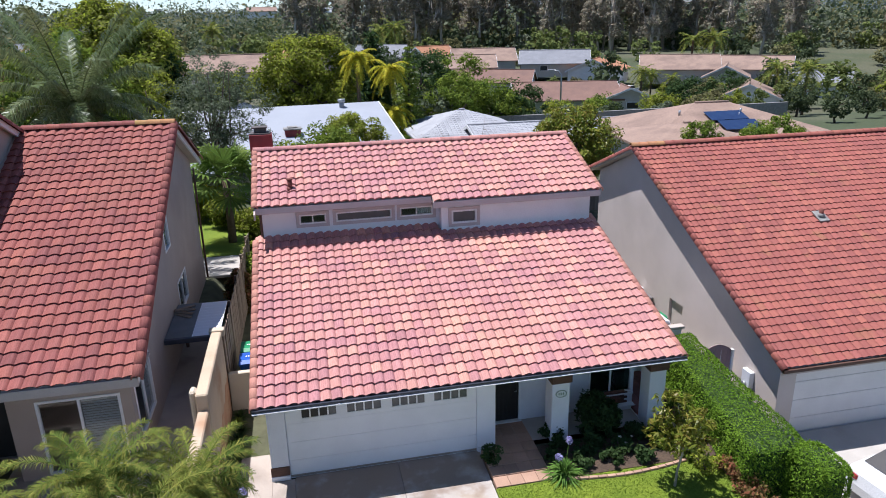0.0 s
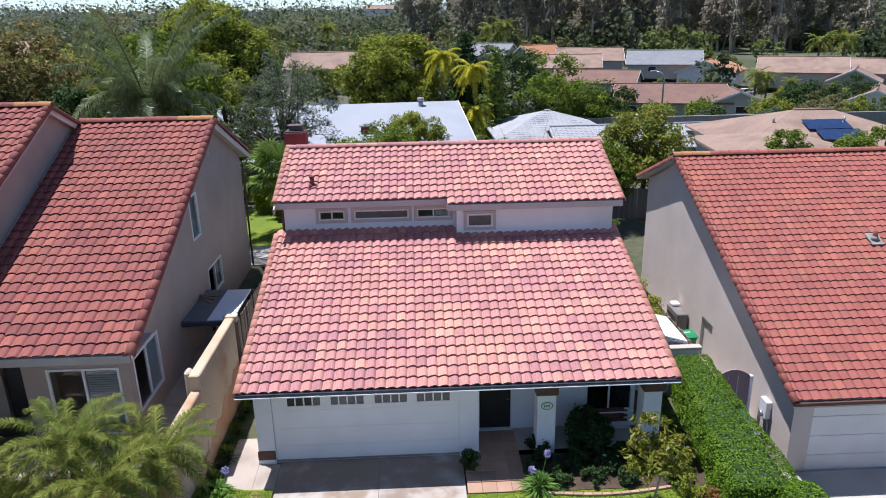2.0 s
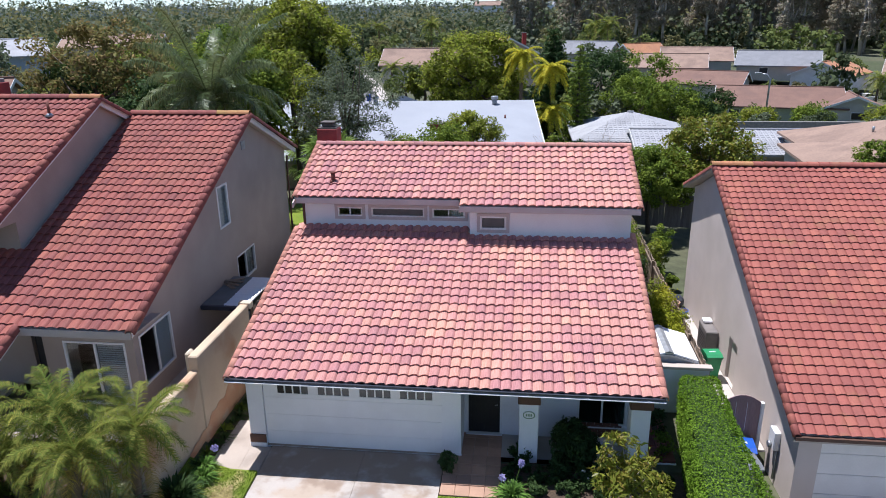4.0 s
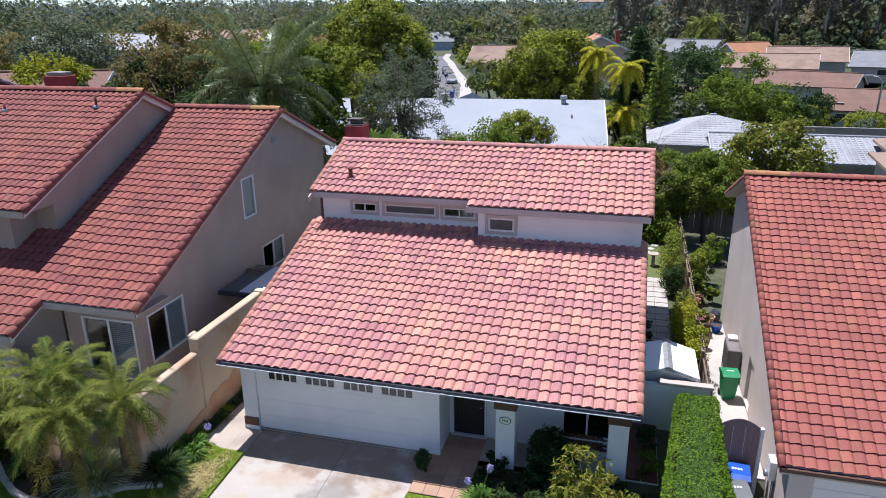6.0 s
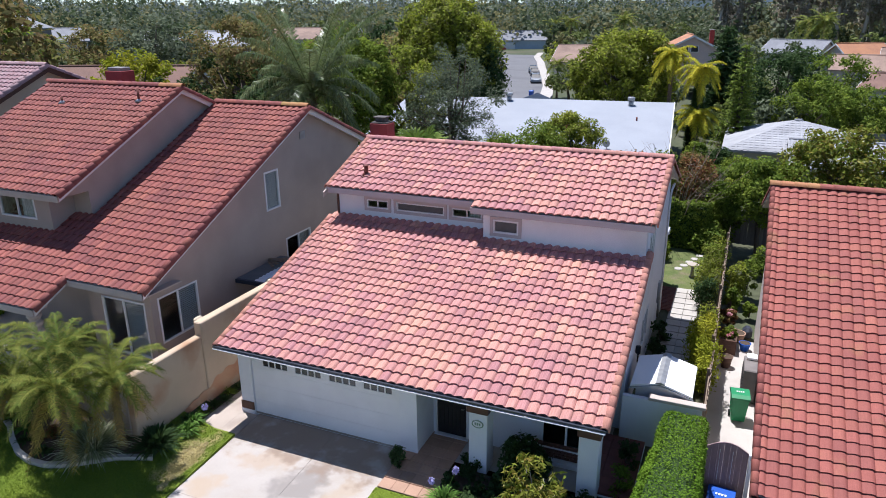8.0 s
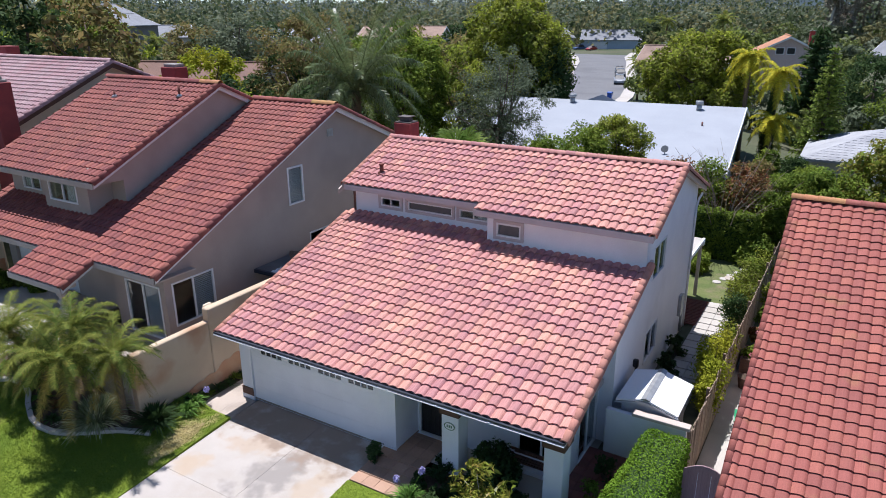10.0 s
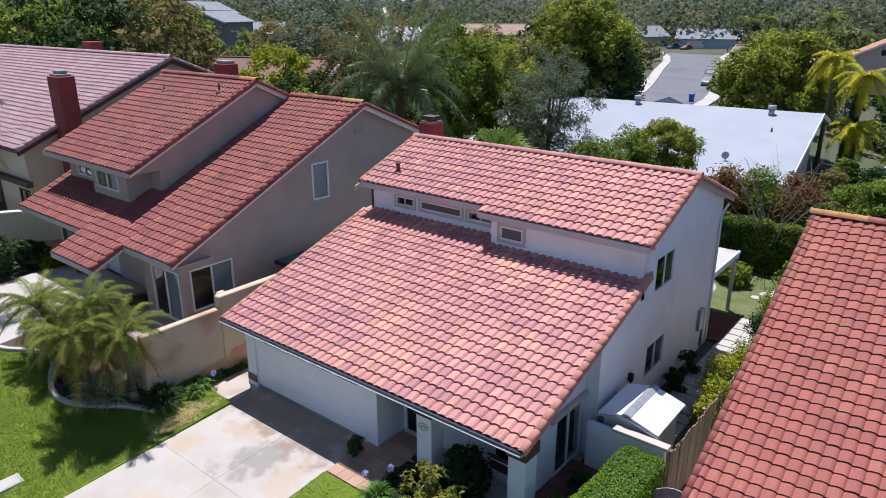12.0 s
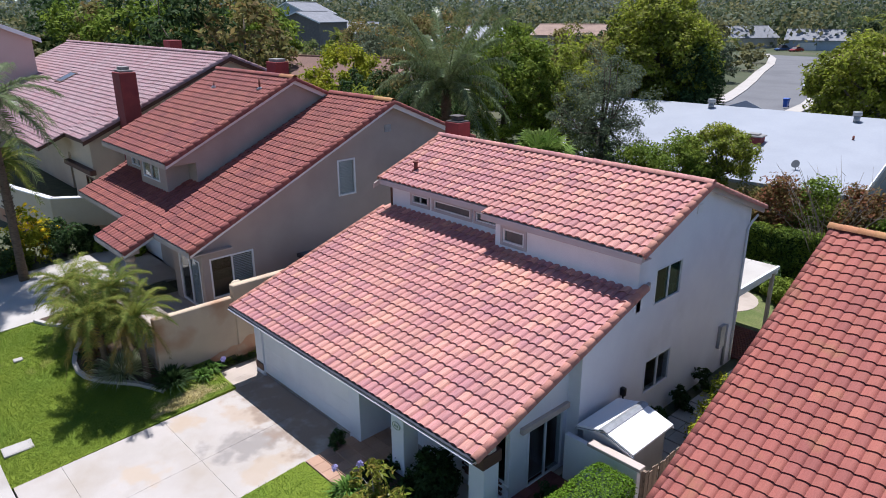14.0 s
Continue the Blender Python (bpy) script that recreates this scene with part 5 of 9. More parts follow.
cap_line(roof, TILE_PALE[0], (-17.1, 14, 6.95), (-17.1, 8.5, 9.25), 0.13, 0.42, "rake_tile", 45, 0.06)

# ---- walls, fences and paving round the houses ----
gw = thing("garden_wall", "stepped cream stucco garden wall with rusty stains at its foot", "wall", (-1.85, 0, 0))
part("wall_body", Solid().soft(-2.0, -1.75, -2.6, 0.15, -0.2, 2.2, 0.03), WALL_STAIN, gw)
part("wall_body", Solid().soft(-2.02, -1.73, 0.152, 3.75, -0.2, 2.62, 0.03), WALL_STAIN, gw)
part("wall_cap", Solid().soft(-2.08, -1.66, 3.75, 4.0, 2.45, 2.66, 0.02), STUCCO_CREAM, gw)
edge = [(3.7 - 0.13 * k, 1.3 - 0.030 * k + 0.30 * noise.noise((k * 0.31, 2.0, 0)) + 0.10 * noise.noise((k * 1.3, 5.0, 0))) for k in range(40)]
part("stained_base", Solid().prism([(-1.5, -0.1), (3.7, -0.1), *edge], "x", -1.728, -1.722), WALL_RUST, gw, "rust coloured damp stain")
part("wall_body", Solid().soft(-6.3, -2.002, -2.6, -2.38, -0.2, 1.75, 0.03), STUCCO_TAN, gw)
part("pier", Solid().soft(-2.18, -2.02, 0.3, 0.62, 1.1, 2.64, 0.05), STUCCO_CREAM, gw)
solo("courtyard_paving", Solid().box(-6.3, -2.0, -2.38, 6.5, 1.0, 1.12), PATH_TAN, "shaded concrete courtyard paving", "paving", "structure")
cover = thing("patio_cover", "flat dark patio cover with a white corrugated sheet", "patio cover", (-2.6, 5, 2.5))
part("beam", Solid().soft(-3.28, -1.8, 3.62, 3.74, 2.42, 2.56, 0.01), GUTTER, cover)
part("sheet", Solid().box(-3.28, -2.55, 3.74, 6.3, 2.52, 2.56), BIN_GREY, cover)
for k in range(12):
    part("sheet_rib", Solid().prism([(3.74 + k * 0.213, 2.545), (3.84 + k * 0.213, 2.585), (3.953 + k * 0.213, 2.545), (3.953 + k * 0.213, 2.52), (3.74 + k * 0.213, 2.52)], "x", -2.548, -1.78), PLASTIC_WHITE, cover, "white corrugated sheet rib")
for x in (-3.2, -1.9):
    part("post", Solid().soft(x, x + 0.09, 6.15, 6.24, 1.1, 2.52, 0.008), TRIM_BROWN, cover)
clut = thing("stacked_boards", "small heap of weathered boards on the patio cover", "boards", (-3.0, 5.8, 2.56))
for k in range(5):
    part("board", Solid().soft(-0.3, 0.3, -0.06, 0.06, 0, 0.035, 0.004, Matrix.Translation((-2.98, 5.3 + 0.13 * k, 2.565 + 0.04 * (k % 3))) @ Matrix.Rotation(0.3 * k - 0.7, 4, "Z")), WOOD_FENCE, clut)


def board_fence(label, a, b, z0, z1, material, width=0.14, gap=0.012, posts=2.4, top=None, face=1):
    """Upright boards between a and b on posts and rails."""
    a, b = Vector(a), Vector(b)
    d = b - a
    L = d.length
    ang = math.atan2(d.y, d.x)
    f = thing("fence", label, "fence", (*a, z0))
    n = int(L / (width + gap))
    rng = random.Random(int(L * 100))
    meshes = [Solid().soft(0, width, -0.012, 0.012, 0, z1 - z0 + dz, 0.005).mesh("board", material) for dz in (0, 0.02, -0.015)]
    for i in range(n):
        ob = new("board", meshes[rng.randrange(3)])
        ob.parent = f
        p = d * (i * (width + gap) / L)
        ob.matrix_basis = pose(p.x, p.y, rng.uniform(-0.02, 0.02), rng.uniform(-0.6, 0.6), rng.uniform(-0.6, 0.6), math.degrees(ang) + rng.uniform(-1.5, 1.5))
    m = Matrix.Translation((a.x, a.y, z0)) @ Matrix.Rotation(ang, 4, "Z")
    for z in (0.3, (z1 - z0) * 0.85):
        part("rail", Solid().soft(0, L, 0.013 * face, 0.06 * face, z, z + 0.09, 0.006, m) if face > 0 else Solid().soft(0, L, -0.06, -0.013, z, z + 0.09, 0.006, m), material, f)
    for k in range(int(L / posts) + 1):
        x = min(L - 0.1, k * posts)
        part("post", Solid().soft(x, x + 0.09, 0.02, 0.11, -0.1, z1 - z0 + 0.04, 0.008, m), material, f)
    return f


board_fence("weathered brown board fence between the side yards", (-1.74, 4.12), (-1.6, 14.5), 0.3, 2.4, WOOD_FENCE)
board_fence("weathered wooden fence with a sagging top beside the shed", (12.46, 3.1), (12.62, 21.5), -0.5, 1.28, WOOD_FENCE)
board_fence("dark grey board fence across the back yards", (12.7, 22.7), (20.5, 21.4), 0.0, 1.8, WOOD_DARK, 0.152, -0.002)
board_fence("dark grey board fence across the back yards", (-2.0, 25.5), (12.3, 24.6), 0.0, 1.8, WOOD_FENCE)
cw = thing("side_yard_wall", "low cream stucco cross wall by the bins", "wall", (-0.9, 3.9, 0))
part("wall_body", Solid().soft(-1.72, -0.34, 3.80, 3.98, -0.1, 1.2, 0.02), STUCCO_CREAM, cw)
gwall = thing("side_wall", "white stucco wall with a pale cap beside the shed", "wall", (11.3, 3, 0))
part("wall_body", Solid().soft(10.31, 12.38, 2.88, 3.03, -0.6, 1.42, 0.01), STUCCO_WHITE, gwall)
part("wall_cap", Solid().soft(11.0, 12.46, 2.84, 3.08, 1.422, 1.52, 0.012), TRIM_TAN, gwall)

# arched side gate of plum boards
gate = thing("side_gate", "closed arched gate of plum brown boards", "gate", (13.1, 1.95, -0.5))
for k in range(7):
    x0 = 12.57 + k * 0.142
    zt = [1.0 + 0.32 * math.sin(math.pi * min(1, max(0, (x - 12.45) / 1.25))) for x in (x0, x0 + 0.136)]
    part("board", Solid().prism([(x0, -1.0), (x0 + 0.139, -1.0), (x0 + 0.139, zt[1] - 0.1), (x0, zt[0] - 0.1)], "y", 1.93, 1.96), WOOD_PURPLE, gate)
for z in (-0.2, 0.7):
    part("rail", Solid().soft(12.57, 13.56, 1.962, 2.0, z, z + 0.1, 0.006), WOOD_PURPLE, gate)
part("post", Solid().soft(13.57, 13.66, 1.9, 2.02, -1.05, 1.0, 0.008), TRIM_WHITE, gate)
for k in range(2):
    part("strap", Solid().soft(12.9 + 0.3 * k, 12.912 + 0.3 * k, 1.917, 1.929, 0.1, 1.0, 0.003), TRIM_WHITE, gate)

# shed with a white roof
shed = thing("storage_shed", "grey plastic storage shed with a white ribbed roof", "shed", (11.3, 3.9, 0))
part("body", Solid().prism([(10.62, 0.02), (11.95, 0.02), (11.95, 1.52), (11.25, 1.76), (10.62, 1.56)], "y", 3.2, 4.85), PLASTIC_GREY, shed)
for pts in ([(10.48, 1.6), (11.25, 1.80), (11.25, 1.85), (10.48, 1.65)], [(11.25, 1.80), (12.10, 1.55), (12.10, 1.60), (11.25, 1.85)]):
    part("roof_panel", Solid().prism(pts, "y", 3.12, 4.95), PLASTIC_WHITE, shed, "white ribbed roof panel")
part("ridge", Solid().prism([(11.13, 1.84), (11.25, 1.88), (11.37, 1.84), (11.37, 1.815), (11.13, 1.815)], "y", 3.10, 4.97), METAL, shed)
for y in (3.13, 4.93):
    part("edge_trim", Solid().prism([(10.46, 1.58), (11.25, 1.78), (12.12, 1.53), (12.12, 1.49), (11.25, 1.72), (10.46, 1.54)], "y", y - 0.03, y + 0.03), PLASTIC_GREY, shed)

# ---- wheeled bins ----
def wheeled_bin(label, x, y, z, material, yaw=0.0, h=1.02, wide=1.0):
    b = thing("wheeled_bin", label, "bin", (x, y, z), "wheeled bins")
    m = Matrix.Translation((x, y, z)) @ Matrix.Rotation(radians(yaw), 4, "Z") @ Matrix.Diagonal((wide, wide, 1, 1))
    v = [(-0.23, -0.27, 0.06), (0.23, -0.27, 0.06), (0.23, 0.2, 0.06), (-0.23, 0.2, 0.06), (-0.29, -0.36, h - 0.1), (0.29, -0.36, h - 0.1), (0.29, 0.3, h - 0.1), (-0.29, 0.3, h - 0.1)]
    part("body", Solid().add(v, [(3, 2, 1, 0), (4, 5, 6, 7), (0, 1, 5, 4), (1, 2, 6, 5), (2, 3, 7, 6), (3, 0, 4, 7)], m=m).soft(-0.31, 0.31, -0.38, 0.32, h - 0.13, h - 0.07, 0.01, m), material, b)
    lid = part("lid", Solid().prism([(-0.41, h - 0.066), (0.33, h - 0.066), (0.33, h + 0.0), (0.2, h + 0.05), (-0.25, h + 0.03), (-0.41, h - 0.03)], "x", -0.32, 0.32, m), material, b)
    for k in range(4):
        part("stencil_bar", Solid().box(-0.13 + k * 0.07, -0.085 + k * 0.07, -0.08, 0.0, h + 0.03, h + 0.052, m), INK_WHITE, lid)
    part("handle", Solid().tube([(-0.24, 0.31, h - 0.1), (-0.24, 0.4, h - 0.06), (0.24, 0.4, h - 0.06), (0.24, 0.31, h - 0.1)], [0.017] * 4, 6, m=m), material, b)
    for sx in (-1, 1):
        part("wheel", Solid().tube([(sx * 0.22, 0.2, 0.1), (sx * 0.28, 0.2, 0.1)], [0.1, 0.1], 14, m=m), RUBBER, b)
    return b


wheeled_bin("green wheeled bin standing on the concrete side yard", 13.38, 6.2, -0.56, BIN_GREEN, 6, 0.92, 0.83)
wheeled_bin("blue wheeled bin before the arched gate", 13.05, 1.5, -1.05, BIN_BLUE, -4, 1.02)
wheeled_bin("grey wheeled bin beside the blue bin", 12.93, 0.72, -1.03, BIN_GREY, 8, 1.0)
wheeled_bin("blue wheeled bin behind the cross wall", -1.15, 4.95, 0.03, BIN_BLUE, 0, 1.1)
wheeled_bin("green wheeled bin behind the cross wall", -1.15, 5.75, 0.03, BIN_GREEN, 0, 1.12)
wheeled_bin("grey wheeled bin behind the cross wall", -0.66, 4.6, 0.03, BIN_GREY, 5, 1.1)
ac = thing("air_conditioner", "grey outdoor cooling unit with a white lid against the wall", "appliance", (13.55, 7.6, -0.56))
part("case", Solid().soft(13.45, 13.87, 7.3, 8.4, -0.57, 0.58, 0.03), WOOD_GREY, ac)
part("lid", Solid().soft(13.52, 13.84, 8.05, 8.38, 0.585, 0.70, 0.03), PLASTIC_WHITE, ac)
for k in range(7):
    part("grille_bar", Solid().soft(13.432, 13.45, 7.38, 8.32, -0.3 + k * 0.11, -0.27 + k * 0.11, 0.003), DOOR_DARK, ac)
sheet("side_yard_concrete", CONCRETE_PALE, "sunlit pale concrete side yard", [12.5, 13.2, 13.88], steps(2.0, 12.0, 1.0), 0.04, f=lambda x, y: -0.6)
sheet("neighbour_driveway", CONCRETE_PALE, "pale concrete driveway before the garage", steps(12.8, 20, 1.2), steps(-8.5, 0.08, 1.2), 0.04, f=lambda x, y: -1.04 + 0.07 * min(0, y))
sheet("neighbour_driveway", CONCRETE_PALE, "pale concrete driveway beyond the lawn", steps(-13.2, -7.62, 1.1), steps(-9, 0.85, 1.2), 0.04, f=lambda x, y: gz(max(x, -14), y))
sheet("street_pavement", CONCRETE_PALE, "pale concrete pavement along the street", steps(-20, 20, 2), [-8.8, -7.45], 0.05, f=lambda x, y: gz(x, y))
pots = [(12.95, 9.6, 0.21, 0.42, TRIM_BROWN), (13.55, 11.2, 0.2, 0.3, BIN_BLUE), (13.3, 11.9, 0.26, 0.36, TERRACOTTA), (13.62, 12.3, 0.16, 0.3, TERRACOTTA)]
for x, y, r, h, m_ in pots:
    p = thing("plant_pot", "round plant pot on the concrete side yard", "pot", (x, y, -0.56), "plant pots")
    part("bowl", Solid().tube([(x, y, -0.56), (x, y, -0.56 + h * 0.9), (x, y, -0.56 + h)], [r * 0.7, r, r * 1.08], 14), m_, p)
    part("soil", Solid().tube([(x, y, -0.56 + h), (x, y, -0.555 + h)], [r * 0.9, r * 0.9], 14), SOIL, p)
bag = solo("storage_bag", Solid().soft(13.45, 13.8, 12.1, 12.6, -0.56, -0.1, 0.12), GUTTER, "dark blue covered bundle beside the wall", "bundle")

# pavers, lawn and cover in the yard behind
pv = thing("paver_path", "grid of pale square pavers along the white side wall", "path", (11.1, 9, 0), kind="structure")
pm = Solid().soft(0, 0.52, 0, 0.52, -0.06, 0.05, 0.008).mesh("paver", CONCRETE_PALE)
for j in range(17):
    for i in range(2):
        ob = new("paver", pm)
        ob.parent = pv
        ob.location = Vector((10.7 + i * 0.53, 5.3 + j * 0.58, 0.0)) - Vector((11.1, 9, 0))
sheet("back_lawn", BACK_TURF, "sunlit green back lawn", steps(-1.0, 12.0, 1.3), steps(14.9, 24, 1.3), 0.02, f=lambda x, y: 0.0)
sheet("neighbour_back_lawn", LAWN, "sunlit green lawn behind the taupe house", steps(-13, -2.0, 1.2), steps(15.5, 24.5, 1.2), 0.02, f=lambda x, y: gz(-5, y))
sheet("neighbour_patio", CONCRETE_PALE, "pale concrete strip behind the taupe house", steps(-13, -2.0, 2), steps(12.8, 15.4, 1.2), 0.03, f=lambda x, y: 1.1)
pl = thing("planter_box", "brown timber planter box with pink flowers", "planter", (12.95, 11.2, -0.56))
for a, b, c, d in ((12.65, 13.25, 10.6, 10.64), (12.65, 13.25, 11.76, 11.8), (12.65, 12.69, 10.64, 11.76), (13.21, 13.25, 10.64, 11.76)):
    part("side_panel", Solid().soft(a, b, c, d, -0.56, 0.0, 0.006), TRIM_BROWN, pl)
part("soil", Solid().box(12.69, 13.21, 10.64, 11.76, -0.5, -0.06), SOIL, pl)
pc = thing("patio_cover", "flat pale patio cover with a white gutter on timber posts", "patio cover", (8.5, 14, 0))
part("beam", Solid().soft(6.4, 10.2, 15.55, 15.7, 2.25, 2.45, 0.01), TRIM_WHITE, pc)
part("beam", Solid().soft(6.4, 10.2, 12.45, 12.55, 2.25, 2.45, 0.01), TRIM_WHITE, pc)
for k in range(4):
    part("roof_panel", Solid().soft(6.4 + k * 0.92, 7.316 + k * 0.92, 12.3, 15.85, 2.452, 2.49, 0.004), CONCRETE_PALE, pc)
part("gutter", Solid().soft(10.08, 10.18, 12.3, 15.9, 2.36, 2.5, 0.01), TRIM_WHITE, pc)
part("rafter_end", Solid().soft(10.0, 10.06, 12.3, 15.9, 2.1, 2.25, 0.01), TRIM_WHITE, pc)
for x in (6.5, 10.0):
    part("post", Solid().soft(x, x + 0.13, 15.56, 15.69, 0, 2.248, 0.01), TRIM_TAN, pc)
bb = thing("bird_bath", "tan stone bird bath on the lawn", "bird bath", (11.25, 16.8, 0.02))
part("stem", Solid().tube([(11.25, 16.8, 0.02), (11.25, 16.8, 0.08), (11.25, 16.8, 0.5)], [0.15, 0.08, 0.07], 12), PATH_TAN, bb)
part("bowl", Solid().tube([(11.25, 16.8, 0.5), (11.25, 16.8, 0.57), (11.25, 16.8, 0.62)], [0.09, 0.22, 0.26], 16), PATH_TAN, bb)
rb = thing("wooden_grate", "reddish slatted timber deck panel on the ground", "deck", (9.9, 13.8, 0))
for k in range(18):
    part("slat", Solid().soft(9.2, 10.75, 12.4 + k * 0.145, 12.5 + k * 0.145, 0.06, 0.1, 0.004), RUST, rb)
for k in range(5):
    part("bearer", Solid().soft(9.25 + k * 0.35, 9.32 + k * 0.35, 12.4, 14.98, 0.0, 0.058, 0.004), RUST, rb)
solo("garden_pad", Solid().tube([(7.5, 17.3, -0.05), (7.5, 17.3, 0.04)], [1.5, 1.5], 28), PATH_TAN, "round pale concrete pad in the back garden", "paving", "structure")
ss = thing("stepping_stones", "pale stepping stones in the back lawn", "stones", (11, 19, 0))
for k in range(5):
    part("stone", Solid().tube([(10.6 + 0.2 * k, 17.6 + 0.55 * k, 0.0), (10.6 + 0.2 * k, 17.6 + 0.55 * k, 0.06)], [0.2, 0.18], 9), CONCRETE_PALE, ss)

# ---- plants ----
def leaf_quads(pos, out, size, rng, aspect=0.5, flat=0.5, curl=0.25):
    """One folded leaf of four points at each place, facing out and up, turned at random."""
    n = len(pos)
    nrm = out * (1 - flat) + rng.normal(size=(n, 3)) * 0.55 + np.array((0, 0, flat))
    nrm /= np.linalg.norm(nrm, axis=1, keepdims=True) + 1e-9
    r = rng.normal(size=(n, 3))
    t = np.cross(nrm, r)
    t /= np.linalg.norm(t, axis=1, keepdims=True) + 1e-9
    b = np.cross(nrm, t)
    s = (size * rng.uniform(0.65, 1.35, n))[:, None]
    a, c = t * s, b * s * aspect
    v = np.stack([pos - a, pos - c * 0.9 + nrm * s * curl, pos + a, pos + c * 0.9 + nrm * s * curl], 1).reshape(-1, 3)
    f = np.arange(4 * n).reshape(n, 4)
    return v, f


def clumps(rng, center, radii, n, shell=0.72, low=-0.75):
    """Middles of leaf clumps, mostly near the skin of an uneven crown."""
    c = []
    lobes = rng.normal(size=(6, 3))
    lobes /= np.linalg.norm(lobes, axis=1, keepdims=True)
    while len(c) < n:
        d = rng.normal(size=3)
        d /= np.linalg.norm(d)
        if d[2] < low:
            continue
        r = shell + (1 - shell) * rng.rand() if rng.rand() < 0.8 else rng.uniform(0.25, shell)
        r *= 0.86 + 0.22 * max(0, (lobes @ d).max() - 0.3)
        c.append(d * r)
    return np.array(c) * radii + center


def crown_mesh(name, rng, cl, per, spread, size, material, center, aspect=0.5, flat=0.45):
    n = len(cl)
    d = rng.normal(size=(n * per, 3))
    d /= np.linalg.norm(d, axis=1, keepdims=True)
    rad = rng.uniform(0.45, 1.05, n * per)[:, None]
    sp = spread * rng.uniform(0.6, 1.3, n)
    pos = np.repeat(cl, per, 0) + d * rad * np.repeat(sp, per)[:, None] * np.array((1, 1, 0.75))
    out = d * 0.6 + (pos - center) / (np.linalg.norm(pos - center, axis=1, keepdims=True) + 1e-6) * 0.4
    v, f = leaf_quads(pos, out, size, rng, aspect, flat)
    return raw_mesh(name, v, f, material)


def trunk_solid(rng, base, top, r, cl, limbs=9, n=8):
    s = Solid()
    base, top = np.array(base), np.array(top)
    pts = [base + (top - base) * t + np.array((rng.uniform(-1, 1), rng.uniform(-1, 1), 0)) * r * 1.2 * (0 < t < 1) for t in (0, 0.3, 0.6, 1)]
    s.tube(pts, [r * 1.25, r, r * 0.85, r * 0.6], n)
    for k in rng.choice(len(cl), min(limbs, len(cl)), False):
        a = pts[2] + (pts[3] - pts[2]) * rng.rand()
        e = cl[k]
        m = (a + e) / 2 + np.array((0, 0, -0.08 * np.linalg.norm(e - a))) + rng.normal(size=3) * 0.05 * np.linalg.norm(e - a)
        s.tube([a, m, e], [r * 0.5, r * 0.3, r * 0.1], 6)
    return s


def tree(label, x, y, crown_z, radii, material, trunk_r=0.16, n=60, per=60, spread=0.6, size=0.11, seed=1, bark=None, z=None, aspect=0.5, flat=0.45,
         shell=0.72, low=-0.75, limbs=9, name="tree", category="tree", group=""):
    rng = np.random.RandomState(seed)
    z = gz(x, y) if z is None else z
    center = np.array((x, y, crown_z))
    cl = clumps(rng, center, np.array(radii), n, shell, low)
    t = thing(name, label, category, (x, y, z), group)
    part("trunk", trunk_solid(rng, (x, y, z - 0.1), (x + rng.uniform(-0.2, 0.2), y, crown_z), trunk_r, cl, limbs), bark or BARK, t)
    part("crown", crown_mesh("crown", rng, cl, per, spread, size, material, center, aspect, flat), None, t)
    return t


def shrub(label, x, y, r, h, material, seed=1, size=0.05, n=26, per=45, z=None, name="shrub", spread=None, group="", flowers=None, aspect=0.5):
    """A bushy mound: stems, a core of shade leaves and outer leaves."""
    rng = np.random.RandomState(seed)
    z = gz(x, y) if z is None else z
    center = np.array((x, y, z + h * 0.45))
    cl = clumps(rng, center, np.array((r * 0.8, r * 0.8, h * 0.5)), n, 0.7, -0.9)
    t = thing(name, label, "shrub", (x, y, z), group)
    st = Solid()
    for k in rng.choice(len(cl), min(7, len(cl)), False):
        st.tube([(x, y, z - 0.03), (np.array((x, y, z)) + cl[k]) / 2, cl[k]], [0.02, 0.014, 0.006], 5)
    part("stem", st, BARK, t)
    part("foliage", crown_mesh("foliage", rng, cl, per, spread or r * 0.33, size, material, center, aspect), None, t)
    if flowers:
        fm, k, fs = flowers
        pos = cl[rng.choice(len(cl), k)] + rng.normal(size=(k, 3)) * r * 0.2 + np.array((0, 0, r * 0.2))
        v, f = leaf_quads(np.repeat(pos, 5, 0) + rng.normal(size=(5 * k, 3)) * fs * 0.5, np.tile((0, -0.5, 0.8), (5 * k, 1)), fs, rng, 0.8)
        part("blossom", raw_mesh("blossom", v, f, fm), None, t)
    return t


def frond_points(length, rise, droop, n=9):
    pts = []
    for i in range(n):
        t = i / (n - 1)
        pts.append((length * (t - 0.12 * t * t), length * (rise * t - droop * t * t)))
    return pts


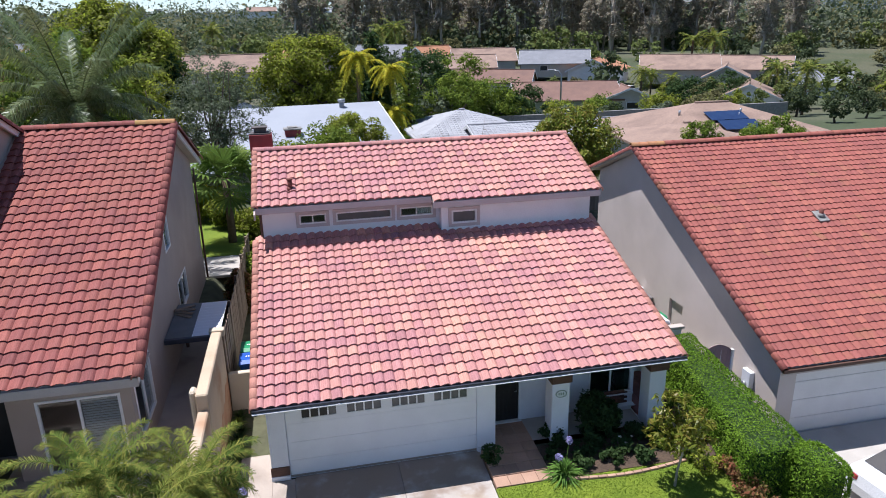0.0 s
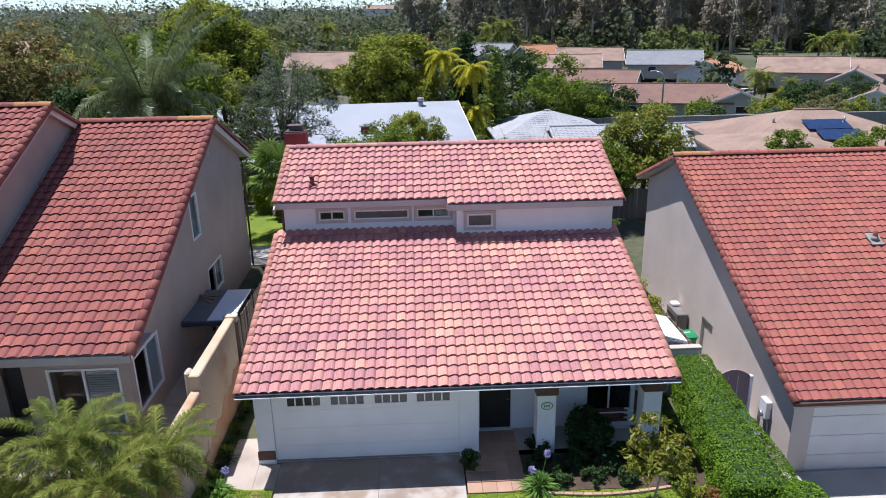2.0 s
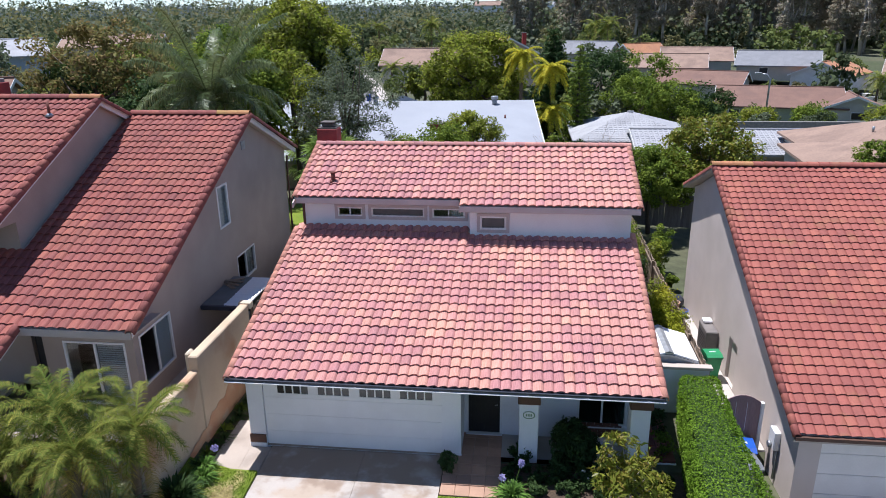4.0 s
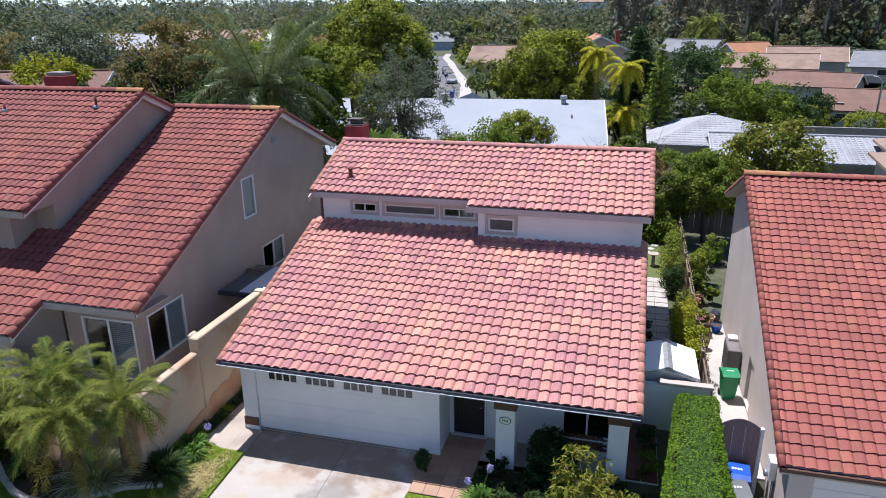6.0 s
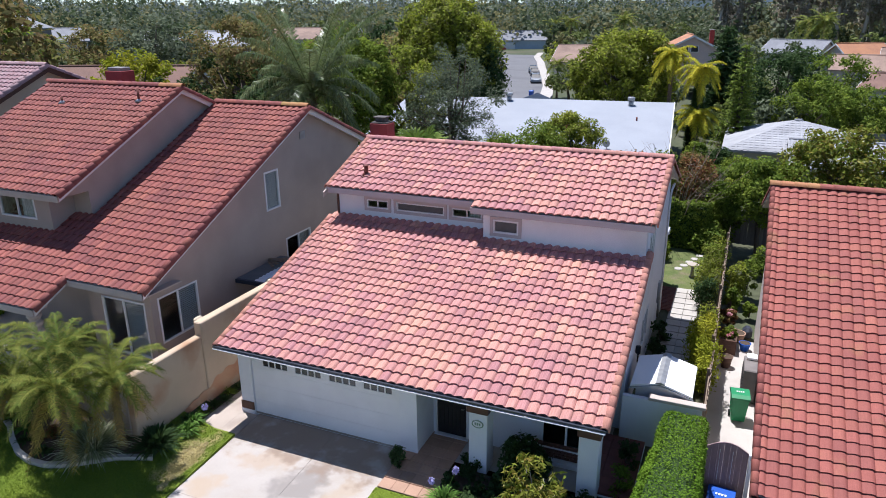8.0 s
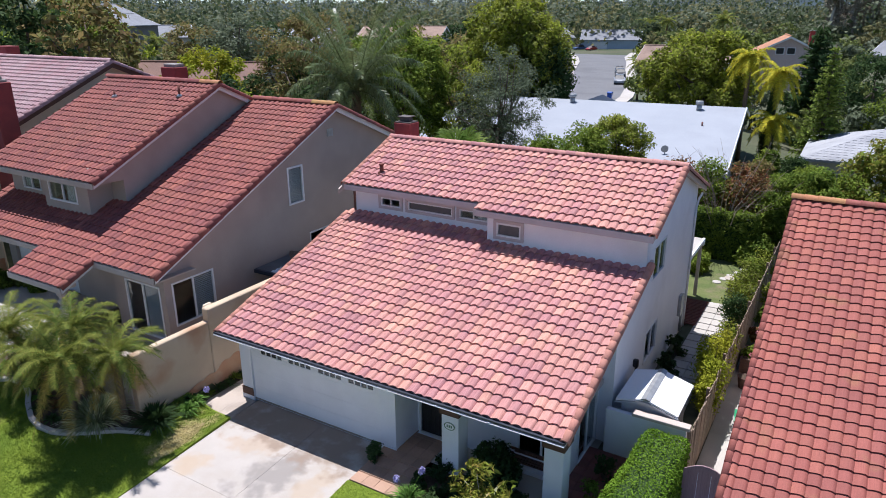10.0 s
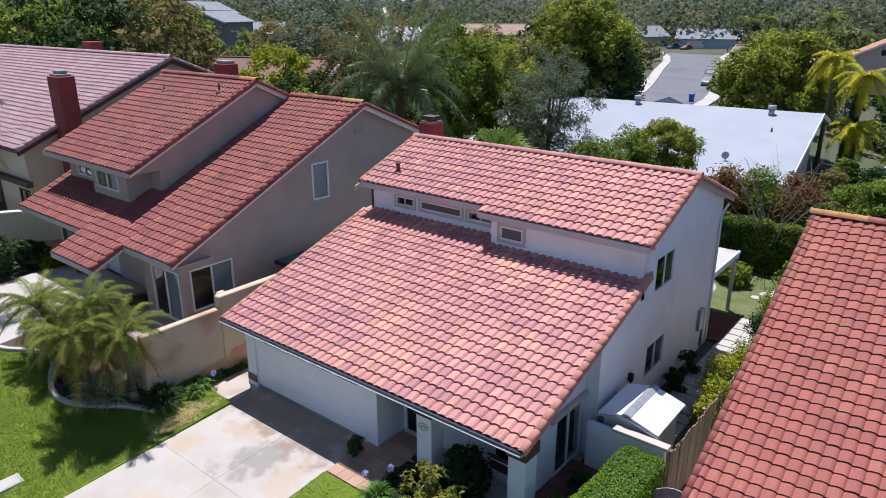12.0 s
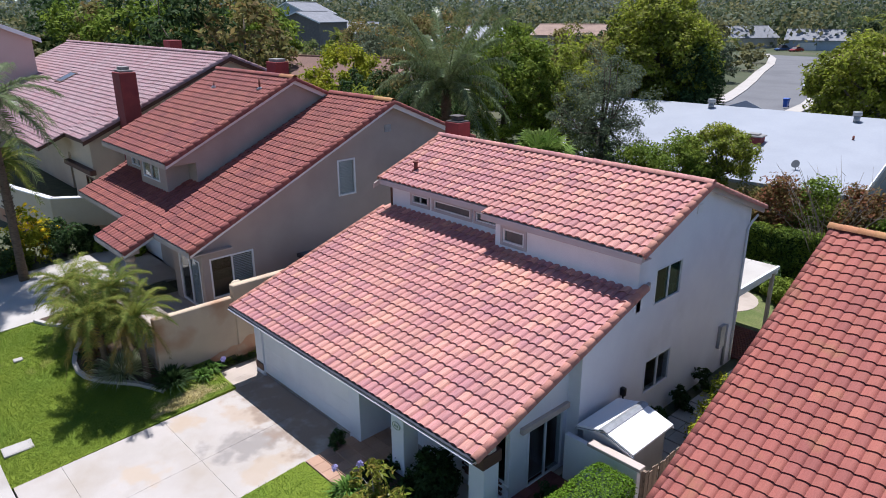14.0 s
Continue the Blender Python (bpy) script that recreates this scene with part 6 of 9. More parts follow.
def feather_crown(rng, top, count, length, pairs, leaflet, width, droop=(0.5, 1.1), rise=(0.3, 1.2), hang=0.35, vee=0.25, mess=0.06):
    """Fronds of a feather palm: leaflets as narrow quads, and the midribs."""
    top = np.array(top)
    V, F, rib = [], [], Solid()
    for k in range(count):
        az = k * 2.39996 + rng.uniform(-0.2, 0.2)
        u = (k + 0.5) / count
        ri = rise[1] + (rise[0] - rise[1]) * u + rng.uniform(-0.1, 0.1)
        dr = droop[0] + (droop[1] - droop[0]) * u + rng.uniform(-0.08, 0.08)
        L = length * rng.uniform(0.85, 1.1)
        h = np.array((math.cos(az), math.sin(az), 0))
        side = np.array((-math.sin(az), math.cos(az), 0))
        fp = frond_points(L, ri, dr)
        P = np.array([top + h * a + np.array((0, 0, b)) for a, b in fp])
        rib.tube(P, [0.007 * length + 0.006 - 0.0007 * length * i for i in range(len(P))], 5, False)
        for i in range(pairs):
            t = 0.1 + 0.9 * i / (pairs - 1)
            q = t * (len(P) - 1)
            j = min(len(P) - 2, int(q))
            p = P[j] + (P[j + 1] - P[j]) * (q - j)
            d = P[j + 1] - P[j]
            d /= np.linalg.norm(d)
            up = np.cross(side, d)
            up = up if up[2] > 0 else -up
            ll = leaflet * (0.55 + 0.45 * math.sin(math.pi * min(1, t * 0.85 + 0.12))) * rng.uniform(0.85, 1.15)
            for sg in (-1, 1):
                dirn = side * sg * 0.85 + d * (0.35 + 0.5 * t) + up * vee * rng.uniform(0.3, 1.4) + rng.normal(size=3) * mess
                dirn /= np.linalg.norm(dirn)
                w = d * width * 0.5
                mid = p + dirn * ll * 0.55
                tip = p + dirn * ll + np.array((0, 0, -hang * ll))
                b = len(V)
                V += [p - w, p + w, mid + w * 0.9, mid - w * 0.9, tip]
                F += [(b, b + 1, b + 2, b + 3), (b + 3, b + 2, b + 4, b + 4)]
    return V, F, rib


def tri_quads(name, V, F, material):
    me = bpy.data.meshes.new(name)
    me.from_pydata([tuple(v) for v in V], [], [f if f[2] != f[3] else f[:3] for f in F])
    me.materials.append(material)
    return me


def palm(label, x, y, crown_z, count, length, pairs, leaflet, width, material, trunk_r, seed, z=None, lean=(0, 0), bulge=1.3, group="", dry=0, **kw):
    rng = np.random.RandomState(seed)
    z = gz(x, y) if z is None else z
    t = thing("palm_tree", label, "palm tree", (x, y, z), group)
    V, F, rib = feather_crown(rng, (x + lean[0], y + lean[1], crown_z), count, length, pairs, leaflet, width, **kw)
    pts = [(x + lean[0] * q * q, y + lean[1] * q * q, z - 0.1 + (crown_z - z + 0.1) * q) for q in (0, 0.2, 0.45, 0.7, 0.9, 1)]
    tr = Solid().tube(pts, [trunk_r * bulge, trunk_r * 1.05, trunk_r, trunk_r, trunk_r * 1.1, trunk_r * 0.8], 10)
    part("trunk", tr, BARK_PALM, t)
    stubs = Solid()
    k = max(6, int((crown_z - z) / 0.12))
    for i in range(k):
        q = 0.35 + 0.62 * i / k
        a = i * 2.4
        c = np.array(pts[0]) * (1 - q) + np.array(pts[-1]) * q
        c[:2] = (x + lean[0] * q * q, y + lean[1] * q * q)
        d = np.array((math.cos(a), math.sin(a), 0.9))
        stubs.tube([c + d * trunk_r * 0.5, c + d * trunk_r * 1.5], [trunk_r * 0.35, trunk_r * 0.12], 4, False)
    part("leaf_base", stubs, BARK_PALM, t)
    part("midrib", rib, material, t)
    if dry:
        W, G, _ = feather_crown(rng, (x + lean[0], y + lean[1], crown_z - 0.06), dry, length * 0.75, pairs, leaflet, width, droop=(0.55, 0.95), rise=(-0.9, -0.1), hang=0.45, mess=0.2)
        part("dry_frond", tri_quads("dry_frond", W, G, LEAF_STRAW), None, t, "yellowing older fronds")
    part("frond", tri_quads("frond", V, F, material), None, t)
    return t


def fan_palm(label, x, y, crown_z, count, blade, material, seed, z=None, trunk_r=0.18):
    rng = np.random.RandomState(seed)
    z = gz(x, y) if z is None else z
    t = thing("fan_palm", label, "palm tree", (x, y, z))
    part("trunk", Solid().tube([(x, y, z - 0.1), (x, y, (z + crown_z) / 2), (x, y, crown_z)], [trunk_r * 1.2, trunk_r, trunk_r], 10), BARK_PALM, t)
    V, F, st = [], [], Solid()
    top = np.array((x, y, crown_z))
    for k in range(count):
        az = k * 2.39996
        el = 1.2 - 1.7 * k / count + rng.uniform(-0.15, 0.15)
        h = np.array((math.cos(az) * math.cos(el), math.sin(az) * math.cos(el), math.sin(el)))
        hub = top + h * blade * rng.uniform(0.7, 0.95) + np.array((0, 0, -0.15 * blade * (1 - el)))
        st.tube([top, hub], [0.025, 0.015], 4, False)
        side = np.array((-math.sin(az), math.cos(az), 0))
        up = np.cross(h, side)
        for j in range(17):
            a = (j / 16 - 0.5) * 3.9
            d = h * math.cos(a) + side * math.sin(a)
            w = (side * math.cos(a) - h * math.sin(a)) * blade * 0.055
            e = hub + d * blade * rng.uniform(0.8, 1.0) + np.array((0, 0, -0.22 * blade)) + up * 0.03
            m_ = hub + d * blade * 0.55
            b = len(V)
            V += [hub, m_ - w, e, m_ + w]
            F += [(b, b + 1, b + 2, b + 3)]
    part("stalk", st, material, t)
    part("frond", tri_quads("frond", V, F, material), None, t)
    return t


def strap_clump(label, x, y, n, length, width, material, seed, z=None, flowers=None, name="strap_leaf_plant", droop=0.75, low=0.35):
    rng = np.random.RandomState(seed)
    z = gz(x, y) if z is None else z
    t = thing(name, label, "plant", (x, y, z))
    V, F = [], []
    for k in range(n):
        az, el = rng.uniform(0, 6.28), rng.uniform(low, 1.5)
        h = np.array((math.cos(az), math.sin(az), 0))
        side = np.array((-math.sin(az), math.cos(az), 0)) * width / 2
        L = length * rng.uniform(0.6, 1.1)
        o = np.array((x, y, z)) + h * rng.uniform(0, 0.12) * length
        pts = [o + h * L * math.cos(el) * q + np.array((0, 0, L * (math.sin(el) * q - droop * q * q * (1.3 - 0.6 * math.sin(el))))) for q in (0, 0.35, 0.7, 1)]
        pts = [np.array((p[0], p[1], max(p[2], z + 0.03))) for p in pts]
        b = len(V)
        for p, w in zip(pts, (1, 1, 0.8, 0.12)):
            V += [p - side * w, p + side * w]
        F += [(b + 2 * i, b + 2 * i + 1, b + 2 * i + 3, b + 2 * i + 2) for i in range(3)]
    part("foliage", tri_quads("foliage", V, F, material), None, t)
    if flowers:
        for fx, fy, fz in flowers:
            st = part("stem", Solid().tube([(x, y, z), ((x + fx) / 2, (y + fy) / 2, (z + fz) / 2 + 0.1), (fx, fy, fz)], [0.008, 0.007, 0.006], 5), LEAF_AGA, t)
            d = rng.normal(size=(90, 3))
            d /= np.linalg.norm(d, axis=1, keepdims=True)
            v, f = leaf_quads(np.array((fx, fy, fz)) + d * 0.10 * rng.uniform(0.5, 1, (90, 1)), d, 0.035, rng, 0.5, 0.1)
            part("flower_head", raw_mesh("flower_head", v, f, PETAL_LILAC), None, st, "round lilac flower head")
    return t


def conifer(label, x, y, top, base_r, tiers, material, seed, z=None, arms=9, name="conifer_tree", dens=22):
    rng = np.random.RandomState(seed)
    z = gz(x, y) if z is None else z
    t = thing(name, label, "conifer", (x, y, z))
    tr = Solid().tube([(x, y, z), (x, y, (z + top) / 2), (x, y, top)], [base_r * 0.09, base_r * 0.06, 0.02], 8)
    P, O = [], []
    for i in range(tiers):
        q = i / tiers
        zz = z + 0.1 + (top - z - 0.1) * q
        r = base_r * (1 - q) ** 0.8 * rng.uniform(0.85, 1.1)
        for k in range(arms):
            a = k * 6.2832 / arms + i * 0.7 + rng.uniform(-0.2, 0.2)
            d = np.array((math.cos(a), math.sin(a), 0.0))
            tr.tube([(x, y, zz), np.array((x, y, zz)) + d * r + np.array((0, 0, 0.12 * r))], [0.03 * base_r * 0.5, 0.01], 4, False)
            m = max(4, int(dens * (r / base_r)))
            s = rng.uniform(0.15, 1.0, m)
            w = rng.normal(size=(m, 3)) * np.array((0.12, 0.12, 0.07)) * base_r * 0.5
            P.append(np.array((x, y, zz)) + d * r * s[:, None] + np.array((0, 0, 0.12 * r)) * (s[:, None] ** 2) + w)
            O.append(np.tile(d * 0.5 + np.array((0, 0, 0.5)), (m, 1)))
    part("trunk", tr, BARK, t)
    v, f = leaf_quads(np.concatenate(P), np.concatenate(O), base_r * 0.085, rng, 0.35, 0.5, 0.1)
    part("crown", raw_mesh("crown", v, f, material), None, t)
    return t


def hedge_box(label, x0, x1, y0, y1, top, seed, material=None, dens=560, size=0.04, low=None, round_=0.22, name="hedge", rough=0.06, flare=0.0, fall=0.0):
    """A clipped hedge: a dark solid filler for its shaded inside, and a skin of small leaves over a rounded block."""
    rng = np.random.RandomState(seed)
    low = gz((x0 + x1) / 2, (y0 + y1) / 2) if low is None else low
    t = thing(name, label, "hedge", ((x0 + x1) / 2, (y0 + y1) / 2, low))
    # Added block: its dark leaf colour gives the shaded depth between leaves.
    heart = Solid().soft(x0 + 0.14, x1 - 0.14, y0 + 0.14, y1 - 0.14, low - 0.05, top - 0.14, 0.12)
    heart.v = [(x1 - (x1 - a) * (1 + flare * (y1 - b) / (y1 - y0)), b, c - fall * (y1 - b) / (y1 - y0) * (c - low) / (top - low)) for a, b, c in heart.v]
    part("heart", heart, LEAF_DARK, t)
    faces = [("top", (x1 - x0) * (y1 - y0)), ("x0", (y1 - y0) * (top - low)), ("x1", (y1 - y0) * (top - low)), ("y0", (x1 - x0) * (top - low)), ("y1", (x1 - x0) * (top - low))]
    P, O = [], []
    c = np.array(((x0 + x1) / 2, (y0 + y1) / 2, (low + top) / 2))
    hs = np.array(((x1 - x0) / 2, (y1 - y0) / 2, (top - low) / 2))
    for side, area in faces:
        m = int(area * dens)
        u, v_ = rng.uniform(-1, 1, m), rng.uniform(-1, 1, m)
        o = np.ones(m)
        p = {"top": np.stack([u, v_, o], 1), "x0": np.stack([-o, u, v_], 1), "x1": np.stack([o, u, v_], 1), "y0": np.stack([u, -o, v_], 1), "y1": np.stack([u, o, v_], 1)}[side] * hs
        core = np.clip(p, -(hs - round_), hs - round_)
        core[:, 2] = np.maximum(core[:, 2], np.where(p[:, 2] < 0, p[:, 2], core[:, 2]))
        d = p - core
        ln = np.linalg.norm(d, axis=1, keepdims=True) + 1e-9
        q = core + d / ln * np.minimum(ln, round_)
        lump = np.array([noise.noise((a[0] * 2.1 + seed, a[1] * 2.1, a[2] * 2.1)) for a in q + c])
        P.append(c + q + d / ln * (lump[:, None] * rough + rng.normal(size=(m, 1)) * 0.018))
        O.append(d / ln)
    P = np.concatenate(P)
    back = (y1 - P[:, 1]) / (y1 - y0)
    P[:, 0] = x1 - (x1 - P[:, 0]) * (1 + flare * back)
    P[:, 2] -= fall * back * (P[:, 2] - low) / (top - low)
    v, f = leaf_quads(P, np.concatenate(O), size, rng, 0.55, 0.35)
    part("foliage", raw_mesh("foliage", v, f, material or LEAF_HEDGE), None, t)
    return t


# front: clipped hedge, small tree and beds
hedge_box("long clipped green hedge between the driveways", 11.5, 12.55, -2.9, 2.65, 1.45, 5, flare=0.6, fall=0.5, low=-0.6, dens=900, size=0.032)
hedge_box("rounded lower end of the clipped green hedge", 11.95, 12.95, -4.0, -2.62, 1.0, 6, round_=0.42, low=-1.15, dens=900, size=0.032)
tree("young loquat tree with bronze green leaves on the lawn", 9.3, -2.3, 1.5, (0.8, 0.8, 1.1), LEAF_MAG, 0.03, 85, 18, 0.17, 0.10, 7, shell=0.4, aspect=0.3, limbs=34, flat=0.3, bark=BARK_PALE)
shrub("dark rounded shrub under the porch", 8.35, 0.25, 0.68, 1.25, LEAF_DARK, 11, 0.06, 70, 80, z=-0.1)
shrub("low dark shrub at the garage corner", 5.15, -0.42, 0.36, 0.55, LEAF_DARK, 12, 0.045, 16, 50)
for i, (x, y, r, h, m_) in enumerate(((7.7, -0.55, 0.45, 0.4, LEAF_DARK), (8.6, -0.75, 0.5, 0.42, LEAF_DARK), (9.6, -0.6, 0.5, 0.45, LEAF_DARK), (7.0, -0.35, 0.3, 0.4, LEAF_DARK), (10.2, -1.4, 0.35, 0.5, LEAF_GREEN),
                                      (10.3, -1.1, 0.5, 0.8, LEAF_BRIGHT), (10.35, -1.9, 0.5, 0.7, LEAF_BRIGHT), (10.7, 0.6, 0.4, 1.0, LEAF_GREEN), (10.75, 1.7, 0.35, 0.9, LEAF_DARK))):
    shrub("low green bedding shrub by the porch", x, y, r, h, m_, 20 + i, 0.045, 16, 40, group="porch shrubs", flowers=(PETAL_WHITE, 3, 0.03) if i in (1, 4) else None)
for i, (x, y, r) in enumerate(((10.85, -2.2, 0.45), (10.9, -3.0, 0.5), (11.0, -3.7, 0.4))):
    shrub("reddish brown shrub at the hedge foot", x, y, r, 0.5, LEAF_RED, 40 + i, 0.045, 18, 45, group="reddish shrubs")
for i, (x, y, r, h) in enumerate(((6.75, -0.75, 0.32, 0.4), (7.4, -1.05, 0.36, 0.42), (8.0, -0.4, 0.36, 0.45), (8.15, -1.15, 0.34, 0.36), (9.0, -1.2, 0.36, 0.4), (9.2, -0.3, 0.4, 0.5), (10.0, -0.35, 0.36, 0.5), (10.5, -0.7, 0.34, 0.45), (7.0, 0.2, 0.34, 0.5))):
    shrub("dark leafy bedding plant in the porch shade", x, y, r, h, LEAF_DARK, 400 + i, 0.06, 16, 36, group="shade bedding plants")
strap_clump("agapanthus clump with lilac flower heads", 6.8, -1.3, 190, 0.78, 0.04, LEAF_AGA, 51, flowers=((6.55, -1.5, 0.6), (7.0, -1.05, 0.72)), name="agapanthus")
edging = thing("bed_edging", "low curved terracotta edging between lawn and porch bed", "edging", (8.4, -1.6, gz(8.4, -1.6)))
for k in range(15):
    x = 6.75 + k * 0.235
    y = -1.50 - 0.16 * math.sin(math.pi * k / 14)
    part("edging_brick", Solid().soft(-0.11, 0.11, -0.045, 0.045, -0.06, 0.07, 0.008, Matrix.Translation((x, y, gz(x, y))) @ Matrix.Rotation(-0.15 * math.cos(math.pi * k / 14), 4, "Z")), TERRACOTTA, edging)
# border strip of soil and brick edging
sheet("porch_bed", SOIL, "dark soil bed before the porch", steps(6.47, 11.1, 0.8), steps(-1.46, -0.13, 0.5), 0.03, f=lambda x, y: gz(x, y))

# left bed with curved kerb and small date palms
kerb = thing("kerb", "curved pale concrete kerb round the palm bed", "kerb", (-3.3, -3.8, 0.2))
kp = [(-7.6, -4.75), (-7.0, -4.55), (-6.4, -4.22), (-5.8, -3.95), (-5.25, -3.92), (-4.75, -4.08), (-4.36, -4.34), (-3.87, -4.56), (-3.43, -4.60), (-3.06, -4.49), (-2.73, -4.26), (-2.37, -3.88), (-2.07, -3.52), (-1.87, -3.30), (-1.47, -3.0), (-1.15, -2.78)]
for a, b in zip(kp, kp[1:]):
    a, b = Vector(a), Vector(b)
    d = (b - a).normalized()
    nn_ = Vector((-d.y, d.x)) * 0.07
    za, zb = gz(*a), gz(*b)
    v = [(*(a - nn_), za - 0.1), (*(b - nn_), zb - 0.1), (*(b + nn_), zb - 0.1), (*(a + nn_), za - 0.1), (*(a - nn_), za + 0.11), (*(b - nn_), zb + 0.11), (*(b + nn_), zb + 0.11), (*(a + nn_), za + 0.11)]
    part("kerb_piece", Solid().add(v, [(3, 2, 1, 0), (4, 5, 6, 7), (0, 1, 5, 4), (1, 2, 6, 5), (2, 3, 7, 6), (3, 0, 4, 7)]), CONCRETE_PALE, kerb)
bed = Solid()
for a, b in zip(kp, kp[1:]):
    bed.add([(a[0], a[1], gz(*a) + 0.06), (b[0], b[1], gz(*b) + 0.06), (b[0], -2.55, gz(b[0], -2.72) + 0.1), (a[0], -2.55, gz(a[0], -2.72) + 0.1)], [(0, 1, 2, 3)])
solo("palm_bed", bed.mesh("palm_bed", SOIL, True), None, "bare brown soil in the palm bed", "ground", "structure")
for i, (x, y, cz, L, n, lx, ly) in enumerate(((-2.0, -2.95, 2.6, 1.36, 29, 0.42, -0.25), (-2.85, -3.85, 2.72, 1.4, 29, 0.55, -0.4), (-3.45, -3.05, 3.0, 1.42, 31, 0.2, -0.25), (-5.65, -3.4, 2.6, 1.45, 32, 0.0, -0.45), (-4.5, -3.55, 2.15, 1.2, 24, 0.1, -0.3))):
    palm("small date palm with arching green and yellowing fronds", x, y, cz, n, L, 62, 0.27, 0.016, LEAF_PALM, 0.10, 60 + i, group="date palms", rise=(0.12, 1.3), droop=(0.66, 0.70), hang=0.42, vee=0.3, mess=0.12, bulge=1.5, dry=8, lean=(lx, ly))
strap_clump("large variegated flax clump in the bed", -2.36, -3.58, 950, 1.5, 0.03, LEAF_STRAP, 71, name="flax_plant", droop=0.62, low=0.7, z=gz(-2.36, -3.58) + 0.08)
strap_clump("dark green flax clump by the wall", -1.38, -2.42, 420, 1.1, 0.05, LEAF_DARK, 72, name="flax_plant", z=0.0, droop=0.6, low=0.65)
for i, (x, y, n, L, m_) in enumerate(((-4.35, -3.95, 80, 0.5, LEAF_AGA), (-4.0, -4.25, 60, 0.4, LEAF_DARK), (-4.9, -3.65, 80, 0.55, LEAF_GREEN), (-3.4, -4.25, 60, 0.4, LEAF_DARK), (-6.6, -3.7, 90, 0.6, LEAF_AGA))):
    strap_clump("low green lily clump in the palm bed", x, y, n, L, 0.05, m_, 73 + i, z=gz(x, y) + 0.06)
for i, (x, y, r, h, m_, fl) in enumerate(((-4.6, -3.2, 0.4, 0.6, LEAF_DARK, None), (-5.2, -3.55, 0.35, 0.45, LEAF_GREEN, (PETAL_YELLOW, 8, 0.04)), (-6.3, -3.2, 0.5, 0.7, LEAF_DARK, None), (-3.75, -3.75, 0.3, 0.3, LEAF_RED, None))):
    shrub("low leafy shrub in the palm bed", x, y, r, h, m_, 78 + i, 0.05, 14, 40, z=gz(x, y) + 0.05, group="bed shrubs", flowers=fl)
sheet("wall_border", SOIL, "dark soil border at the garden wall foot", [-1.745, -1.5, -1.302], steps(-0.95, 3.75, 0.6), 0.02, f=lambda x, y: -0.06 + 0.06 * min(0, y))
for i in range(14):
    x, y = -1.52 + 0.07 * (i % 3), -1.55 + i * 0.38
    strap_clump("low dark green border grass at the garden wall foot", x, y, 90, 0.40, 0.022, LEAF_DARK if i % 3 else LEAF_GREEN, 83 + i, z=-0.04 if y > -0.95 else gz(x, y), name="border_grass", droop=0.6)
strap_clump("bright green agapanthus foliage beside the path", -1.12, -1.5, 130, 0.62, 0.045, LEAF_AGA, 99, name="agapanthus", low=0.6)
strap_clump("bright green agapanthus foliage beside the path", -1.25, -1.1, 90, 0.55, 0.045, LEAF_AGA, 98, name="agapanthus", low=0.6, flowers=((-1.1, -0.75, 0.42),))
shrub("white flowering shrub in the bed", -5.0, -3.75, 0.4, 0.5, LEAF_GREEN, 95, 0.05, flowers=(PETAL_WHITE, 8, 0.05))

# planting round the uphill courtyard
wl = thing("courtyard_wall", "pale stucco courtyard wall with a light cap", "wall", (-20, -1, 2))
for (ax, ay), (bx, by) in (((-30.0, -3.6), (-20.3, -2.3)), ((-20.3, -2.3), (-16.6, -1.55)), ((-16.6, -1.55), (-15.0, 0.85))):
    L = math.hypot(bx - ax, by - ay)
    m = Matrix.Translation((ax, ay, 0)) @ Matrix.Rotation(math.atan2(by - ay, bx - ax), 4, "Z")
    w_ = part("wall_body", Solid().soft(0.0, L, 0, 0.2, 0.6, 3.12, 0.02, m), STUCCO_CREAM, wl)
    part("wall_cap", Solid().soft(-0.03, L + 0.03, -0.05, 0.25, 3.122, 3.2, 0.02, m), TRIM_WHITE, w_)
    part("stained_base", Solid().soft(0.05, L - 0.05, -0.012, -0.002, 0.6, 1.75, 0.004, m), WALL_RUST, w_)
for i, (x, y, r, h, m_, fl) in enumerate(((-14.1, -1.9, 1.0, 1.9, LEAF_DARK, None), (-14.3, -3.1, 1.1, 2.8, LEAF_LIME, (PETAL_YELLOW, 60, 0.10)), (-14.0, -0.9, 0.8, 1.3, LEAF_DARK, None), (-13.4, -0.4, 0.7, 0.6, LEAF_GREEN, None), (-12.6, 0.5, 0.6, 0.5, LEAF_BRIGHT, None), (-11.7, 0.3, 0.5, 0.5, LEAF_GREEN, None), (-13.8, -4.6, 1.3, 1.9, LEAF_DARK, None), (-13.9, -3.9, 0.8, 0.9, LEAF_GREEN, None))):
    shrub("leafy garden shrub by the uphill courtyard wall", x, y, r, h, m_, 100 + i, 0.09, 30, 60, flowers=fl, group="courtyard shrubs")
palm("tall feather palm beside the uphill courtyard", -12.3, -4.0, 8.3, 24, 2.7, 50, 0.6, 0.045, LEAF_QUEEN, 0.16, 110, rise=(-0.3, 1.0), droop=(0.4, 0.9), hang=0.5)
palm("shorter feather palm beside the uphill courtyard", -14.2, -3.6, 5.6, 18, 1.5, 34, 0.4, 0.04, LEAF_PALM, 0.12, 111, rise=(-0.3, 1.0), droop=(0.4, 0.9), hang=0.4)

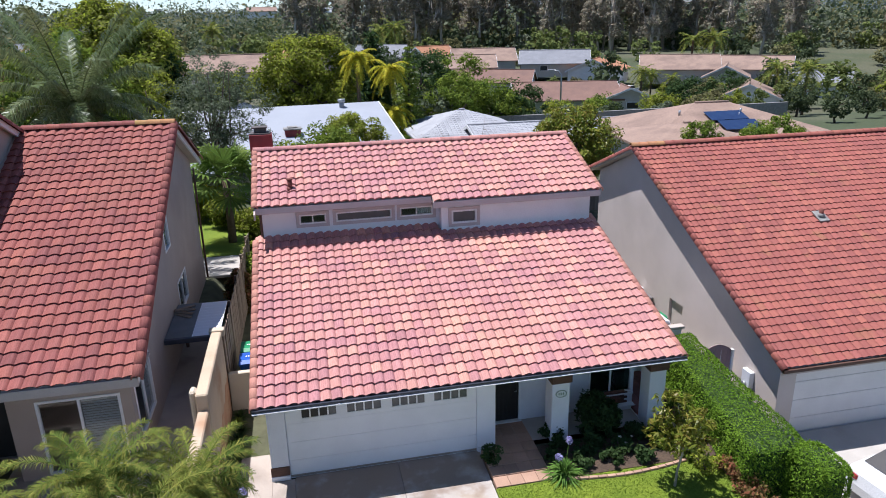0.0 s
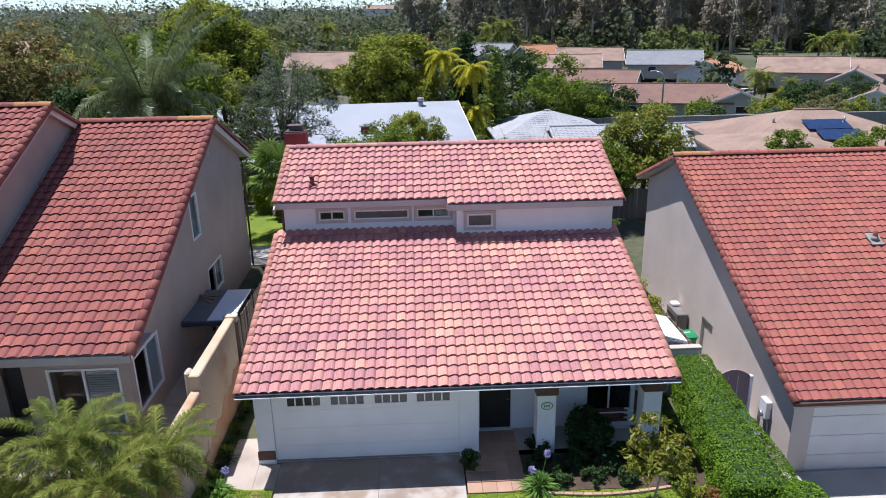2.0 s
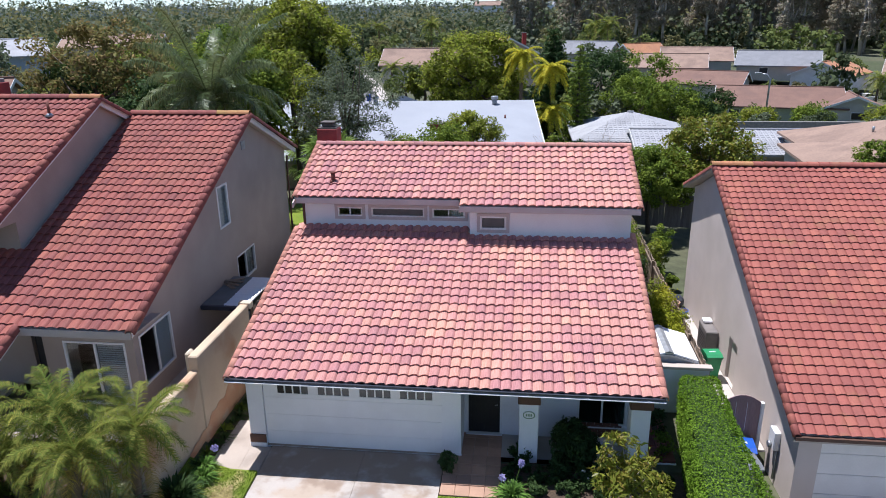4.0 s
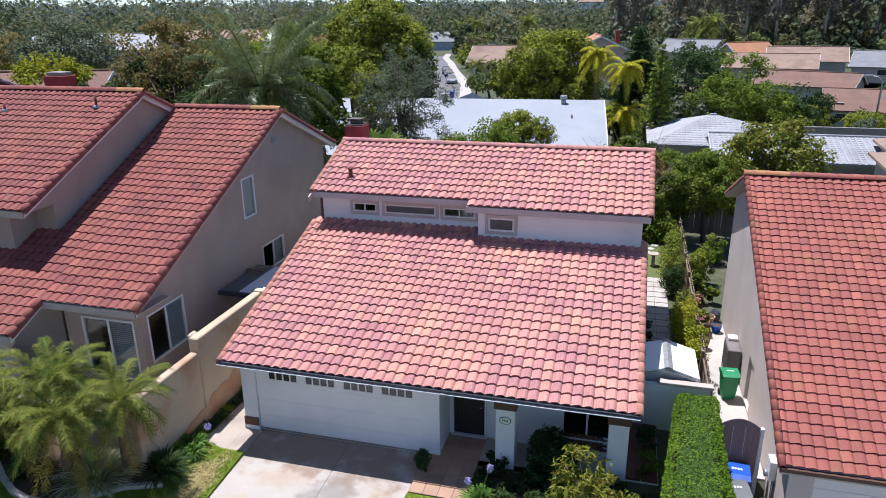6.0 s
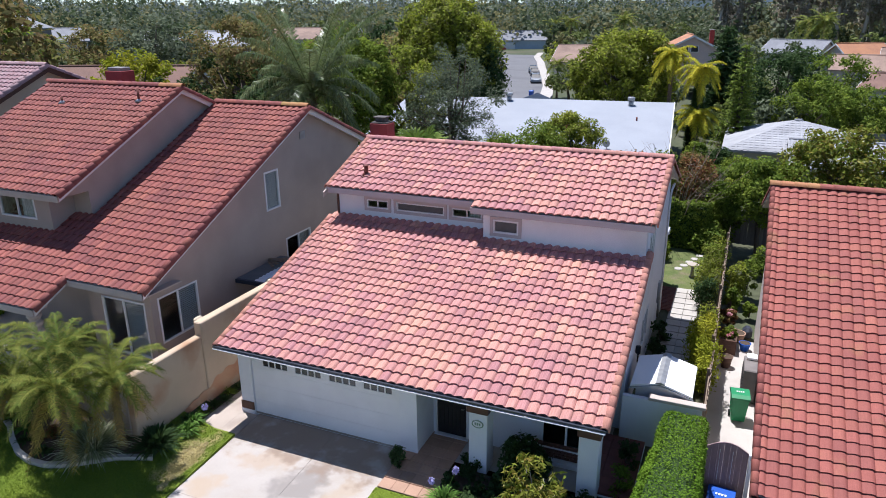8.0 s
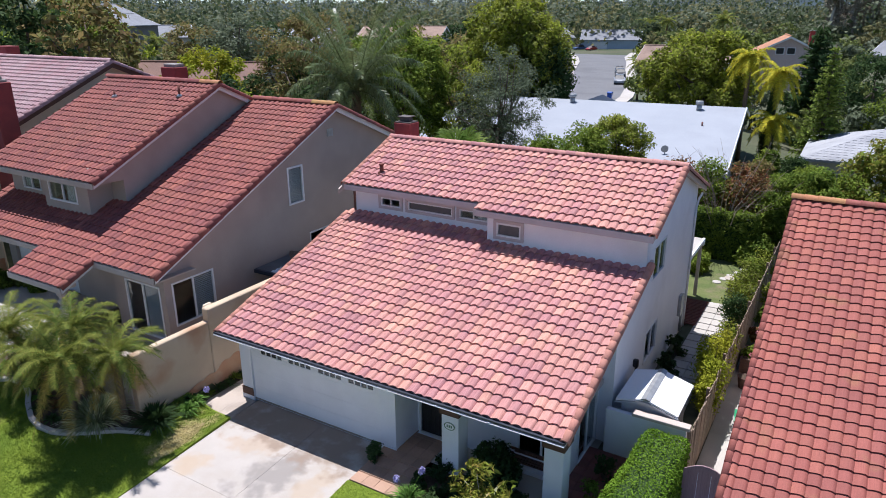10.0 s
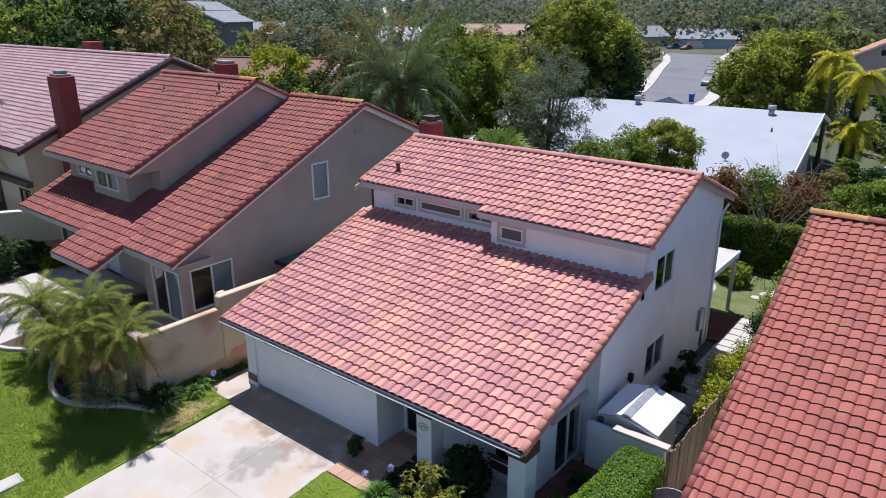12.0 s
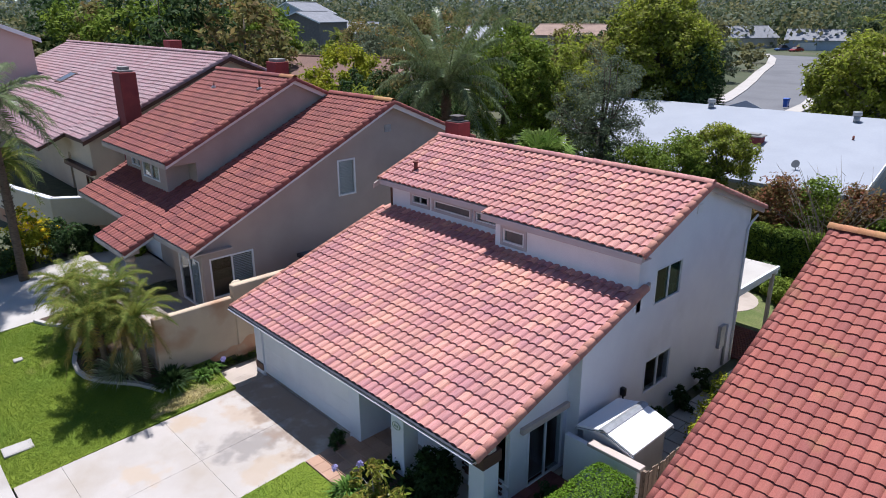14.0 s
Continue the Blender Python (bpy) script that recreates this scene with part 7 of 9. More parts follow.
# ---- lawns with blades ----
def blades(name, label, xs, ys, n, seed, keep, lift=0.02, h=0.035, material=None):
    rng = np.random.RandomState(seed)
    x, y = rng.uniform(*xs, n), rng.uniform(*ys, n)
    ok = np.array([keep(a, b) for a, b in zip(x, y)])
    x, y = x[ok], y[ok]
    z = np.array([gz(a, b) for a, b in zip(x, y)]) + lift
    m = len(x)
    a = rng.uniform(0, 6.28, m)
    w = np.stack([np.cos(a), np.sin(a), np.zeros(m)], 1) * 0.009
    tip = np.stack([rng.normal(0, 0.025, m), rng.normal(0, 0.025, m), rng.uniform(0.5, 1.2, m) * h], 1)
    p = np.stack([x, y, z], 1)
    v = np.stack([p - w, p + w, p + tip], 1).reshape(-1, 3)
    tagged(new(name, raw_mesh(name, v, np.arange(3 * m).reshape(m, 3), material or GRASS)), label, "grass", kind="stuff")


def in_bed(x, y):
    for a, b in zip(kp, kp[1:]):
        if min(a[0], b[0]) <= x <= max(a[0], b[0]):
            return y > a[1] + (b[1] - a[1]) * (x - a[0]) / (b[0] - a[0] + 1e-9) - 0.08
    return x > -1.4 and (y > -1.0 or (x < -1.2 and y > -2.4))


def left_lawn(x, y):
    return not in_bed(x, y) and -7.6 < x < 0.085 and y > -7.5


sheet("front_lawn", LAWN, "mown green front lawn with a dry patch", steps(-7.62, 0.097, 0.15), steps(-7.5, -2.7, 0.45), 0.008)
sheet("front_lawn", LAWN, "mown green front lawn with a dry patch", steps(-1.72, 0.097, 0.4), steps(-2.7, -0.952, 0.4), 0.016, f=lambda x, y: gz(max(x, -1.9), min(y, -0.03)))
sheet("lawn", LAWN, "mown green lawn before the porch", steps(4.953, 11.2, 0.5), steps(-7.5, -1.44, 0.5), 0.015)
def dry_spot(x, y):
    return ((x + 0.42 + 0.1 * (y + 2.4)) / 0.30) ** 2 + ((y + 2.4) / 0.95) ** 2 + 0.9 * noise.noise((x * 3, y * 3, 1)) < 1


blades("grass", "short mown grass blades of the front lawn", (-7.6, 0.085), (-7.5, -0.96), 95000, 5, lambda x, y: left_lawn(x, y) and not dry_spot(x, y))
blades("dry_grass", "dry straw coloured patch of grass by the driveway", (-1.2, 0.08), (-3.8, -1.1), 12000, 7, dry_spot, material=DRY_GRASS)
blades("grass", "short mown grass blades before the porch", (4.96, 11.2), (-7.4, -1.44), 40000, 6, lambda x, y: True)
for name, label, x0, x1, y0, y1 in (("utility_box", "pale concrete utility box lid set in the lawn", -1.56, -1.18, -7.3, -6.53), ("valve_box", "small pale valve lid in the lawn", -5.05, -4.88, -6.05, -5.78)):
    cz = gz((x0 + x1) / 2, (y0 + y1) / 2)
    tilt = Matrix.Translation(((x0 + x1) / 2, (y0 + y1) / 2, cz)) @ Matrix.Rotation(0.263, 4, "Y")
    hx, hy = (x1 - x0) / 2, (y1 - y0) / 2
    ub = thing(name, label, "box lid", ((x0 + x1) / 2, (y0 + y1) / 2, cz))
    part("frame", Solid().soft(-hx, hx, -hy, hy, -0.15, 0.05, 0.01, tilt), CONCRETE_PALE, ub)
    part("lid", Solid().soft(-hx * 0.85, hx * 0.85, -hy * 0.92, hy * 0.92, 0.051, 0.058, 0.004, tilt), CONCRETE_PALE, ub)

# ---- houses beyond the gardens ----
ROOF_WHITE = mat("white_coated_flat_roof", (0.31, 0.33, 0.365), (0.285, 0.305, 0.34), 0.4, 0.8, 0.05, 10, c=(0.27, 0.285, 0.315), cscale=0.2, clow=0.55, chigh=0.8, grain=0.03)
ROOF_GREY = mat("grey_shingle_roof", (0.23, 0.235, 0.25), (0.19, 0.195, 0.21), 0.8, 0.9, 0.4, 9, grain=0.2)
ROOF_TAN = mat("tan_shingle_roof", (0.30, 0.205, 0.155), (0.25, 0.17, 0.13), 0.6, 0.9, 0.4, 9, c=(0.20, 0.135, 0.105), cscale=0.3, grain=0.18)
ROOF_BROWN = mat("brown_shingle_roof", (0.205, 0.118, 0.088), (0.17, 0.096, 0.074), 0.6, 0.9, 0.4, 9, c=(0.16, 0.095, 0.075), cscale=0.3, grain=0.18)
ROOF_ORANGE = mat("orange_brown_roof", (0.42, 0.20, 0.10), (0.34, 0.16, 0.09), 0.5, 0.9, 0.4, 9, grain=0.18)
ROOF_PALE = mat("pale_grey_tile_roof", (0.36, 0.365, 0.385), (0.31, 0.315, 0.335), 0.7, 0.85, 0.3, 9, c=(0.25, 0.255, 0.27), cscale=0.4, grain=0.12)
WALL_FAR = mat("pale_far_stucco", (0.47, 0.445, 0.405), (0.42, 0.395, 0.36), 0.6, 0.9, 0.2, 20)
WALL_GREEN = mat("sage_green_stucco", (0.35, 0.38, 0.30), (0.31, 0.34, 0.27), 0.6, 0.9, 0.2, 20)
WALL_PINK = mat("pink_stucco", (0.58, 0.44, 0.40), (0.53, 0.40, 0.36), 0.6, 0.9, 0.2, 20)
WALL_BLUE = mat("pale_blue_siding", (0.40, 0.47, 0.56), (0.36, 0.43, 0.52), 0.6, 0.85, 0.2, 20)
SOLAR = mat("dark_blue_solar_cell", (0.015, 0.03, 0.085), (0.02, 0.04, 0.10), 2.0, 0.15, 0)
CANVAS = mat("turquoise_canvas", (0.05, 0.48, 0.52), None, 2, 0.8)
CAR_WHITE = mat("white_car_paint", (0.80, 0.80, 0.81), None, 2, 0.25, spec=0.6)
CAR_GREY = mat("silver_car_paint", (0.30, 0.32, 0.34), None, 2, 0.3, metal=0.4)
CAR_DARK = mat("dark_car_paint", (0.03, 0.032, 0.036), None, 2, 0.25)
CAR_RED = mat("red_car_paint", (0.30, 0.02, 0.02), None, 2, 0.3)
CAR_BLUE = mat("blue_car_paint", (0.04, 0.09, 0.22), None, 2, 0.3)


def far_house(label, x, y, w, d, eave, ridge, yaw, roof_mat, wall_mat, z=None, kind="gable", over=0.5, chimney=None, garage=None, windows=(), courses=0, vents=0, ribs=0):
    """A house of walls, a gable or hip roof with thickness, doors and windows; the ridge runs along its own x."""
    z = gz(x, y) if z is None else z
    h = thing("house", label, "house", (x, y, z))
    m = Matrix.Translation((x, y, z)) @ Matrix.Rotation(radians(yaw), 4, "Z")
    a, b = w / 2, d / 2
    s = Solid().box(-a, a, -b, b, -0.3, eave, m)
    if kind == "gable":
        s = Solid().prism([(-b, -0.3), (b, -0.3), (b, eave), (0, ridge - 0.1), (-b, eave)], "x", -a, a, m)
    part("wall", s, wall_mat, h)
    A, B, e = a + over, b + over, eave - (ridge - eave) * over / b
    th = 0.18
    rs = Solid()
    if kind == "gable":
        rs.prism([(-B, e), (0, ridge), (B, e), (B, e - th), (0, ridge - th), (-B, e - th)], "x", -A, A, m)
    else:
        k = max(0.3, A - B)
        rs.add([(-A, -B, e), (A, -B, e), (A, B, e), (-A, B, e), (-k, 0, ridge), (k, 0, ridge), (-A, -B, e - th), (A, -B, e - th), (A, B, e - th), (-A, B, e - th)],
               [(0, 1, 5, 4), (1, 2, 5), (2, 3, 4, 5), (3, 0, 4), (0, 6, 7, 1), (1, 7, 8, 2), (2, 8, 9, 3), (3, 9, 6, 0), (9, 8, 7, 6)], m=m)
    roof = part("roof", rs, roof_mat, h)
    part("ridge_cap", Solid().tube([(-(A if kind == "gable" else max(0.3, A - B)), 0, ridge + 0.02), ((A if kind == "gable" else max(0.3, A - B)), 0, ridge + 0.02)], [0.12, 0.12], 6, m=m), roof_mat, roof)
    if kind == "gable":
        for sx in (-A, A):
            part("barge_board", Solid().prism([(-B, e), (0, ridge), (B, e), (B, e - 0.3), (0, ridge - 0.3), (-B, e - 0.3)], "x", sx - 0.03, sx + 0.03, m), TRIM_WHITE, roof)
    for i in range(courses):
        for sg in (-1, 1):
            q = (i + 0.5) / courses
            yy, zz = sg * B * (1 - q), e + (ridge - e) * q
            xx = A if kind == "gable" else A - (A - max(0.3, A - B)) * q
            part("course", Solid().soft(-xx, xx, yy - 0.05, yy + 0.05, zz - 0.03, zz + 0.014, 0.006, m), roof_mat, roof)
    for i in range(ribs):
        rx = -A + 2 * A * (i + 0.5) / ribs
        top = 0.97 if kind == "gable" else min(0.97, (A - abs(rx)) / max(0.1, A - max(0.3, A - B)))
        pts = [(-B, e), (-B * (1 - top), e + (ridge - e) * top)]
        part("rib", Solid().prism([(pts[0][0], pts[0][1] - 0.03), (pts[1][0], pts[1][1] - 0.03), (pts[1][0], pts[1][1] + 0.035), (pts[0][0], pts[0][1] + 0.035)], "x", rx - 0.07, rx + 0.07, m), roof_mat, roof)
    for i in range(vents):
        vx, vy = -a * 0.5 + i * a * 0.7, -b * 0.35
        zz = e + (ridge - e) * (1 - abs(vy) / B)
        part("vent_pipe", Solid().tube([(vx, vy, zz - 0.05), (vx, vy, zz + 0.35)], [0.09, 0.09], 8, m=m), METAL, roof)
    if chimney:
        cx, cy, ch = chimney
        c = part("chimney", Solid().soft(cx - 0.5, cx + 0.5, cy - 0.35, cy + 0.35, eave - 0.5, ch, 0.03, m), CHIM_RED, h)
        part("cap", Solid().soft(cx - 0.56, cx + 0.56, cy - 0.41, cy + 0.41, ch, ch + 0.12, 0.02, m), CHIM_CAP, c)
    if garage:
        side, gx0, gw_ = garage
        if side == "front":
            g = part("garage_door", Solid().soft(gx0, gx0 + gw_, -b - 0.06, -b - 0.01, -0.1, 2.2, 0.01, m), GARAGE_WHITE, h)
            for k in range(3):
                part("door_rail", Solid().soft(gx0, gx0 + gw_, -b - 0.075, -b - 0.061, 0.5 + 0.55 * k, 0.54 + 0.55 * k, 0.003, m), GARAGE_GREY, g)
        else:
            sx = a if side == "right" else -a
            sg = 1 if side == "right" else -1
            g = part("garage_door", Solid().soft(sx + sg * 0.01, sx + sg * 0.06, gx0, gx0 + gw_, -0.1, 2.2, 0.01, m), GARAGE_WHITE, h)
            for k in range(3):
                part("door_rail", Solid().soft(sx + sg * 0.061, sx + sg * 0.075, gx0, gx0 + gw_, 0.5 + 0.55 * k, 0.54 + 0.55 * k, 0.003, m), GARAGE_GREY, g)
    for side, u, zz, ww, hh in windows:
        if side == "front":
            bx = [(u, u + ww, -b - 0.05, -b - 0.012), (u + 0.08, u + ww - 0.08, -b - 0.056, -b - 0.051)]
        elif side == "right":
            bx = [(a + 0.012, a + 0.05, u, u + ww), (a + 0.051, a + 0.056, u + 0.08, u + ww - 0.08)]
        else:
            bx = [(-a - 0.05, -a - 0.012, u, u + ww), (-a - 0.056, -a - 0.051, u + 0.08, u + ww - 0.08)]
        wf = part("window", Solid().soft(*bx[0], zz, zz + hh, 0.01, m), TRIM_WHITE, h)
        part("pane", Solid().box(*bx[1], zz + 0.08, zz + hh - 0.08, m), DOOR_DARK, wf)
    return h


# white-roofed house straight behind
wr = thing("house", "low house with a bright white coated roof behind the gardens", "house", (-2, 36, 0))
part("wall", Solid().prism([(29.8, -0.2), (41.0, -0.2), (41.0, 4.2), (29.8, 2.2)], "x", -13.5, 7.7), WALL_FAR, wr)
rw = part("roof", Solid().prism([(29.2, 2.2), (41.9, 4.72), (47.2, 3.6), (47.2, 3.4), (41.9, 4.52), (29.2, 2.0)], "x", -14.0, 8.1), ROOF_WHITE, wr)
part("barge_board", Solid().prism([(29.2, 2.22), (41.9, 4.74), (47.2, 3.62), (47.2, 3.3), (41.9, 4.42), (29.2, 1.9)], "x", 8.1, 8.16), TRIM_WHITE, rw)
part("hip", Solid().add([(-4.0, 41.9, 4.70), (-1.4, 41.9, 4.70), (-2.7, 42.0, 5.2), (-2.7, 44.2, 4.5)], [(0, 1, 2), (1, 3, 2), (3, 0, 2), (0, 3, 1)]), ROOF_WHITE, rw)
for x, y in ((4.9, 40.9), (-4.9, 41.2)):
    p = part("roof_vent", Solid().tube([(x, y, 2.2 + (y - 29.2) * 0.198 - 0.1), (x, y, 2.2 + (y - 29.2) * 0.198 + 0.4)], [0.2, 0.2], 10).tube([(x, y, 2.2 + (y - 29.2) * 0.198 + 0.4), (x, y, 2.2 + (y - 29.2) * 0.198 + 0.65)], [0.3, 0.28], 10), METAL, rw)
part("small_pipe", Solid().tube([(5.6, 37.5, 3.6), (5.6, 37.5, 4.1)], [0.07, 0.07], 6), RUST, rw)
ch = part("chimney", Solid().soft(-0.1, 1.0, 34.8, 35.6, 2.8, 3.8, 0.03), CHIM_RED, wr)
part("cap", Solid().soft(-0.2, 1.1, 34.7, 35.7, 3.8, 3.9, 0.03).soft(0.1, 0.8, 34.9, 35.5, 3.9, 4.0, 0.03), CHIM_CAP, ch)
wr.rotation_euler.z = radians(4.5)
dish = thing("satellite_dish", "small dark satellite dish on the white roof", "dish", (4.4, 32.3, 2.76))
part("dish", Solid().tube([(4.4, 32.3, 3.0), (4.4, 32.2, 3.05)], [0.08, 0.24], 14), BIN_GREY, dish)
part("mast", Solid().tube([(4.4, 32.3, 2.72), (4.4, 32.3, 3.0)], [0.03, 0.03], 6), METAL, dish)

far_house("low house with a pale grey tiled hip roof", 17.1, 52.5, 10.5, 11.0, 2.3, 4.0, 0, ROOF_PALE, WALL_FAR, z=-1.5, kind="hip", courses=14, ribs=26)
far_house("low house wing with a pale grey tiled roof", 24.5, 46.8, 15.5, 8.5, 1.9, 3.1, 0, ROOF_PALE, WALL_FAR, z=-1.35, courses=14, ribs=38)
far_house("tan-roofed house with solar panels on its slope", 35.5, 38.0, 15.0, 12.0, 2.0, 3.9, -6, ROOF_TAN, WALL_FAR, z=0.0, kind="hip", vents=2)
far_house("tan-roofed house wing beside the solar roof", 30.6, 33.5, 9.0, 9.0, 2.0, 3.0, -6, ROOF_TAN, WALL_FAR, z=0.0, kind="hip")
sp = thing("solar_array", "dark blue solar panels on a tan roof", "solar panels", (34.3, 33.0, 2.6))
for i in range(3):
    for j in range(2):
        m = Matrix.Translation((33.6 + i * 1.1 - j * 0.2, 32.7 + j * 1.75, 2.4 + j * 0.5)) @ Matrix.Rotation(radians(-6), 4, "Z") @ Matrix.Rotation(math.atan(0.292), 4, "X")
        part("panel", Solid().soft(0, 1.06, 0, 1.7, 0.0, 0.05, 0.008, m), SOLAR, sp)
far_house("long low house with a brown shingle roof", 46.0, 98.0, 17.0, 14.0, 2.7, 4.9, -14, ROOF_BROWN, WALL_GREEN, chimney=(-6.6, -5.2, 3.3), windows=(("front", -7, 1.0, 1.6, 1.1), ("front", -3, 1.0, 1.8, 1.1)), z=-4.2)
far_house("brown-roofed house wing with a gable end", 54.5, 92.0, 7.0, 9.0, 2.6, 4.4, 76, ROOF_BROWN, WALL_FAR, z=-4.2, windows=(("left", -1.5, 1.0, 2.0, 1.1),))
far_house("mauve-roofed house beyond the gardens", 38.5, 115.5, 15.0, 10.0, 2.4, 4.2, -25, ROOF_BROWN, WALL_FAR, z=-2.3)
far_house("white garage house with an orange brown gable roof", 63.0, 121.5, 13.0, 10.0, 2.8, 4.9, 55, ROOF_ORANGE, TRIM_WHITE, garage=("left", -3.5, 5.2), z=-1.7)
far_house("pale house with a tan roof by the wood", 80.0, 119.5, 15, 12, 2.8, 5.2, -28, ROOF_TAN, WALL_FAR, z=-1.9)
far_house("tan-roofed house with a cross gable", 95.0, 115.5, 14.0, 12.0, 2.8, 5.0, -40, ROOF_TAN, WALL_FAR, z=-2.2)
far_house("small tan gable beside the cross gable house", 85.0, 110.0, 9.0, 8.0, 2.6, 4.6, 55, ROOF_TAN, WALL_FAR, z=-2.9)
far_house("white gabled house with a grey brown roof", 74.0, 87.0, 12.0, 9.0, 2.6, 4.6, 55, ROOF_TAN, CAR_WHITE, z=-4.0)
far_house("low white house with a grey roof beyond the gardens", 99.0, 104.0, 14.0, 10.0, 2.6, 4.5, -35, ROOF_GREY, TRIM_WHITE, z=-4.2)
far_house("grey-roofed house before the wood", 56.0, 129.0, 14.0, 10.0, 2.7, 5.0, -20, ROOF_GREY, WALL_FAR, z=-0.4, windows=(("front", -3, 1.0, 1.6, 1.1),))
far_house("tan-roofed house before the wood", 41.5, 134.0, 13.0, 9.0, 2.7, 4.9, -10, ROOF_TAN, WALL_FAR, z=0.3)
far_house("grey-roofed house behind the conifers", 22.5, 157.0, 12.0, 9.0, 2.8, 5.2, -30, ROOF_GREY, WALL_FAR, z=0.6)
far_house("mauve tan house behind the conifers", 34.5, 128.5, 15.0, 11.0, 2.7, 4.8, -12, ROOF_TAN, WALL_FAR, z=-0.6, windows=(("front", -2, 1.0, 1.4, 1.1), ("front", 2, 1.0, 1.2, 1.1)))
far_house("small tan gable behind the conifers", 32.0, 142.5, 9.0, 8.0, 2.6, 5.0, 30, ROOF_ORANGE, WALL_FAR, z=0.7)
far_house("pink stucco house with a red gable roof", 3.5, 110.0, 11.5, 10.5, 5.0, 7.6, 99, ROOF_ORANGE, WALL_PINK, z=0.5, chimney=(1.0, -3.4, 8.2), windows=(("left", -0.9, 5.0, 1.2, 1.0), ("left", 0.6, 5.0, 1.2, 1.0)))
far_house("tan-roofed house beyond the trees", -10.0, 104.0, 13.0, 10.0, 2.8, 5.0, 0, ROOF_TAN, WALL_FAR, z=1.5)
far_house("grey house at the end of the street", -61.0, 224.0, 19.0, 12.0, 3.2, 6.0, 15, ROOF_GREY, WALL_BLUE, z=0.3, garage=("front", -6, 5.0))
far_house("grey-roofed house beside the street", -84.0, 220.0, 17.0, 12.0, 3.4, 6.6, 60, ROOF_GREY, WALL_FAR, z=0.5)
far_house("blue grey house with a pale roof on the rise", -70.0, 77.0, 16.0, 12.0, 3.0, 5.0, 40, ROOF_PALE, WALL_BLUE, z=4.2)
far_house("grey-gabled house with white trim on the rise", -116.4, 78.0, 14.0, 10.0, 6.3, 8.3, 120, ROOF_GREY, WOOD_GREY, z=3.6, garage=("left", 0, 5))
far_house("pale blue gabled house on the rise", -139.5, 90.0, 15.0, 11.0, 7.6, 10.2, 120, ROOF_GREY, WALL_BLUE, z=4.0)
far_house("brown-roofed house on the rise", -52.0, 43.5, 15.0, 10.0, 2.6, 4.2, 30, ROOF_BROWN, WALL_FAR, z=2.0)
far_house("brown-roofed house beyond the gardens", -40.0, 33.0, 14.0, 9.0, 2.6, 4.6, 20, ROOF_BROWN, WALL_FAR, z=2.6)
far_house("pink stucco house with a red roof uphill", -44.0, -0.3, 10.0, 9.0, 8.0, 9.95, 0, TILE_RED[1], WALL_PINK, z=2.0)
far_house("pale houses on the far rise", -75, 120, 18, 12, 3, 5, 20, ROOF_TAN, WALL_FAR, z=4)
far_house("grey-roofed house on the far rise", -130, 95, 18, 12, 3, 5.4, 50, ROOF_GREY, WALL_FAR, z=4)
for i, (x, y, zz) in enumerate(((-13, 385, 15), (5, 392, 15), (25, 380, 14), (95, 262, 17), (118, 250, 17), (150, 225, 16), (175, 205, 16), (60, 330, 15))):
    far_house("pale house on the far hillside", x, y, 15, 10, 3.2, 5.2, 20 * i % 90, (ROOF_TAN, ROOF_GREY, ROOF_PALE)[i % 3], TRIM_WHITE, z=zz)

# side street with pavements
road = Solid()
cl_ = [(-16.4, 70.0), (-18.8, 84.0), (-22.6, 98.0), (-27.6, 114.0), (-33.6, 132.0), (-41.0, 156.0), (-48.5, 177.0), (-56.0, 198.0)]
wd = [3.9, 4.2, 4.6, 4.9, 5.2, 5.6, 6.2, 9.0]


def ribbon(offs, zoff, extra=0.0):
    v, f = [], []
    for i, (p, w) in enumerate(zip(cl_, wd)):
        q = cl_[min(i + 1, len(cl_) - 1)]
        o = cl_[max(i - 1, 0)]
        d = Vector((q[0] - o[0], q[1] - o[1])).normalized()
        n = Vector((d.y, -d.x))
        for k in offs:
            e = (w + abs(k) - 1) * (1 if k > 0 else -1) if abs(k) >= 1 else w * k
            v.append((p[0] + n.x * e, p[1] + n.y * e, gz(*p) * 0 + zoff))
    m = len(offs)
    f = [(i * m + j, i * m + j + 1, (i + 1) * m + j + 1, (i + 1) * m + j) for i in range(len(cl_) - 1) for j in range(m - 1)]
    return v, f


tagged(new("street", raw_mesh("street", *ribbon((-1, 0, 1), 0.06), ASPHALT)), "grey asphalt side street running to far houses", "road", kind="structure")
for sgn, nm in ((1, "pavement"), (-1, "pavement")):
    v, f = ribbon((1, 2.8) if sgn > 0 else (-2.8, -1), 0.20)
    low = [(a, b, 0.0) for a, b, c in v]
    k = len(v)
    s = Solid().add(v + low, f + [(i, i + 2, i + 2 + k, i + k) for i in range(0, k - 2)])
    solo("pavement", s, CONCRETE_PALE, "pale concrete pavement with a raised kerb", "pavement", "structure")
sheet("cross_street", ASPHALT, "grey asphalt street across the end", steps(-95, -25, 6), [199, 208], 0.05, f=lambda x, y: 0.02)
sheet("near_cross_street", ASPHALT, "grey asphalt street among the far houses", steps(58, 78, 4), [108, 116], 0.05)
sheet("far_driveway", CONCRETE_PALE, "pale concrete driveway of a far house", [57, 60, 64], [113, 116, 119], 0.07)
sheet("far_driveway", CONCRETE_PALE, "pale concrete driveway at the street end", [-69, -65, -61], [206, 211, 217], 0.09, f=lambda x, y: 0.1)


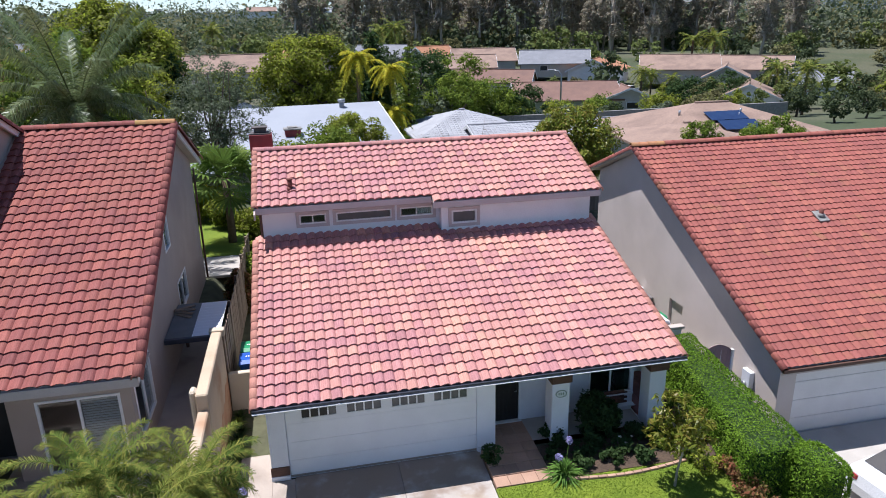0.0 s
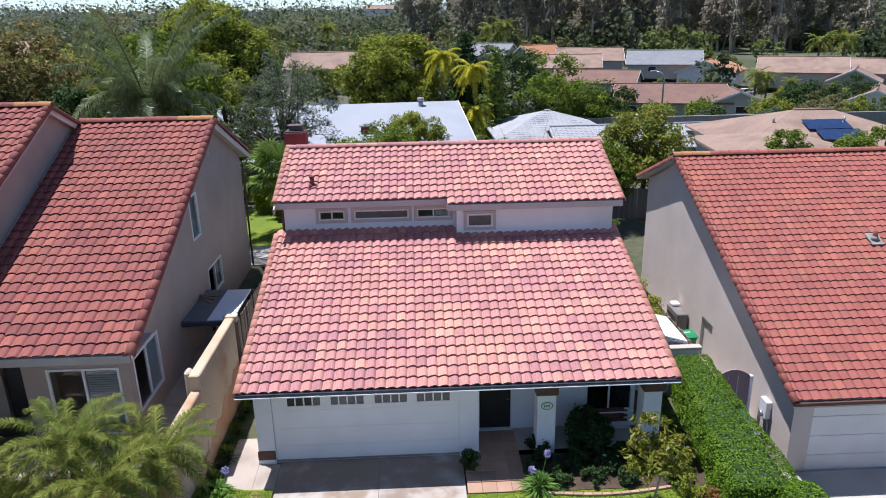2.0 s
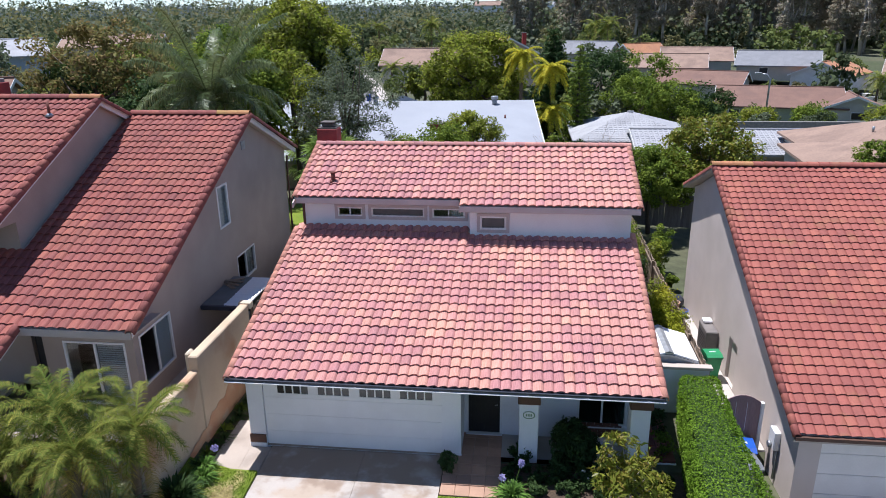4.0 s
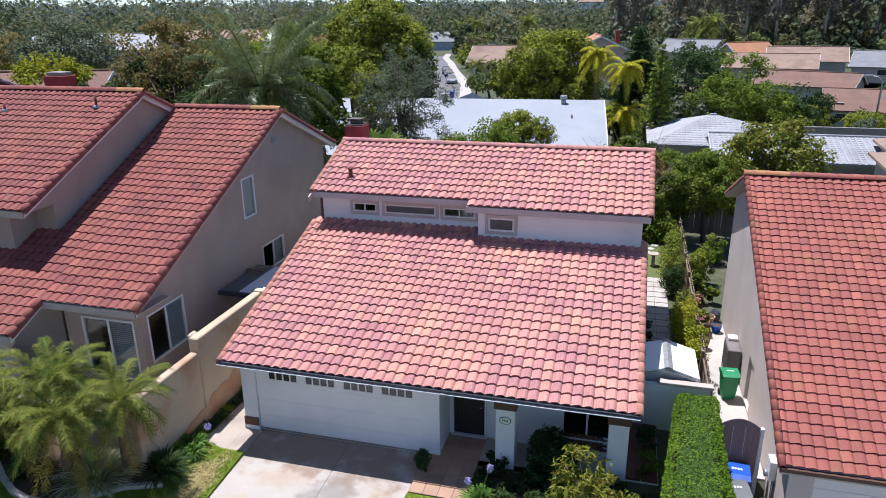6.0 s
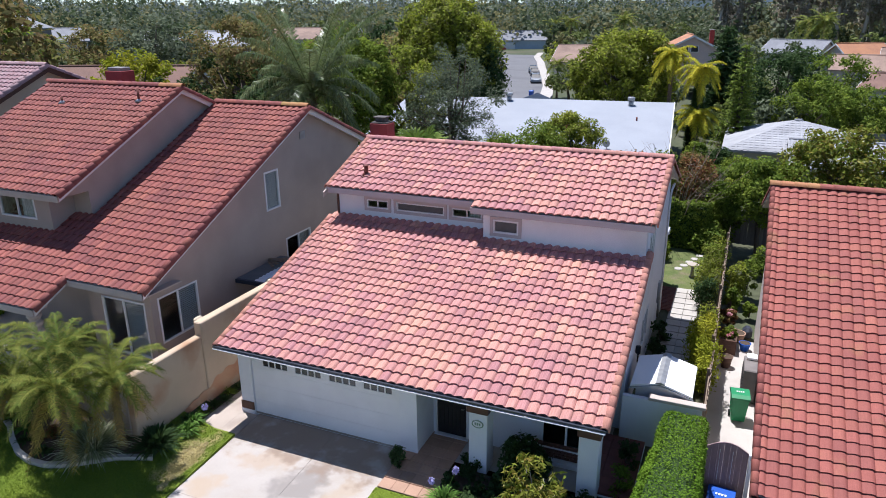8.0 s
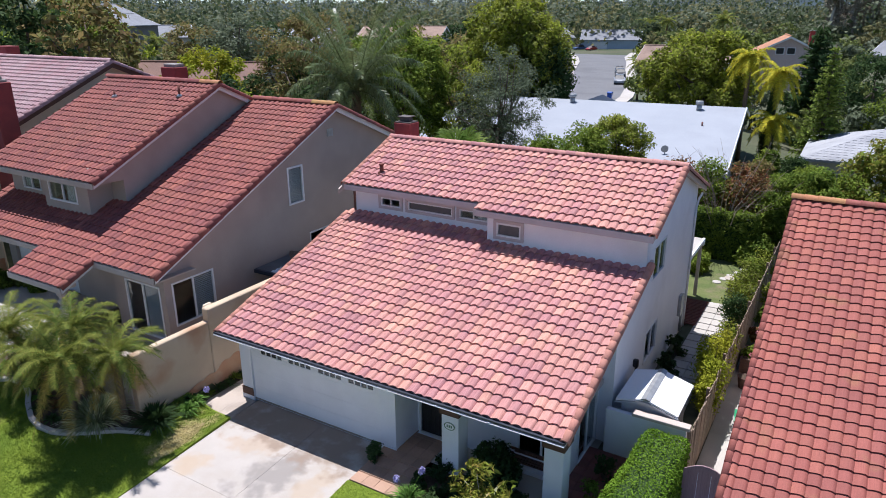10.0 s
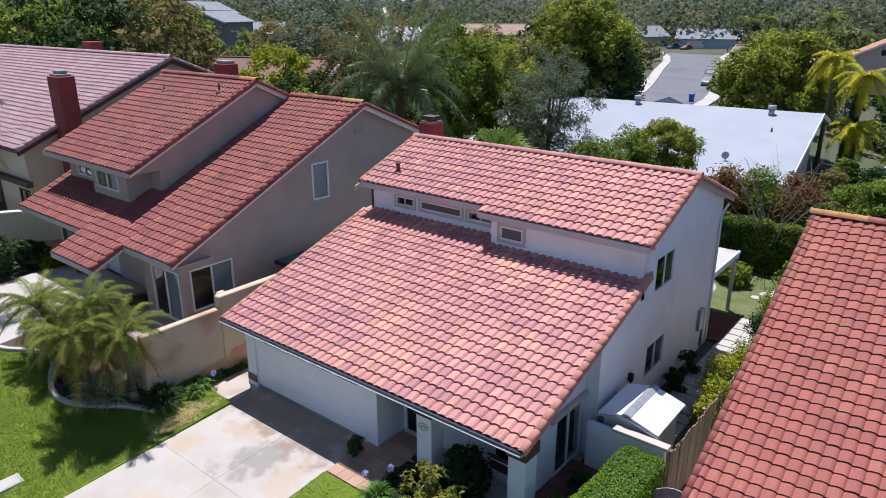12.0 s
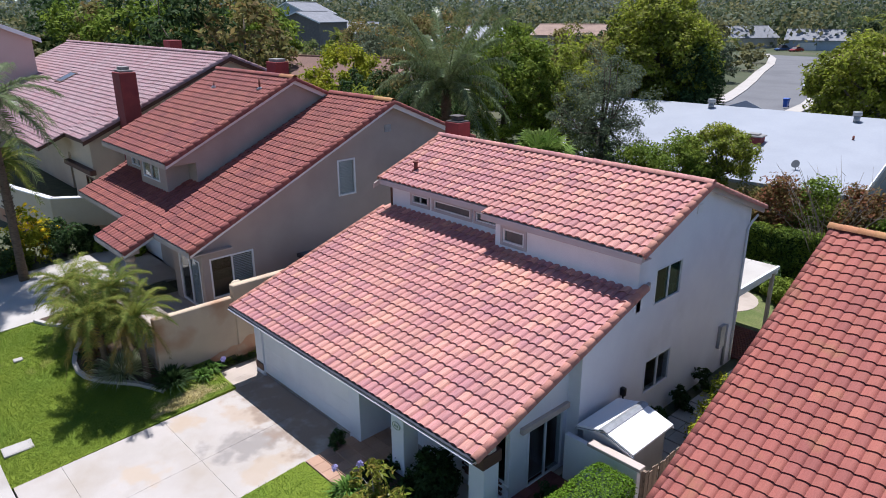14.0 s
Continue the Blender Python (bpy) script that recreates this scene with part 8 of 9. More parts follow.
def car(label, x, y, z, yaw, paint, L=4.5, W=1.8, H=1.45):
    c = thing("car", label, "car", (x, y, z))
    m = Matrix.Translation((x, y, z)) @ Matrix.Rotation(radians(yaw), 4, "Z")
    a, w = L / 2, W / 2
    prof = [(-a, 0.35), (-a + 0.05, 0.62), (-a + 0.35, 0.78), (-a + 1.15, 0.92), (a - 0.9, 0.98), (a - 0.05, 0.85), (a, 0.55), (a - 0.03, 0.3), (-a + 0.1, 0.25)]
    s = Solid()
    n = len(prof)
    rows = [(-w, 0.06), (-w + 0.06, 0.0), (w - 0.06, 0.0), (w, 0.06)]
    v = [(px * (1 - ins * 0.3), yy, pz - ins * 0.4 if pz > 0.6 else pz) for yy, ins in rows for px, pz in prof]
    f = [(r * n + i, r * n + (i + 1) % n, (r + 1) * n + (i + 1) % n, (r + 1) * n + i) for r in range(3) for i in range(n)] + [tuple(range(n)), tuple(range(4 * n - 1, 3 * n - 1, -1))]
    part("body", s.add(v, f, m=m), paint, c)
    cab = [(-a + 1.05, 0.9), (-a + 1.75, H - 0.04), (-a + 2.3, H), (a - 1.5, H - 0.02), (a - 0.55, 0.95)]
    k = len(cab)
    v = [(px, sy * (w - (0.1 if pz < 1 else 0.27)), pz) for sy in (-1, 1) for px, pz in cab]
    part("glasshouse", Solid().add(v, [(i, i + 1, k + i + 1, k + i) for i in range(k - 1)] + [tuple(range(k)), tuple(range(2 * k - 1, k - 1, -1)), (k - 1, 0, k, 2 * k - 1)], m=m), DOOR_DARK, c, "dark car windows")
    part("roof", Solid().soft(-a + 1.78, a - 1.5, -w + 0.26, w - 0.26, H - 0.03, H + 0.02, 0.015, m), paint, c)
    for px in (-a + 1.4, a - 1.05):
        for sy in (-1, 1):
            m2 = m @ Matrix.Translation((px if px > 0 else -a + 0.85, sy * (w - 0.1), 0.32))
            t = part("wheel", Solid().tube([(0, -0.11, 0), (0, 0.11, 0)], [0.32, 0.32], 16, m=m2), RUBBER, c)
            part("rim", Solid().tube([(0, sy * 0.112, 0), (0, sy * 0.12, 0)], [0.2, 0.18], 12, m=m2), METAL, t)
    for sy in (-1, 1):
        part("headlight", Solid().soft(-a + 0.0, -a + 0.3, sy * (w - 0.25) - 0.2, sy * (w - 0.25) + 0.2, 0.6, 0.74, 0.03, m), METAL, c)
        part("tail_light", Solid().soft(a - 0.1, a + 0.0, sy * (w - 0.25) - 0.15, sy * (w - 0.25) + 0.15, 0.68, 0.82, 0.02, m), CAR_RED, c)
    return c


car("white car parked on the neighbouring driveway", 16.5, -3.0, -1.22, 186, CAR_WHITE)
car("silver car parked at the kerb", -21.2, 105.5, 0.07, 108, CAR_GREY)
car("dark car parked at the kerb", -25.2, 119.0, 0.07, 108, CAR_DARK)
car("dark car parked at the kerb", -27.4, 125.5, 0.07, 108, CAR_DARK)
car("blue car on the far driveway", -68.0, 212.5, 0.15, 60, CAR_BLUE, H=1.8)
car("red car on the far driveway", -63.0, 210.0, 0.15, 75, CAR_RED)
car("white car on a far driveway", 66.5, 114.5, gz(66.5, 114.5) + 0.05, 30, CAR_WHITE)
car("white car among the far houses", -14.0, 112.0, 0.2, 20, CAR_WHITE)
wheeled_bin("blue wheeled bin at the kerb of the street", -14.6, 80.0, 0.2, BIN_BLUE, 0, 1.1)
lamp = thing("street_lamp", "tall grey street lamp with a curved arm", "street lamp", (40.0, 84.0, -4.0))
part("pole", Solid().tube([(40.0, 84.0, -4.6), (40.0, 84.0, 2.9), (39.6, 84.2, 3.5), (38.8, 84.5, 3.7)], [0.15, 0.12, 0.1, 0.08], 8), METAL, lamp)
part("head", Solid().soft(38.1, 39.0, 84.3, 84.7, 3.58, 3.8, 0.06), METAL, lamp)
um = thing("patio_umbrella", "open turquoise patio umbrella", "umbrella", (43.5, 124.5, gz(43.5, 124.5)))
part("canopy", Solid().tube([(43.5, 124.5, gz(43.5, 124.5) + 2.2), (43.5, 124.5, gz(43.5, 124.5) + 2.8)], [1.7, 0.1], 8), CANVAS, um)
part("pole", Solid().tube([(43.5, 124.5, gz(43.5, 124.5)), (43.5, 124.5, gz(43.5, 124.5) + 2.3)], [0.05, 0.05], 6), METAL, um)
fw = thing("boundary_wall", "grey block boundary wall behind the houses", "wall", (32, 54, 0))
part("wall_body", Solid().soft(20, 62, 62.0, 62.3, -4, 0.3, 0.03), CHIM_CAP, fw)

# ---- trees behind the houses ----
tree("rounded dense green tree behind the ridge", 1.9, 22.4, 3.6, (2.8, 2.3, 2.3), LEAF_GREEN, 0.16, 150, 130, 0.5, 0.09, 201, low=-0.95)
tree("domed yellow green tree behind the ridge", 3.85, 23.6, 4.7, (1.8, 1.6, 1.75), LEAF_BRIGHT, 0.12, 80, 170, 0.4, 0.075, 219, low=-0.95)
tree("sparse grey green tree with bare twigs", -3.6, 24.2, 5.8, (3.4, 2.9, 4.3), LEAF_GREY, 0.17, 210, 85, 0.5, 0.09, 202, shell=0.5, limbs=30, low=-0.95, aspect=0.3)
tree("dense bright green tree in the back garden", -10.4, 23.6, 6.7, (3.5, 3.2, 4.2), LEAF_GREEN, 0.25, 150, 130, 0.75, 0.12, 203, low=-0.95)
tree("yellow green tree beside the dense tree", -7.2, 25.8, 6.4, (2.3, 2.2, 3.4), LEAF_BRIGHT, 0.18, 50, 90, 0.6, 0.12, 204, low=-0.95)
tree("large bright green tree by the street", -12.6, 45.5, 8.1, (4.9, 4.2, 5.1), LEAF_BRIGHT, 0.4, 190, 160, 1.0, 0.18, 205, low=-0.95)
# Dark crown added to stand for the bright tree's shaded inside.
tree("dark leaf mass for the shaded inside of the bright tree", -10.2, 45.6, 5.2, (2.9, 2.8, 4.9), LEAF_DARK, 0.3, 90, 110, 0.9, 0.17, 206, low=-0.95)
tree("lime green shrubby tree by the white roof", -11.8, 45.0, 3.2, (2.2, 2.0, 2.6), LEAF_LIME, 0.15, 40, 80, 0.7, 0.15, 207, low=-0.95)
tree("broad yellow green tree beside the white roof", 2.2, 53.0, 5.4, (4.9, 4.6, 5.4), LEAF_BRIGHT, 0.35, 190, 130, 1.05, 0.19, 208, low=-0.95)
palm("queen palm with long arching grey green fronds", -7.9, 16.0, 7.6, 38, 3.9, 100, 0.62, 0.042, LEAF_QUEEN, 0.24, 211, z=1.1, rise=(0.0, 1.9), droop=(0.62, 0.95), hang=0.65, vee=0.05, mess=0.14)
tree("olive brown tree behind the taupe house", -19.0, 24.5, 7.3, (4.6, 3.8, 4.4), LEAF_OLIVE, 0.25, 130, 90, 0.8, 0.14, 212, low=-0.95)
tree("dark tree behind the taupe house", -13.6, 20.4, 4.8, (3.0, 2.4, 3.6), LEAF_DARK, 0.22, 80, 90, 0.7, 0.14, 213, low=-0.95)
tree("dark tree behind the taupe house", -20.5, 24.0, 5.0, (3.6, 3.0, 4.2), LEAF_DARK, 0.22, 80, 90, 0.8, 0.15, 214, low=-0.95)
tree("bright lime tree beyond the taupe chimneys", -29.0, 24.0, 5.4, (4.2, 3.6, 3.6), LEAF_LIME, 0.2, 90, 90, 0.8, 0.16, 215, low=-0.9)
tree("yellow green shrub tree behind the taupe house", -20.5, 17.5, 4.0, (2.2, 2.0, 2.8), LEAF_BRIGHT, 0.12, 46, 80, 0.6, 0.13, 216, low=-0.95)
tree("grey green tree on the rise", -44.0, 42.0, 6.5, (5.4, 5.0, 4.6), LEAF_GREY, 0.3, 100, 90, 1.1, 0.2, 217, low=-0.95)
tree("green tree on the rise", -58.0, 60.0, 6.0, (5.0, 5.0, 4.6), LEAF_DARK, 0.3, 90, 80, 1.1, 0.22, 218, low=-0.95)
fan_palm("bushy fan palm between the houses", -2.6, 17.6, 4.2, 26, 1.25, LEAF_FAN, 221, z=0.9)
fan_palm("low fan palm behind the chimney", -7.0, 28.2, 2.6, 24, 1.3, LEAF_FAN, 222)
for i, (x, y, cz, n) in enumerate(((6.6, 49.0, 8.1, 26), (9.1, 46.5, 7.1, 24), (9.2, 45.4, 3.6, 20))):
    palm("king palm with yellow green fronds and a smooth trunk", x, y, cz, n, 1.9, 44, 0.5, 0.06, LEAF_YPALM, 0.16, 225 + i, rise=(-0.5, 0.8), droop=(0.5, 0.9), hang=0.5, group="king palms")
conifer("slim tiered green conifer", 12.3, 55.5, 8.9, 2.4, 19, LEAF_PINE, 231, dens=70, arms=8)
conifer("dark narrow cypress column", 8.9, 46.2, 6.8, 0.72, 60, LEAF_DARK, 232, name="cypress_tree", dens=60, arms=14)
conifer("dark spreading conifer behind the palms", 10.3, 70.0, 10.3, 4.0, 18, LEAF_DARK, 233, dens=80)
conifer("dark cypress by the street", -9.4, 50.6, 8.0, 0.9, 30, LEAF_DARK, 235, name="cypress_tree", dens=80)
conifer("dark cypress by the street", -10.6, 51.5, 8.8, 1.0, 30, LEAF_DARK, 234, name="cypress_tree", dens=80)
for i, (x, y, cz, r, m_) in enumerate(((19.0, 63.0, 2.2, 4.0, LEAF_GREEN), (23.4, 64.0, 1.4, 3.3, LEAF_GREEN), (27.4, 66.0, 0.8, 3.3, LEAF_DARK), (16.0, 68.0, 4.6, 3.8, LEAF_DARK), (21.5, 74.0, 3.4, 4.4, LEAF_GREEN), (62.0, 86.5, -1.2, 3.6, LEAF_DARK), (70.5, 88.0, -1.0, 3.6, LEAF_DARK), (31.0, 78.0, -1.4, 2.6, LEAF_BRIGHT), (36.5, 76.0, -1.8, 2.4, LEAF_BRIGHT), (44.5, 80.0, -2.0, 2.4, LEAF_GREEN), (53.0, 78.0, -2.0, 2.8, LEAF_BRIGHT))):
    tree("rounded garden tree beyond the white roof", x, y, cz, (r, r, r * 0.9), m_, 0.2, 70, 80, 0.85, 0.17, 240 + i, low=-0.95, group="garden trees")
tree("glossy magnolia with white blossoms", 17.3, 23.4, 3.6, (2.8, 2.3, 2.6), LEAF_MAG, 0.18, 150, 95, 0.5, 0.11, 251, low=-0.9)
for i, (x, y, cz, r) in enumerate(((27.2, 26.0, 3.1, 1.25), (31.6, 26.2, 2.8, 1.3), (33.8, 26.6, 2.8, 1.4))):
    tree("small leafy tree before the tan roof", x, y, cz, (r, r, r), LEAF_GREEN, 0.08, 60, 60, 0.4, 0.10, 254 + i, low=-0.95, group="small trees")
tree("bright green bushy tree by the fence", 14.0, 22.4, 2.7, (2.5, 1.7, 1.9), LEAF_GREEN, 0.12, 130, 110, 0.45, 0.09, 252, low=-0.95)
for i, (x, y, r, h, m_) in enumerate(((-0.3, 22.2, 1.5, 2.8, LEAF_GREEN), (5.9, 22.6, 1.5, 4.0, LEAF_OLIVE), (7.5, 22.4, 1.7, 4.7, LEAF_RED), (9.0, 22.7, 1.5, 4.9, LEAF_GREEN), (10.5, 23.0, 1.5, 4.6, LEAF_RED), (11.8, 22.6, 1.5, 3.2, LEAF_GREEN), (4.6, 21.6, 1.3, 2.0, LEAF_OLIVE),
                                      (-3.0, 20.8, 1.2, 2.0, LEAF_BRIGHT), (-1.6, 19.8, 1.1, 2.4, LEAF_BRIGHT), (-4.4, 23.2, 1.2, 2.2, LEAF_LIME), (-1.3, 14.8, 0.9, 2.2, LEAF_BRIGHT), (-1.2, 12.4, 0.7, 2.3, LEAF_GREEN), (-1.9, 11.2, 0.6, 2.1, LEAF_RED),
                                      (11.6, 20.8, 0.9, 1.5, LEAF_GREEN), (9.4, 18.7, 0.8, 1.1, LEAF_GREEN), (8.4, 19.4, 0.8, 1.2, LEAF_DARK), (7.2, 19.6, 0.8, 1.0, LEAF_GREEN))):
    shrub("mixed leafy shrub in the back garden", x, y, r, h, m_, 260 + i, 0.085, 60 if h < 3 else 120, 70, group="back garden shrubs", z=0.0 if x > -1.5 else gz(x, y))
for i, (x, y, r, h, m_) in enumerate(((9.6, 38.5, 1.1, 2.0, LEAF_OLIVE), (11.2, 35.0, 1.2, 1.7, LEAF_GREEN), (10.0, 31.5, 1.2, 1.9, LEAF_OLIVE), (12.6, 38.6, 1.3, 1.9, LEAF_GREEN), (9.6, 42.6, 1.0, 2.2, LEAF_GREEN), (13.0, 33.0, 1.2, 1.5, LEAF_BRIGHT), (12.2, 29.0, 1.1, 1.6, LEAF_GREEN), (11.4, 42.5, 1.2, 1.8, LEAF_DARK), (14.6, 36.0, 1.2, 1.5, LEAF_DARK))):
    shrub("mixed leafy shrub beside the white roof", x, y, r, h, m_, 640 + i, 0.10, 60, 60, group="yard shrubs")
bare = np.random.RandomState(290)
bt = thing("bare_shrub", "leafless twiggy grey shrub behind the house", "shrub", (10.0, 21.6, 0))
tw = Solid()
for k in range(46):
    a, e = bare.uniform(0, 6.28), bare.uniform(0.9, 1.45)
    L = bare.uniform(3.8, 6.3)
    p0 = np.array((10.0, 21.6, 0.1))
    p1 = p0 + L * 0.55 * np.array((math.cos(a) * math.cos(e), math.sin(a) * math.cos(e), math.sin(e)))
    p2 = p1 + L * 0.45 * np.array((math.cos(a + 0.4) * math.cos(e - 0.3), math.sin(a + 0.4) * math.cos(e - 0.3), math.sin(e - 0.2)))
    tw.tube([p0, p1, p2], [0.03, 0.017, 0.006], 4, False)
    for j in range(3):
        tw.tube([p1 + (p2 - p1) * (0.2 + 0.25 * j), p1 + (p2 - p1) * (0.2 + 0.25 * j) + bare.normal(size=3) * 0.35 + np.array((0, 0, 0.25))], [0.009, 0.004], 3, False)
part("branch", tw, TWIG, bt)
hedge_box("dark ivy covered hedge behind the back lawn", 5.2, 11.6, 20.6, 21.4, 2.45, 302, LEAF_GREEN, 330, 0.075, 0.0, 0.3, rough=0.2)
# vines on the side fence
for i, (x, y, r, h, m_) in enumerate(((12.25, 6.4, 0.35, 1.3, LEAF_LIME), (12.2, 7.2, 0.5, 1.75, LEAF_LIME), (12.1, 8.1, 0.55, 1.95, LEAF_LIME), (12.15, 9.1, 0.5, 1.8, LEAF_LIME), (12.2, 10.1, 0.35, 1.5, LEAF_BRIGHT), (11.95, 13.2, 0.45, 1.5, LEAF_DARK),
                                      (11.95, 14.3, 0.6, 1.95, LEAF_BRIGHT), (12.0, 15.4, 0.65, 2.15, LEAF_BRIGHT), (12.05, 16.5, 0.5, 1.9, LEAF_GREEN), (12.3, 18.6, 0.4, 1.6, LEAF_BRIGHT))):
    shrub("pale flowering vine over the wooden fence", x, y, r, h, m_, 305 + i, 0.05, 34, 50, z=0.0, group="fence vines", spread=0.3)
for i, (x, y, r, h, m_) in enumerate(((12.95, 11.2, 0.36, 0.85, LEAF_GREEN), (13.05, 15.6, 0.55, 2.0, LEAF_BRIGHT), (13.5, 16.6, 0.55, 1.9, LEAF_GREEN), (12.95, 14.2, 0.4, 1.3, LEAF_GREEN), (14.2, 19.5, 0.7, 1.4, LEAF_GREEN), (12.9, 13.0, 0.36, 0.75, LEAF_RED), (13.7, 14.2, 0.3, 0.7, LEAF_GREEN))):
    shrub("leafy shrub beside the neighbouring wall", x, y, r, h, m_, 320 + i, 0.06, 34, 50, z=-0.45, group="side yard shrubs", flowers=(PETAL_PINK, 14, 0.05) if i in (0, 5) else None)
for i, (x, y) in enumerate(((10.75, 8.2), (10.7, 9.6), (10.75, 6.6))):
    shrub("dark shade shrub against the white wall", x, y, 0.4, 0.9, LEAF_DARK, 330 + i, 0.06, 18, 40, z=0.0, group="shade shrubs")

# ---- garden trees, woods and hills in the distance ----
protos = []
for i, (m_, n, per, sz, sh) in enumerate(((FAR_GREEN, 32, 34, 0.33, (3.4, 3.4, 3.0)), (FAR_DARK, 32, 34, 0.33, (3.2, 3.2, 3.4)), (LEAF_BRIGHT, 30, 34, 0.33, (3.0, 3.0, 2.6)), (FAR_OLIVE, 32, 34, 0.33, (3.6, 3.4, 2.8)), (LEAF_GREY, 32, 34, 0.32, (3.2, 3.2, 3.4)))):
    protos.append(tree("rounded distant garden tree", -300 - 12 * i, -320, 3.4 + 0.3, sh, m_, 0.22, n, per, 0.95, sz, 400 + i, low=-0.95, z=0.0, limbs=4, group="distant trees"))
eucs = []
for i in range(3):
    x, y = -300 - 14 * i, -345
    rng = np.random.RandomState(420 + i)
    t = thing("eucalyptus_tree", "tall eucalyptus with a pale trunk and drooping haze-paled crown", "tree", (x, y, 0), "eucalyptus trees")
    cl = np.concatenate([clumps(rng, np.array((x + dx, y + dy, zz)), np.array((rr, rr, rr * 1.2)), 22, 0.5, -0.95) for dx, dy, zz, rr in ((0, 0, 18, 3.4), (2.2, 1, 13.5, 2.8), (-2.4, -1, 14.5, 2.8), (0.5, 0, 9.5, 2.6), (-1.4, 0.5, 6.0, 2.4))])
    part("trunk", trunk_solid(rng, (x, y, -0.3), (x + rng.uniform(-1, 1), y, 17), 0.38, cl, 14), BARK_PALE, t)
    part("crown", crown_mesh("crown", rng, cl, 26, 1.0, 0.38, LEAF_EUC, np.array((x, y, 12)), 0.4), None, t)
    eucs.append(t)


def plant(proto, x, y, s, yaw, z=None):
    return copy_thing(proto, Matrix.Translation((x, y, gz(x, y) if z is None else z)) @ Matrix.Rotation(yaw, 4, "Z") @ Matrix.Diagonal((s, s, s, 1)))


rng = random.Random(77)
# eucalyptus wood on the rise behind the far houses
for k in range(90):
    q = rng.random()
    x = 5 + 150 * q + rng.uniform(-6, 6)
    y = 238 - 75 * q ** 1.3 + rng.uniform(0, 60)
    plant(eucs[k % 3], x, y, rng.uniform(0.85, 1.35), rng.uniform(0, 6.3), gz(x, y) + (2 if y > 215 else 0))
for k in range(26):
    x = rng.uniform(95, 190)
    plant(eucs[k % 3], x, 195 - 0.9 * (x - 60) + rng.uniform(-8, 30) + 20, rng.uniform(0.8, 1.2), rng.uniform(0, 6.3))
# garden trees among the far houses
keep_out = [(-8, 96, 9), (3.5, 110, 9), (46, 98, 13), (54, 92, 8), (63, 121, 10), (80, 119, 13), (95, 115, 13), (85, 110, 8), (74, 87, 9), (56, 129, 10), (41, 134, 9), (22, 157, 9), (34, 128, 10), (32, 142, 7), (38, 115, 10), (-61, 224, 13), (-84, 220, 12), (-65, 210, 6), (-70, 77, 10), (-116, 78, 11), (-139, 90, 11),
            (-52, 43, 9), (-40, 33, 9), (-75, 120, 11), (-130, 95, 11), (66, 113, 8), (35, 38, 11), (28, 33, 8), (20, 48, 12), (0, 36, 13), (-10, 36, 10), (43, 124, 4)]


def lane(x, y):
    """The open lane of low gardens that leads to the blue grey house on the rise."""
    return 38 < math.degrees(math.atan2(14 - x, y + 13)) < 48.5 and math.hypot(x - 14, y + 13) < 120


def free(x, y, r=2.5):
    if lane(x, y):
        return False
    if any(math.hypot(x - a, y - b) < c + r for a, b, c in keep_out):
        return False
    for (a, b), w in zip(cl_, wd):
        if math.hypot(x - a, y - b) < w + 6:
            return False
    return all(math.hypot(x - (p[0] + (q[0] - p[0]) * t), y - (p[1] + (q[1] - p[1]) * t)) > 8 for p, q in zip(cl_, cl_[1:]) for t in (0.25, 0.5, 0.75))


made = 0
while made < 110:
    a, r = rng.uniform(-1.3, 1.0), rng.uniform(55, 150)
    x, y = 4 + r * math.sin(a), -5 + r * math.cos(a)
    if y < 14 or not free(x, y) or (22 < x < 62 and 20 < y < 66 and rng.random() < 0.75) or (abs(x) < 20 and y < 62):
        continue
    if 12 < x < 75 and 60 < y < 130 and rng.random() < 0.7:
        continue
    plant(protos[rng.choice((0, 0, 1, 1, 2, 3, 4))], x, y, rng.uniform(0.45, 1.0) * (1.25 if r > 130 else 1.0), rng.uniform(0, 6.3))
    made += 1
for x, y, s in ((28.5, 27.5, 0.26), (31.5, 28.0, 0.24), (34.0, 28.5, 0.27), (36.0, 29.0, 0.3), (47, 66, 0.5), (52, 67, 0.6), (58, 72, 0.7), (35, 70, 0.5), (41, 71, 0.45), (60, 78, 0.7), (66, 80, 0.7), (75, 98, 0.8), (69, 104, 0.6), (33, 106, 0.6), (28, 98, 0.7), (50, 113, 0.6), (55, 115, 0.55), (47, 122, 0.6), (70, 116, 0.4), (73, 108, 0.5), (88, 124, 0.6), (24, 112, 0.8), (29, 118, 0.6), (47, 138, 0.7), (52, 140, 0.8), (37, 139, 0.5), (60, 136, 0.7), (71, 130, 0.7), (58, 106, 0.5), (79, 104, 0.6), (84, 100, 0.7), (90, 104, 0.7), (80, 92, 0.6), (66, 95, 0.5), (19, 84, 0.9), (26, 88, 0.8), (34, 86, 0.55), (15, 100, 1.0), (12, 120, 1.0), (20, 132, 0.9)):
    plant(protos[int(x * 1.7) % 5], x, y, s, x)
for x, y, s in ((68.6, 90.4, 0.82), (73.4, 89.0, 0.8), (70.6, 70.9, 0.68), (66.0, 74.0, 0.6), (76.0, 80.0, 0.7), (59.5, 89.3, 0.55), (82, 84, 0.8), (88, 74, 0.7), (92, 82, 0.85), (98, 90, 0.8), (104, 82, 0.9), (84, 66, 0.7), (78, 62, 0.6), (96, 72, 0.8), (108, 94, 0.9), (112, 76, 0.9), (72, 60, 0.55), (118, 88, 1.0)):
    plant(protos[(1, 0, 1, 3, 2)[int(x) % 5]], x, y, s, x)
